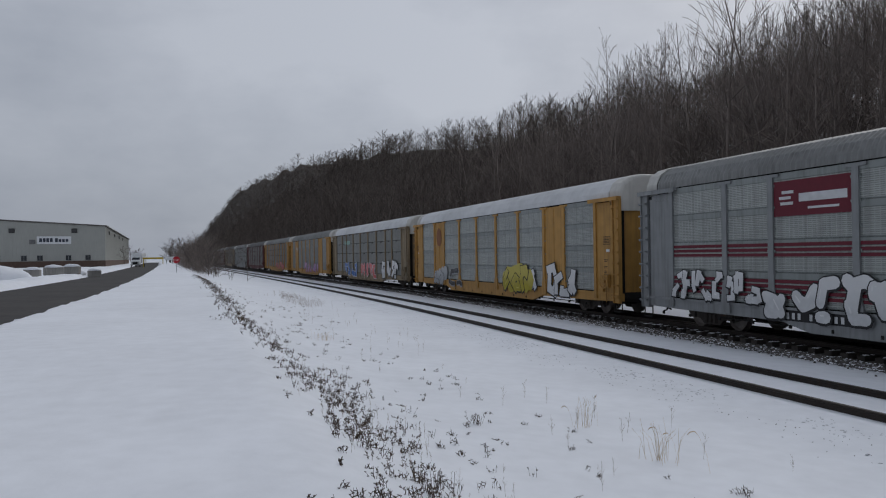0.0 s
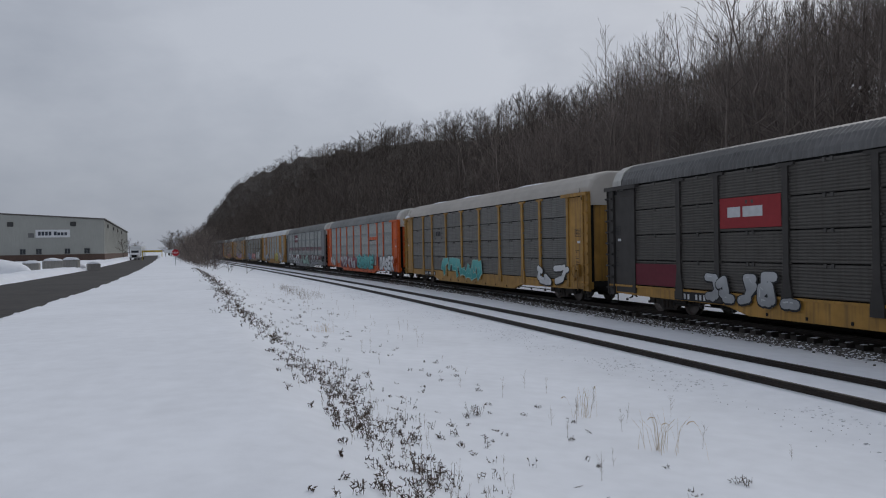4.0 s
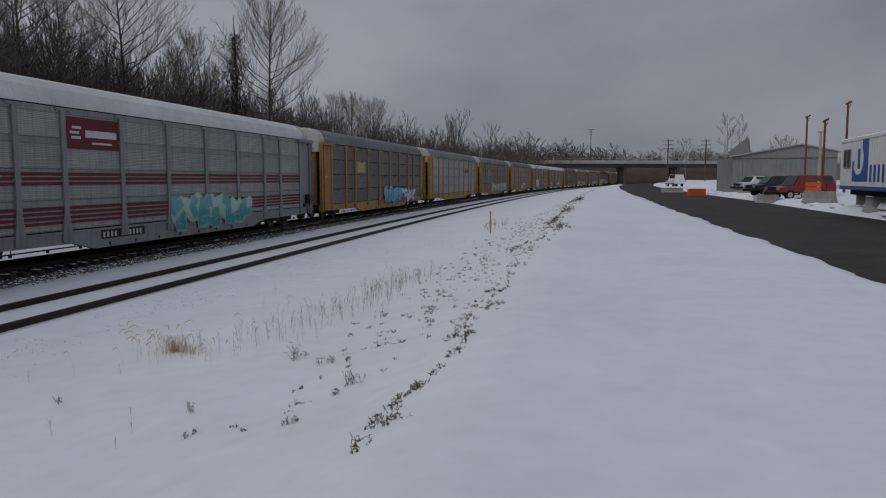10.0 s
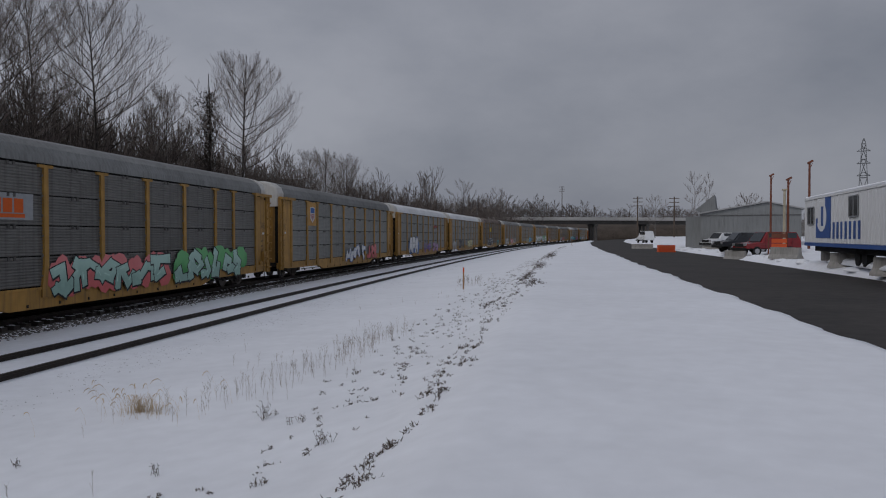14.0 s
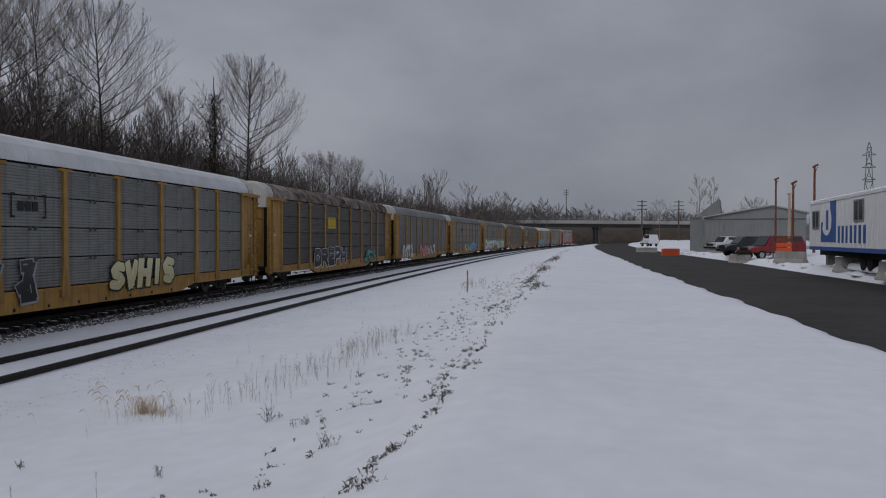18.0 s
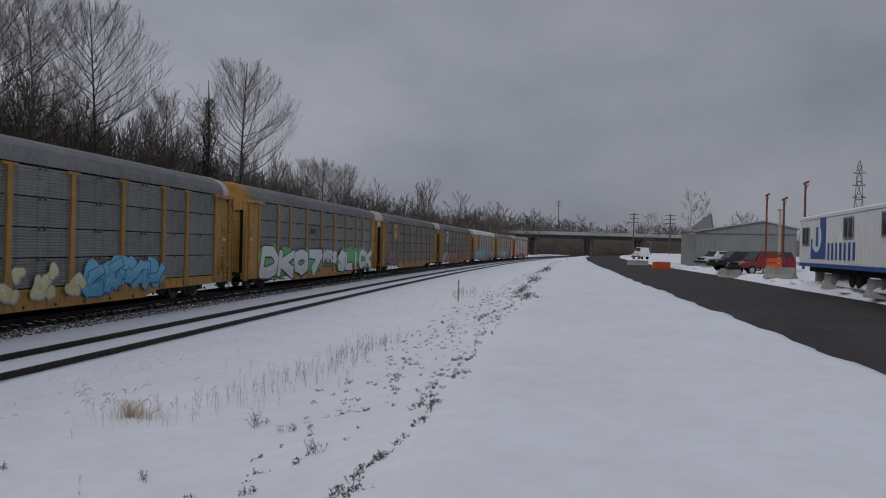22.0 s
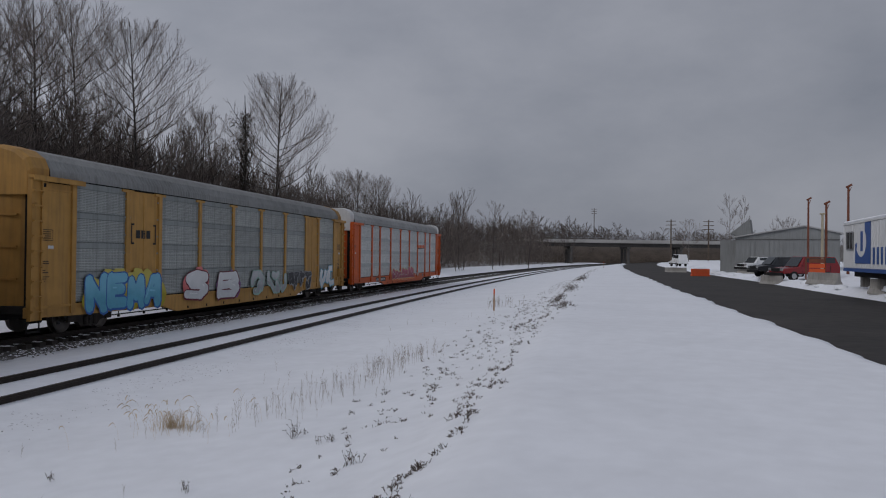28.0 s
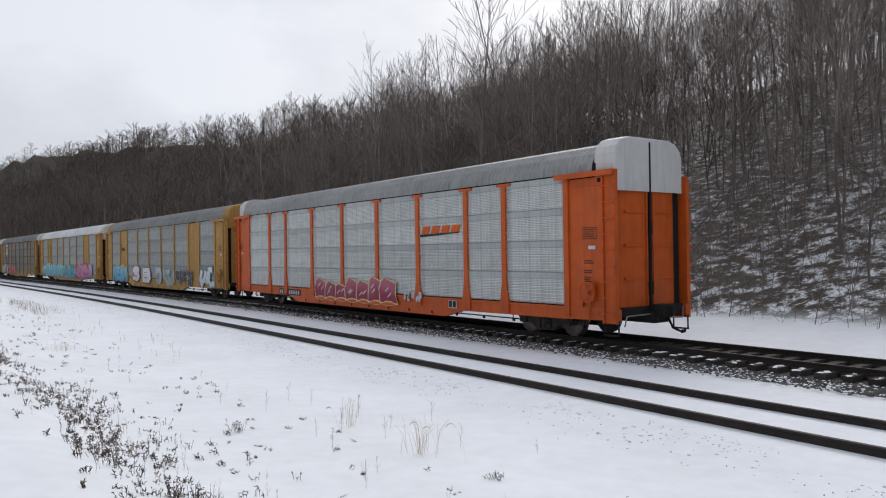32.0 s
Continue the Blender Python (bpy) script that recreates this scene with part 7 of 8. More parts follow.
# ---------- the yard: materials ----------
CLAD = mat("pale_metal_cladding", (0.40, 0.405, 0.375), 0.6, 0.1, var=0.06, scale=0.4, streak=0.12)
CLADG = mat("grey_metal_cladding", (0.24, 0.25, 0.25), 0.6, 0.1, var=0.10, scale=0.5, streak=0.25)
BRICKM = mat("brick_base", (0.125, 0.085, 0.068), 0.9, var=0.25, scale=2)
CONC = mat("concrete", (0.30, 0.29, 0.27), 0.9, var=0.18, scale=2.0, bump=0.3, streak=0.3)
CONC_D = mat("old_concrete", (0.26, 0.25, 0.235), 0.9, var=0.2, scale=0.6, streak=0.4)
GLASS = mat("dark_window_glass", (0.03, 0.035, 0.04), 0.12, var=0.1, scale=1, spec=0.6)
WHITEP = mat("white_paint", (0.74, 0.75, 0.76), 0.5, var=0.05, scale=1.5, streak=0.1)
STEEL = mat("galvanised_steel", (0.30, 0.31, 0.32), 0.5, 0.5, var=0.15, scale=3)
REDP = mat("red_car_paint", (0.22, 0.012, 0.015), 0.25, var=0.08, scale=2, spec=0.6)
DARKP = mat("dark_car_paint", (0.02, 0.023, 0.028), 0.25, var=0.1, scale=2, spec=0.6)
RUBBER = mat("rubber", (0.015, 0.015, 0.015), 0.9)
ORANGEP = mat("orange_plastic", (0.62, 0.10, 0.03), 0.5, var=0.12, scale=2)
WOODP = mat("weathered_pole", (0.11, 0.085, 0.065), 0.9, var=0.3, scale=3)
STAKE = mat("wooden_stake", (0.34, 0.20, 0.10), 0.9, var=0.2, scale=8)
ORUST = mat("rusty_orange_steel", (0.17, 0.062, 0.038), 0.8, var=0.3, scale=3)
SNOWCAP = mat("snow_cap", (0.83, 0.85, 0.89), 0.85, var=0.04, scale=2, bump=0.2)
BLUEP = mat("blue_paint", (0.03, 0.09, 0.30), 0.5, var=0.08, scale=2)
CHROME = mat("alloy", (0.45, 0.45, 0.46), 0.35, 0.8, var=0.1, scale=4)


def bpart(parent, name, material, boxes, m=None, label="", bev=0.0):
    bm = bmesh.new()
    for b in boxes:
        box(bm, *b)
    if bev:
        bevel(bm, bev)
    ob = part(name, bm, material, parent, label)
    if m is not None:
        ob.matrix_basis = m
    return ob


def place(az, r, heading, z=None):
    x, y = at_view(az, r)
    return pose(x, y, gz(x, y) if z is None else z, 0, 0, heading)


def lump(parent, name, sx, sy, sz, m, seed=1, material=None):
    """A rounded heap of snow."""
    rng = random.Random(seed)
    bm = bmesh.new()
    bmesh.ops.create_icosphere(bm, subdivisions=3, radius=1.0)
    for v in bm.verts:
        k = 1 + 0.16 * noise.noise(v.co * 1.7 + Vector((seed, 0, 0)))
        v.co = Vector((v.co.x * sx * k, v.co.y * sy * k, max(v.co.z, -0.1) * sz * k))
    ob = part(name, bm, material or SNOWCAP, parent, smooth=True)
    ob.matrix_basis = m
    return ob


def warehouse():
    """Large pale metal warehouse with a brick base, its gable towards the road."""
    z0 = 0.4
    x, y = at_view(25.3, 226)
    m = pose(x, y, z0, 0, 0, 21.5)      # local +y runs back along the side, -x across the front
    w = empty("warehouse", m, "large pale metal warehouse with low brick base", "building")
    W, Dp, H, A = 58.0, 150.0, 11.2, 12.6
    bm = bmesh.new()
    prof = [(-W, 0), (0, 0), (0, H), (-W / 2, A + 0.3), (-W, H)]
    f = [bm.verts.new((px, 0, pz)) for px, pz in prof]
    b = [bm.verts.new((px, Dp, pz)) for px, pz in prof]
    bm.faces.new(f)
    bm.faces.new(b[::-1])
    for i in range(5):
        j = (i + 1) % 5
        bm.faces.new((f[j], f[i], b[i], b[j]))
    part("wall", bm, CLAD, w)
    bm = bmesh.new()
    for i in range(58):
        box(bm, -W + i * 1.0 + 0.45, -W + i * 1.0 + 0.55, -0.05, 0.0, 1.9, H - 0.1)
    for i in range(60):
        box(bm, 0.0, 0.05, i * 2.5, i * 2.5 + 0.12, 1.9, H - 0.1)
    part("wall_ribs", bm, CLAD, w)["kind"] = "stuff"
    bpart(w, "brick_base", BRICKM, [(-W - 0.05, 0.08, -0.10, Dp, -0.6, 1.8)])
    bm = bmesh.new()
    for sg in (1, -1):
        for px0, pz0, px1, pz1 in ((0.4, H + 0.0, -W / 2, A + 0.35),):
            a = [(px0, -0.4, pz0), (px1, -0.4, pz1), (px1, Dp, pz1), (px0, Dp, pz0)]
            if sg < 0:
                a = [(-W - q[0], q[1], q[2]) for q in a][::-1]
            lo = [bm.verts.new((q[0], q[1], q[2] + 0.02)) for q in a]
            hi = [bm.verts.new((q[0], q[1], q[2] + 0.30)) for q in a]
            bm.faces.new(lo)
            bm.faces.new(hi[::-1])
            for i in range(4):
                bm.faces.new((lo[i], hi[i], hi[(i + 1) % 4], lo[(i + 1) % 4]))
    bmesh.ops.recalc_face_normals(bm, faces=bm.faces[:])
    part("roof", bm, mat("roof_dark_trim", (0.13, 0.12, 0.11), 0.7, var=0.1), w)
    bpart(w, "sign_board", WHITEP, [(-16.7, -8.4, -0.25, -0.05, 6.4, 8.5)], label="white sign board with dark marks")
    for q in [(-16.1 + i * 0.85 + (0.4 if i > 3 else 0), -15.45 + i * 0.85 + (0.4 if i > 3 else 0), -0.30, -0.25, 6.95, 8.0 - (0.25 if i > 4 else 0)) for i in range(8)]:
        bpart(w, "sign_mark", mat("sign_dark", (0.05, 0.06, 0.08), 0.6), [q])
    for px in (-4.3, -9.1, -16.0, -19.8, -26.0, -32.0, -38.0):
        win = bpart(w, "window", GLASS, [(px - 0.65, px + 0.65, -0.12, -0.04, 2.0, 3.3)])
        bpart(win, "window_frame", CLADG, [(px - 0.75, px + 0.75, -0.16, -0.12, 3.3, 3.4), (px - 0.75, px + 0.75, -0.16, -0.12, 1.9, 2.0), (px - 0.04, px + 0.04, -0.16, -0.12, 2.0, 3.3)])
    for px in (-7.6, -22.6):
        bpart(w, "wall_vent", mat("vent_dark", (0.06, 0.06, 0.06), 0.8), [(px - 0.7, px + 0.7, -0.35, -0.04, 9.4, 10.6)], bev=0.1)
    bpart(w, "wall_louvre", mat("louvre_grey", (0.16, 0.16, 0.16), 0.8), [(-18.5, -17.1, -0.12, -0.04, 6.4, 7.6)])
    for i in range(4):
        bpart(w, "side_vent", MATS["vent_dark"], [(0.04, 0.25, 14 + i * 26, 16.5 + i * 26, 9.3, 10.3)])


def box_truck(az, r, heading):
    t = empty("box_truck", place(az, r, heading, 0.45), "white box truck parked beside the warehouse", "truck")
    bpart(t, "cargo_box", WHITEP, [(-1.25, 1.25, -0.2, 5.6, 1.0, 3.5)], bev=0.05)
    bm = bmesh.new()
    pts = [(-2.2, 0.55), (-2.25, 1.45), (-1.5, 1.65), (-1.0, 2.55), (-0.25, 2.6), (-0.25, 0.55)]
    f, b = [bm.verts.new((-1.05, y, z)) for y, z in pts], [bm.verts.new((1.05, y, z)) for y, z in pts]
    bm.faces.new(f)
    bm.faces.new(b[::-1])
    for i in range(6):
        j = (i + 1) % 6
        bm.faces.new((f[j], f[i], b[i], b[j]))
    part("cab", bm, WHITEP, t)
    bpart(t, "windscreen", GLASS, [(-0.9, 0.9, -1.40, -1.02, 1.75, 2.4)])
    bpart(t, "grille", RUBBER, [(-0.6, 0.6, -2.32, -2.22, 0.75, 1.3)])
    bpart(t, "bumper", STEEL, [(-1.1, 1.1, -2.45, -2.25, 0.45, 0.7)])
    for sx in (-0.8, 0.8):
        bpart(t, "headlight", CHROME, [(sx - 0.15, sx + 0.15, -2.30, -2.22, 0.95, 1.2)])
        for y in (-1.5, 3.8):
            bm = bmesh.new()
            cyl(bm, (sx * 1.1, y, 0.45), (sx * 1.35, y, 0.45), 0.45, n=14)
            part("wheel", bm, RUBBER, t)


def stop_sign(az, r):
    x, y = at_view(az, r)
    g = gz(x, y)
    t = empty("stop_sign", pose(x, y, g - 0.1, 0, 0, az), "red octagonal stop sign on a steel post", "road sign")
    bpart(t, "post", STEEL, [(-0.03, 0.03, 0.0, 0.05, 0, 1.75)])
    bm = bmesh.new()
    R = 0.41
    for rad, y0, mt in ((R, -0.03, None),):
        a = [bm.verts.new((rad * math.cos(math.pi / 8 + i * math.pi / 4), y0, 1.55 + rad * math.sin(math.pi / 8 + i * math.pi / 4))) for i in range(8)]
        b = [bm.verts.new((v.co.x, y0 + 0.02, v.co.z)) for v in a]
        bm.faces.new(a)
        bm.faces.new(b[::-1])
        for i in range(8):
            bm.faces.new((a[(i + 1) % 8], a[i], b[i], b[(i + 1) % 8]))
    plate_ = part("sign_plate", bm, paint("sign_red", (0.42, 0.02, 0.03)), t)
    me = text_mesh("STOP", 0.27, WHITEP, "sign_lettering")
    ob = link("sign_lettering", me, plate_)
    ob.matrix_basis = pose(-0.33, -0.035, 1.45, 90, 0, 0)


def concrete_blocks():
    rng = random.Random(8)
    for i, (az, r, wd) in enumerate(((29.8, 88, 1.6), (28.5, 90, 1.9), (27.4, 92, 1.7), (26.0, 96, 1.4), (31.4, 84, 1.5))):
        x, y = at_view(az, r)
        t = empty("concrete_block", pose(x, y, gz(x, y) - 0.05, 0, 0, az + rng.uniform(-25, 25)), "snow-capped concrete block at the road's edge", "concrete block", "concrete blocks")
        bpart(t, "block", CONC, [(-wd / 2, wd / 2, -0.4, 0.4, 0, 0.85)], bev=0.06)
        lump(t, "snow_cap", wd / 2 * 1.02, 0.45, 0.28, pose(0, 0, 0.87), i)
    for az, r, sx, sz in ((32.0, 80, 3.2, 1.6), (27.4, 94, 1.6, 0.6), (30.6, 92, 1.4, 1.1)):
        x, y = at_view(az, r)
        ob = lump(None, "snow_pile", sx, sx * 0.7, sz, pose(x, y, gz(x, y) - 0.1), int(r))
        tagged(ob, "ploughed heap of snow beside the road", "snow pile", "snow piles")


def road_gate():
    x, y = at_view(22.1, 190)
    t = empty("barrier_gate", pose(x, y, gz(x, y), 0, 0, 22), "yellow barrier gate across the road's end", "gate")
    bpart(t, "gate_arm", mat("gate_yellow", (0.55, 0.40, 0.04), 0.6), [(-2.6, 2.0, -0.06, 0.06, 2.0, 2.4)])
    for px in (-2.4, 1.9):
        bpart(t, "gate_post", MATS["gate_yellow"], [(px - 0.08, px + 0.08, -0.08, 0.08, 0, 2.3)])
    bpart(t, "sign_panel", WHITEP, [(2.4, 4.6, -0.05, 0.05, 1.7, 2.5)])
    bpart(t, "panel_leg", STEEL, [(2.6, 2.7, 0.06, 0.14, 0, 2.4), (4.3, 4.4, 0.06, 0.14, 0, 2.4)])


def jersey(az, r, heading, L=3.0, hgt=0.82):
    x, y = at_view(az, r)
    t = empty("jersey_barrier", pose(x, y, gz(x, y) - 0.06, 0, 0, heading), "grey concrete barrier standing in ploughed snow", "barrier", "concrete road barriers")
    bm = bmesh.new()
    prof = [(-0.30, 0), (0.30, 0), (0.29, 0.10), (0.14, 0.34), (0.09, hgt), (-0.09, hgt), (-0.14, 0.34), (-0.29, 0.10)]
    f, b = [bm.verts.new((px, -L / 2, pz)) for px, pz in prof], [bm.verts.new((px, L / 2, pz)) for px, pz in prof]
    bm.faces.new(f)
    bm.faces.new(b[::-1])
    for i in range(8):
        j = (i + 1) % 8
        bm.faces.new((f[j], f[i], b[i], b[j]))
    part("barrier_body", bm, CONC, t)
    return t


def water_barrier(az, r, heading, L=1.9):
    x, y = at_view(az, r)
    t = empty("water_barrier", pose(x, y, gz(x, y) - 0.04, 0, 0, heading), "bright orange plastic barrier with snow on top", "barrier", "orange plastic barriers")
    bm = bmesh.new()
    box(bm, -0.24, 0.24, -L / 2, L / 2, 0, 0.30)
    box(bm, -0.15, 0.15, -L / 2 + 0.02, L / 2 - 0.02, 0.30, 0.95)
    bevel(bm, 0.04)
    part("barrier_shell", bm, ORANGEP, t)
    lump(t, "snow_cap", 0.16, L / 2 * 0.9, 0.12, pose(0, 0, 0.95), int(r))


def vehicle(name, az, r, heading, paintm, label, cat, bed=False, Lh=2.85, top=1.9):
    """A pickup or SUV: body, cabin glass, wheels, lights; local -y is its front."""
    x, y = at_view(az, r)
    t = empty(name, pose(x, y, gz(x, y) - 0.05, 0, 0, heading), label, cat)
    Wd = 0.95
    if bed:
        side = [(-Lh, 0.55), (-Lh, 0.95), (-Lh + 0.15, 1.12), (-1.15, 1.22), (-0.55, top), (0.95, top), (1.1, 1.28), (Lh, 1.25), (Lh, 0.55)]
    else:
        side = [(-Lh + 0.35, 0.55), (-Lh + 0.35, 0.95), (-1.3, 1.12), (-0.7, top - 0.1), (2.1, top - 0.12), (2.4, 1.2), (2.45, 0.55)]
    bm = bmesh.new()
    rows = []
    for sx in (-1, 1):
        rows.append([bm.verts.new((sx * (Wd if z < 1.3 else Wd - 0.16), yy, z)) for yy, z in side])
    bm.faces.new(rows[0])
    bm.faces.new(rows[1][::-1])
    n = len(side)
    for i in range(n):
        j = (i + 1) % n
        bm.faces.new((rows[0][j], rows[0][i], rows[1][i], rows[1][j]))
    bmesh.ops.recalc_face_normals(bm, faces=bm.faces[:])
    bevel(bm, 0.05)
    part("body", bm, paintm, t)
    # glass
    y0, y1 = (-0.75, 0.85) if bed else (-0.85, 2.0)
    for sx in (-1, 1):
        bpart(t, "side_window", GLASS, [(sx * (Wd - 0.10) - 0.03, sx * (Wd - 0.10) + 0.03, y0 + 0.25, y1, 1.32, top - 0.18)])
    bm = bmesh.new()
    q = [(-0.75, -1.17, 1.24), (0.75, -1.17, 1.24), (0.66, -0.62, top - 0.06), (-0.66, -0.62, top - 0.06)] if bed else [(-0.75, -1.33, 1.14), (0.75, -1.33, 1.14), (0.66, -0.74, top - 0.16), (-0.66, -0.74, top - 0.16)]
    lo = [bm.verts.new(p) for p in q]
    hi = [bm.verts.new((p[0], p[1] - 0.04, p[2] + 0.02)) for p in q]
    bm.faces.new(hi)
    for i in range(4):
        bm.faces.new((lo[i], lo[(i + 1) % 4], hi[(i + 1) % 4], hi[i]))
    part("windscreen", bm, GLASS, t)
    f = -Lh if bed else -Lh + 0.35
    bpart(t, "grille", RUBBER, [(-0.55, 0.55, f - 0.04, f + 0.02, 0.72, 1.0)])
    bpart(t, "bumper", CHROME if bed else RUBBER, [(-0.95, 0.95, f - 0.14, f, 0.42, 0.66)], bev=0.03)
    bpart(t, "door_line", RUBBER, [(-Wd - 0.004, Wd + 0.004, yy, yy + 0.015, 0.6, 1.25) for yy in ((-0.95, 0.1, 1.05) if bed else (-1.0, 0.3, 1.5))])
    bpart(t, "lower_trim", RUBBER, [(-Wd - 0.006, Wd + 0.006, f + 0.2, (Lh if bed else 2.45) - 0.1, 0.52, 0.60)])
    for sx in (-0.74, 0.74):
        bpart(t, "headlight", CHROME, [(sx - 0.16, sx + 0.16, f - 0.05, f + 0.02, 0.80, 1.0)])
        for yy in (f + 0.95, (Lh if bed else 2.45) - 1.15):
            bm = bmesh.new()
            cyl(bm, (sx * 1.30, yy, 0.38), (sx * 0.95, yy, 0.38), 0.38, n=18)
            wh = part("wheel", bm, RUBBER, t)
            bm = bmesh.new()
            cyl(bm, (sx * 1.32, yy, 0.38), (sx * 1.28, yy, 0.38), 0.22, n=12)
            part("rim", bm, CHROME, wh)
    if bed:
        bpart(t, "ladder_rack", STEEL, [(-0.8, 0.8, 0.9, 0.96, 1.9, 2.05), (-0.8, 0.8, 2.6, 2.66, 1.3, 2.05), (-0.8, -0.74, -0.4, 2.66, 2.0, 2.06), (0.74, 0.8, -0.4, 2.66, 2.0, 2.06)])
        bpart(t, "pipes", WHITEP, [(-0.5, -0.35, -1.2, 3.0, 2.08, 2.2), (0.1, 0.25, -1.0, 3.1, 2.08, 2.2)])
    return t


def office_trailer():
    """Long white site-office trailer with a blue skirt and a blue emblem."""
    x, y = at_view(-177.4, 49.0)
    s0, u0 = su(x, y)
    hd = math.degrees(float(head(s0)))
    g = gz(x, y)
    t = empty("office_trailer", pose(x, y, 1.0, 0, 0, 14.5), "long white office trailer with blue skirt and emblem", "trailer")
    # local: +y towards the camera along the road, +x away from the tracks is negative; the long side faces +x (the road)
    L, W, z0, z1 = 18.3, 3.0, 0.85, 3.48
    bpart(t, "trailer_body", WHITEP, [(-W, 0, 0, L, z0 + 0.18, z1)], bev=0.03)
    bpart(t, "skirt", BLUEP, [(-W - 0.01, 0.012, -0.01, L + 0.01, z0, z0 + 0.18)])
    bpart(t, "roof_edge", WHITEP, [(-W - 0.04, 0.04, -0.04, L + 0.04, z1 - 0.02, z1 + 0.07)])
    bpart(t, "roof_snow", SNOWCAP, [(-W, 0, 0, L, z1 + 0.07, z1 + 0.2)], bev=0.05)
    for i in range(37):
        bpart(t, "siding_rib", WHITEP, [(0.0, 0.014, i * 0.5 + 0.02, i * 0.5 + 0.05, z0 + 0.19, z1 - 0.03)])
    for yy, zz in ((0.9, 2.1), (9.2, 2.35), (14.6, 2.35)):
        w = bpart(t, "window", GLASS, [(-0.02, 0.03, yy, yy + 1.4, zz, zz + 0.9)])
        bpart(w, "window_frame", STEEL, [(0.03, 0.06, yy - 0.06, yy + 1.46, zz - 0.06, zz), (0.03, 0.06, yy - 0.06, yy + 1.46, zz + 0.9, zz + 0.96), (0.03, 0.06, yy - 0.06, yy, zz, zz + 0.9), (0.03, 0.06, yy + 1.4, yy + 1.46, zz, zz + 0.9), (0.03, 0.06, yy + 0.67, yy + 0.72, zz, zz + 0.9)])
    # emblem: blue square with a pale disc, and a name as plain bars
    bpart(t, "emblem", BLUEP, [(0.014, 0.022, 4.7, 5.85, 1.30, 3.45), (0.014, 0.022, 2.75, 4.7, 1.30, 2.35)], label="blue emblem panel")
    bm = bmesh.new()
    vs = [bm.verts.new((0.027, 4.0 + 1.05 * math.cos(i * math.pi / 10), 2.45 + 0.80 * math.sin(i * math.pi / 10))) for i in range(20)]
    bm.faces.new(vs)
    part("emblem_disc", bm, WHITEP, t)
    bpart(t, "emblem_stem", BLUEP, [(0.029, 0.032, 3.9, 4.4, 1.95, 3.0)])
    bpart(t, "emblem_hook", BLUEP, [(0.029, 0.032, 2.95, 3.2, 2.1, 2.4)])
    for i in range(7):
        yy = 6.25 + i * 0.72
        bpart(t, "name_bar", BLUEP, [(0.014, 0.020, yy, yy + 0.36, 1.28, 2.12)])
    for yy in (8.6, 9.7):
        bm = bmesh.new()
        cyl(bm, (-0.5, yy, 0.4), (-0.8, yy, 0.4), 0.42, n=16)
        part("wheel", bm, RUBBER, t)
    bpart(t, "undercarriage", DARK, [(-W + 0.3, -0.5, 0.3, L - 0.3, 0.55, 0.95)])
    for yy in (1.2, 4.8, 12.5, 16.5):
        bpart(t, "support_pier", CONC_D, [(-1.0, -0.6, yy, yy + 0.4, 0, 0.6)])
    q = t.matrix_world @ Vector((-1.5, L / 2, 0))
    tagged(lump(None, "snow_pile", 1.0, L / 2 + 1.0, 0.42, pose(q.x, q.y, 0.95, 0, 0, 14.5), 60), "drifted snow lying under the office trailer", "snow pile", "snow piles")
    bpart(t, "tow_hitch", DARK, [(-1.8, -1.2, -1.6, 0, 0.55, 0.75)])


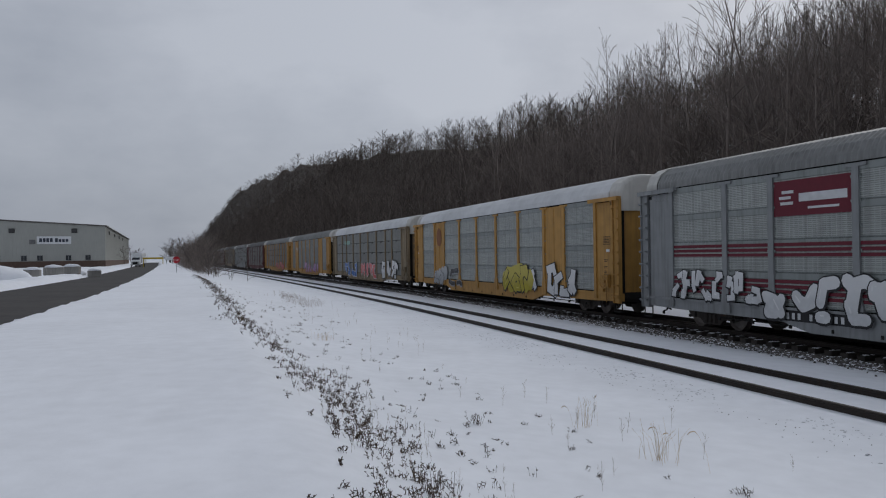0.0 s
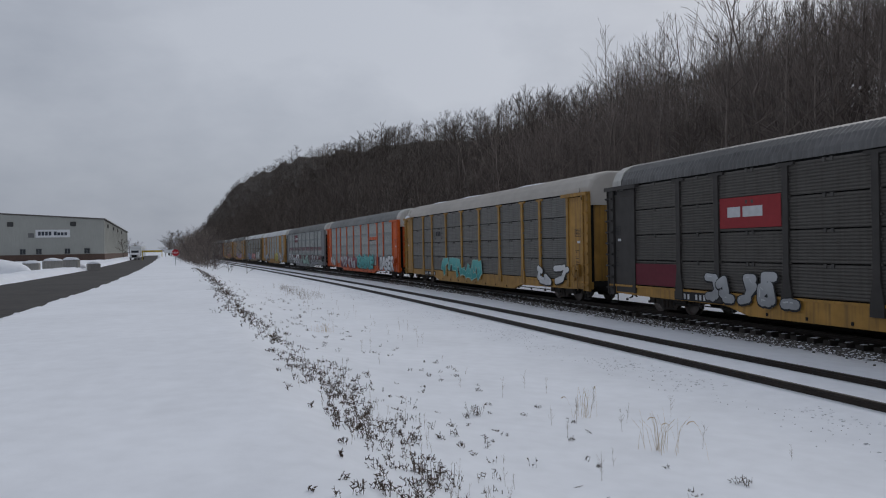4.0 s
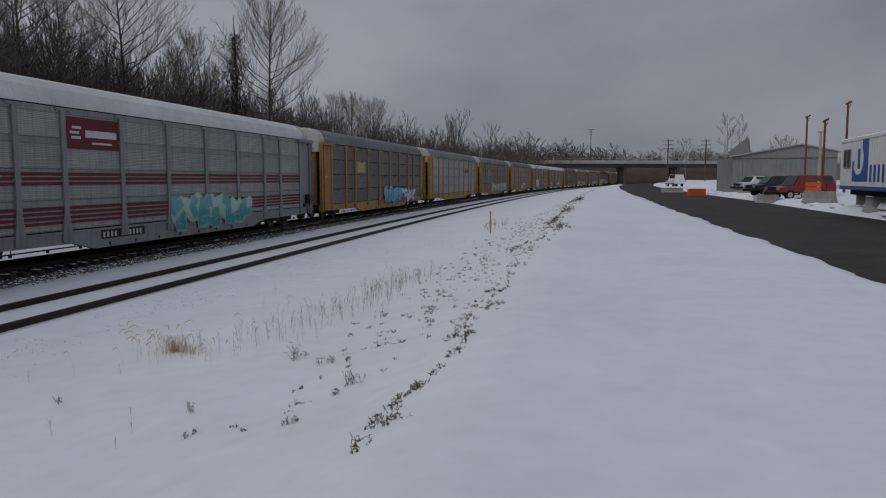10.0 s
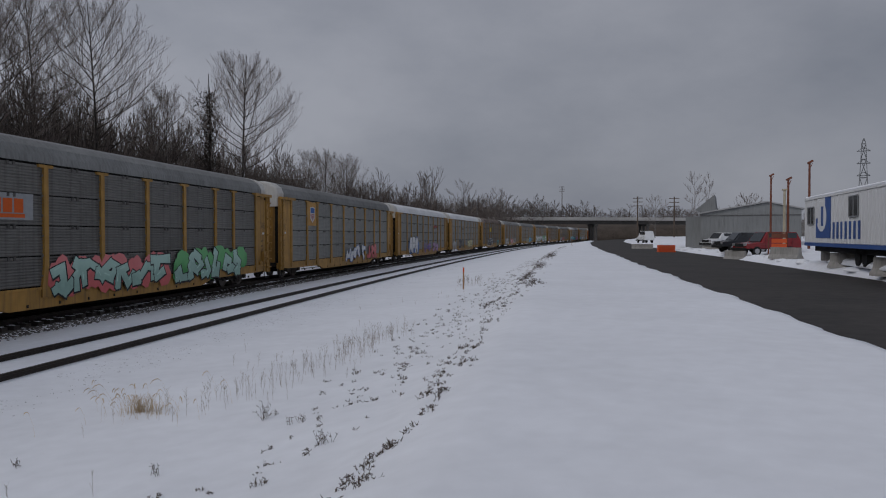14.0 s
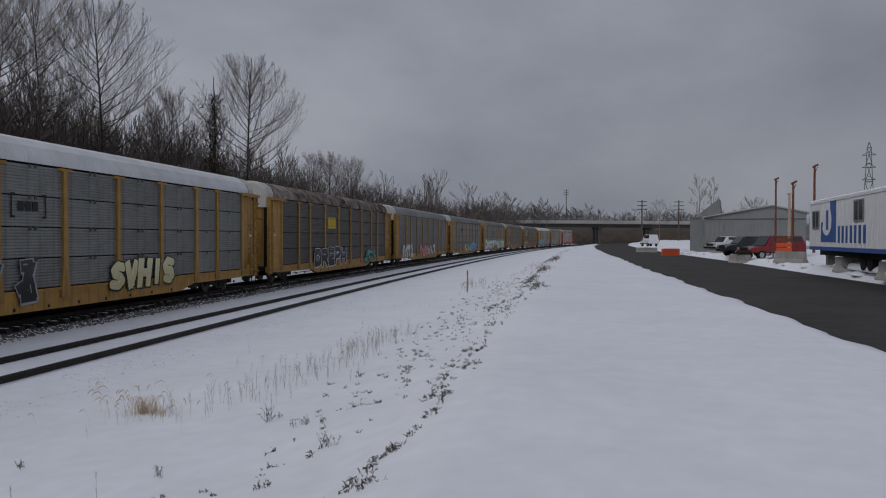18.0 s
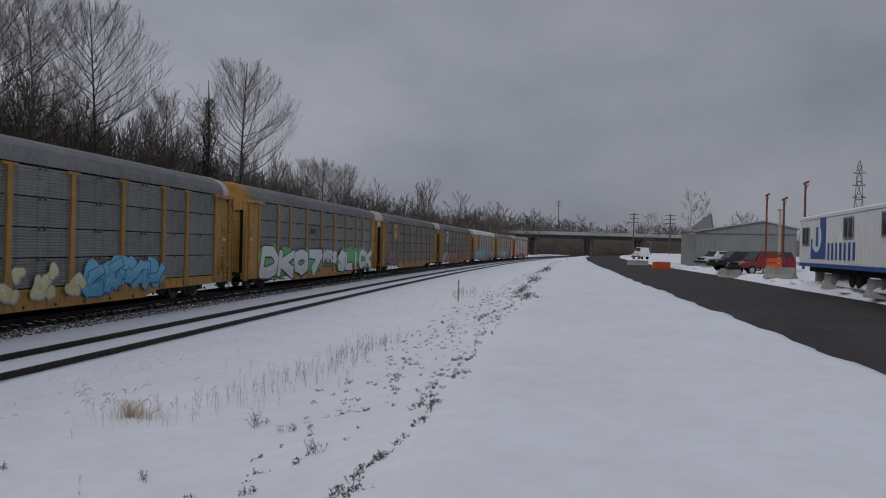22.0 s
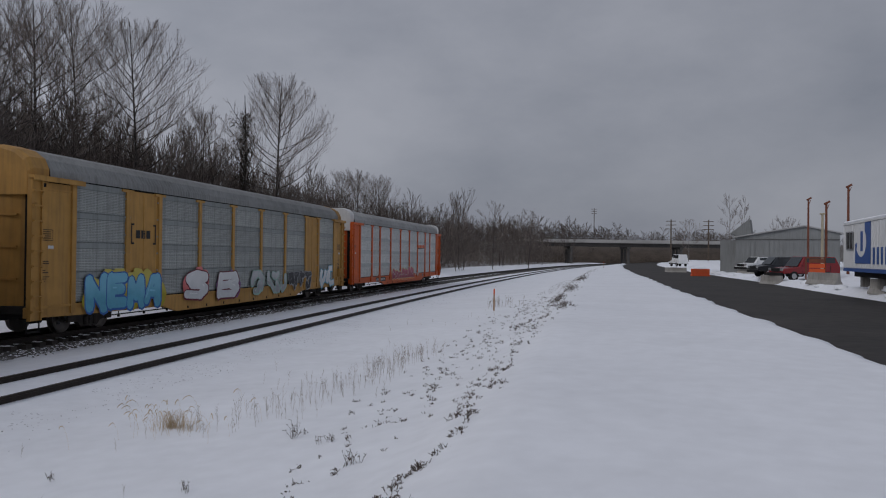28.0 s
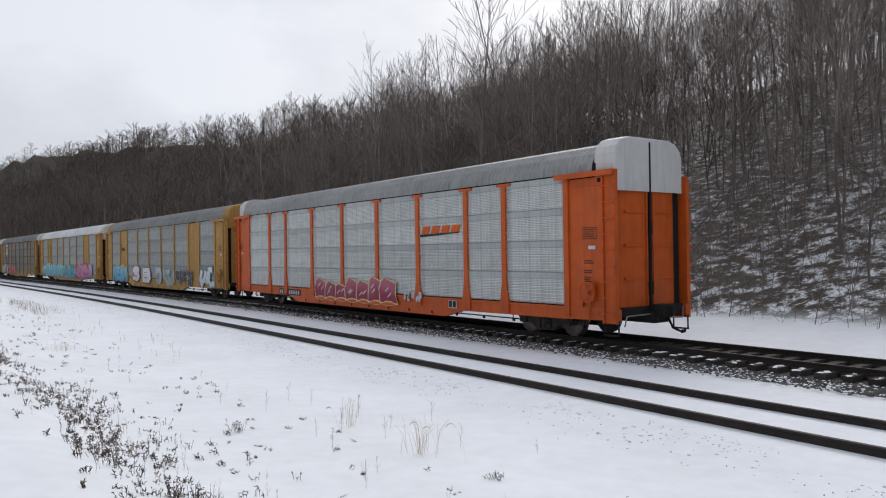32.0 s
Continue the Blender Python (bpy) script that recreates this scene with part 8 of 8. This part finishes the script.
def metal_building():
    """Grey gabled shed with a lower wing."""
    x, y = at_view(-177.0, 92)
    t = empty("metal_shed", pose(x, y, 0.9, 0, 0, 6), "grey metal shed with a shallow gable roof", "building")
    # front faces the camera: local +y away; x to the left in view
    for nm, x0, x1, dp, h0, h1, mtl in (("main_hall", -0.3, 10.3, 26, 4.0, 5.25, CLADG),):
        bm = bmesh.new()
        pts = [(x0, 0), (x1, 0), (x1, h0), (3.2, h1), (x0, h0 + 0.5)]
        f, b = [bm.verts.new((px, 0, pz)) for px, pz in pts], [bm.verts.new((px, -dp, pz)) for px, pz in pts]
        bm.faces.new(f)
        bm.faces.new(b[::-1])
        for i in range(5):
            j = (i + 1) % 5
            bm.faces.new((f[j], f[i], b[i], b[j]))
        bmesh.ops.recalc_face_normals(bm, faces=bm.faces[:])
        part(nm, bm, mtl, t)
    bm = bmesh.new()
    a = [(-0.6, 0.3, 4.42), (3.2, 0.3, 5.27), (10.6, 0.3, 3.98)]
    for p, q in zip(a, a[1:]):
        v = [bm.verts.new(c) for c in (p, q, (q[0], -26, q[2]), (p[0], -26, p[2]))]
        u = [bm.verts.new((c.co.x, c.co.y, c.co.z + 0.14)) for c in v]
        bm.faces.new(v)
        bm.faces.new(u[::-1])
        for i in range(4):
            bm.faces.new((v[i], u[i], u[(i + 1) % 4], v[(i + 1) % 4]))
    bmesh.ops.recalc_face_normals(bm, faces=bm.faces[:])
    part("roof", bm, mat("shed_roof", (0.36, 0.36, 0.36), 0.6, var=0.1), t)
    bpart(t, "side_wing", CLADG, [(10.4, 12.2, -14, -3, 0, 3.8)])
    bm = bmesh.new()
    v = [bm.verts.new(c) for c in ((8.7, -4, 3.9), (11.2, -4, 4.6), (9.0, -4, 6.4), (8.7, -9, 3.9), (11.2, -9, 4.6), (9.0, -9, 6.4))]
    for q in ((0, 1, 2), (5, 4, 3), (0, 3, 4, 1), (1, 4, 5, 2), (2, 5, 3, 0)):
        bm.faces.new([v[i] for i in q])
    bmesh.ops.recalc_face_normals(bm, faces=bm.faces[:])
    part("slanted_roof_light", bm, CLADG, t)
    bpart(t, "roof_band", mat("shed_band", (0.12, 0.12, 0.12), 0.7), [(-0.3, 10.3, 0.0, 0.06, 3.75, 3.87)])
    for i in range(21):
        bpart(t, "cladding_rib", CLADG, [(-0.25 + i * 0.5, -0.2 + i * 0.5, 0.0, 0.04, 0.1, 3.75)])


def mast(az, r, top, colm, cross=True, base=0.45):
    """Slim pole with a short lamp head bent to one side."""
    x, y = at_view(az, r)
    H = EYE[2] + math.tan(radians(top)) * r - base
    t = empty("lamp_mast", pose(x, y, base, 0, 0, az), "rust-brown steel mast with a small bent head" if cross else "pale yellowish steel post", "mast", "steel masts")
    bm = bmesh.new()
    cyl(bm, (0, 0, 0), (0, 0, H), 0.12, 0.085, n=10)
    part("pole", bm, colm, t)
    if not cross:
        bpart(t, "cap", colm, [(-0.2, 0.2, -0.12, 0.12, H, H + 0.12)], bev=0.02)
        return
    bm = bmesh.new()
    box(bm, -0.18, 0.34, -0.10, 0.10, H - 0.05, H + 0.12)
    bmesh.ops.rotate(bm, cent=(0, 0, H), matrix=Matrix.Rotation(radians(-28), 3, "Y"), verts=bm.verts[:])
    bevel(bm, 0.02)
    part("head", bm, colm, t)
    bm = bmesh.new()
    cyl(bm, (0.02, 0, H - 0.55), (0.22, 0, H - 0.05), 0.03, n=6)
    part("bracket", bm, colm, t)


def pylon(az, r, top):
    x, y = at_view(az, r)
    H = EYE[2] + math.tan(radians(top)) * r
    t = empty("pylon", pose(x, y, 0, 0, 0, az), "grey lattice power pylon in the distance", "pylon")
    bm = bmesh.new()
    lv = [(0, 3.0), (H * 0.35, 1.9), (H * 0.62, 1.3), (H * 0.8, 0.95), (H * 0.95, 0.7), (H, 0.1)]
    for (z0, w0), (z1, w1) in zip(lv, lv[1:]):
        c0 = [(sx * w0, sy * w0, z0) for sx, sy in ((-1, -1), (1, -1), (1, 1), (-1, 1))]
        c1 = [(sx * w1, sy * w1, z1) for sx, sy in ((-1, -1), (1, -1), (1, 1), (-1, 1))]
        for i in range(4):
            j = (i + 1) % 4
            cyl(bm, c0[i], c1[i], 0.17, n=4, caps=False)
            cyl(bm, c0[i], c1[j], 0.10, n=4, caps=False)
            cyl(bm, c0[j], c1[i], 0.10, n=4, caps=False)
            cyl(bm, c1[i], c1[j], 0.10, n=4, caps=False)
    part("lattice", bm, mat("pylon_steel", (0.13, 0.135, 0.14), 0.7), t)
    for z in (H * 0.64, H * 0.76, H * 0.88):
        bm = bmesh.new()
        cyl(bm, (-2.3, 0, z), (2.3, 0, z), 0.16, n=5)
        cyl(bm, (-2.3, 0, z), (0, 0, z + 1.4), 0.08, n=4)
        cyl(bm, (2.3, 0, z), (0, 0, z + 1.4), 0.08, n=4)
        part("cross_arm", bm, MATS["pylon_steel"], t)


def utility_pole(az, r, top):
    x, y = at_view(az, r)
    H = EYE[2] + math.tan(radians(top)) * r - 0.3
    t = empty("utility_pole", pose(x, y, 0.3, 0, 0, az), "dark wooden utility pole with cross-arms", "utility pole", "utility poles")
    bm = bmesh.new()
    cyl(bm, (0, 0, 0), (0, 0, H), 0.24, 0.18, n=8)
    part("pole", bm, WOODP, t)
    for z in (H - 0.5, H - 1.7, H - 2.9):
        bpart(t, "cross_arm", WOODP, [(-1.5, 1.5, -0.1, 0.1, z - 0.1, z + 0.1)])


# concrete of the piers, much darker than the deck
PIERM = mat("dark_pier_concrete", (0.10, 0.095, 0.09), 0.9, var=0.25, scale=0.6, streak=0.4)


def bridge():
    """Concrete road bridge over the tracks, on piers, with a steel rail."""
    a, b = at_view(-155.0, 292), at_view(-177.0, 348)
    L = math.hypot(b[0] - a[0], b[1] - a[1])
    hd = math.degrees(math.atan2(b[1] - a[1], b[0] - a[0]))
    t = empty("road_bridge", pose(a[0], a[1], 0, 0, 0, hd), "long pale concrete road bridge on piers", "bridge")
    # girder colour darkened for the shade below the deck, plus rain streaks
    bpart(t, "girder", mat("shaded_stained_girder", (0.06, 0.057, 0.054), 0.9, var=0.3, scale=0.5, streak=0.4), [(0, L, 0.6, 9.4, 6.9, 8.2)])
    bpart(t, "deck", CONC, [(0, L, 0, 10, 8.2, 8.7)])
    bpart(t, "parapet", mat("pale_concrete", (0.42, 0.41, 0.39), 0.9, var=0.15, scale=0.4, streak=0.35), [(0, L, -0.25, 0.05, 8.35, 9.6)])
    bpart(t, "parapet", CONC, [(0, L, 9.95, 10.25, 8.2, 9.7)])
    bm = bmesh.new()
    for i in range(int(L / 2.5)):
        box(bm, i * 2.5, i * 2.5 + 0.08, -0.15, -0.07, 9.7, 10.4)
    box(bm, 0, L, -0.15, -0.07, 10.32, 10.4)
    part("hand_rail", bm, STEEL, t)
    for f in (0.16, 0.335, 0.50, 0.665, 0.83):
        pr = bpart(t, "pier", PIERM, [(L * f - 0.7, L * f + 0.7, 0.8, 9.2, 6.0, 6.9)])
        for yy in (1.6, 5.0, 8.4):
            bm = bmesh.new()
            cyl(bm, (L * f, yy, -0.5), (L * f, yy, 6.0), 0.55, n=12)
            part("pier_column", bm, PIERM, pr)
    bpart(t, "abutment", CONC_D, [(-14, 2, -1, 11, -1, 8.2)])
    bpart(t, "abutment", CONC_D, [(L - 2, L + 16, -1, 11, -1, 8.2)])
    # the bank behind it
    rng = random.Random(2)
    ob = lump(None, "far_bank", 260, 30, 10.5, pose((a[0] + b[0]) / 2 + 25, (a[1] + b[1]) / 2 - 75, -1.0, 0, 0, hd), 4, LEAF)
    tagged(ob, "dark wooded bank behind the bridge", "bank", kind="structure")


def far_hills():
    ob = None
    for i, (az, r, sx, sz) in enumerate(((-163, 2300, 600, 46), (-173, 2500, 700, 40), (-152, 2100, 500, 60), (175, 2400, 600, 34))):
        x, y = at_view(az, r)
        # distance haze is put into the pale bluish hill colour
        ob = lump(None, "distant_hill", sx, 200, sz, pose(x, y, -2, 0, 0, az), i + 3, mat("haze_tinted_hill", (0.22, 0.235, 0.26), 0.95, var=0.15, scale=0.02))
        tagged(ob, "hazy wooded hill on the horizon", "hill", "distant hills", "structure")


def stakes():
    for x, y, h, lean in ((14.9, -29.4, 1.06, 1.5), (38.5, -114.0, 1.1, 2)):
        g = gz(x, y)
        t = empty("survey_stake", pose(x, y, g - 0.1, lean, 0, 20), "thin wooden survey stake in the snow", "stake", "survey stakes")
        bpart(t, "stake_shaft", STAKE, [(-0.028, 0.028, -0.02, 0.02, 0, h)])
        bpart(t, "painted_tip", ORANGEP, [(-0.030, 0.030, -0.022, 0.022, h - 0.22, h + 0.005)])


def road_barricade(az, r):
    """Orange message board on a dark frame behind the concrete barrier."""
    x, y = at_view(az, r)
    t = empty("barricade", pose(x, y, gz(x, y) - 0.03, 0, 0, az), "orange slatted barricade beside the red pickup", "barricade")
    for i in range(3):
        bpart(t, "slat", ORUST if i == 2 else ORANGEP, [(-0.42, 0.62, -0.03, 0.03, 0.62 + i * 0.36, 0.92 + i * 0.36)])
    for px in (-0.62, 0.62):
        bpart(t, "upright", ORUST, [(px - 0.05, px + 0.05, 0.03, 0.09, 0, 1.75)])
    bpart(t, "cross_bar", ORUST, [(-0.62, 0.62, 0.03, 0.09, 1.66, 1.75)])


def build_site():
    warehouse()
    box_truck(23.25, 205, 12)
    stop_sign(20.62, 92)
    concrete_blocks()
    road_gate()
    hd = -161 + 180
    vehicle("red_suv", -175.1, 67, 132, REDP, "dark red SUV parked behind concrete barriers", "car", False, 3.05, 2.05)
    vehicle("dark_suv", -173.5, 73, 125, DARKP, "dark parked SUV with dull paint", "car")
    for az, r, hh in ((-171.4, 90, 50), (-172.95, 66, 36), (-176.2, 56, 40), (179.7, 44, 40), (177.0, 37, 34), (-166.5, 112, 95)):
        jersey(az, r, hh)
    for az, r, L in ((-168.2, 90, 2.2), (-171.45, 92, 1.5), (-172.4, 93, 1.5)):
        water_barrier(az, r, hd - 70, L)
    road_barricade(-175.7, 60)
    vehicle("white_car", -172.1, 92, 140, WHITEP, "white parked car beyond the orange barriers", "car")
    office_trailer()
    metal_building()
    mast(-177.66, 72, 4.95, ORUST)
    mast(-175.24, 85, 4.15, ORUST)
    mast(-176.34, 70, 3.85, ORUST)
    mast(-176.11, 64, 3.1, mat("yellowish_steel", (0.42, 0.37, 0.27), 0.7, var=0.15), False)
    pylon(179.1, 330, 6.4)
    utility_pole(-166.15, 240, 2.85)
    utility_pole(-168.75, 240, 2.8)
    utility_pole(-160.6, 420, 3.7)
    bridge()
    far_hills()
    stakes()
    x, y = at_view(-166.4, 180)
    vehicle("white_van", -166.7, 150, hd + 15, WHITEP, "white van parked by the road", "van", False, 2.85, 2.4)
    for i in range(26):
        rng = random.Random(i)
        s = -35 - i * 4.5
        px, py = plan(s, float(road_far(s)) - rng.uniform(0.6, 1.6))
        ob = lump(None, "snow_pile", rng.uniform(0.35, 0.8), rng.uniform(0.3, 0.55), rng.uniform(0.15, 0.3), pose(float(px), float(py), gz(float(px), float(py)) - 0.08, 0, 0, rng.uniform(0, 180)), i)
        tagged(ob, "ploughed heap of snow beside the road", "snow pile", "snow piles")


build_site()


motions()
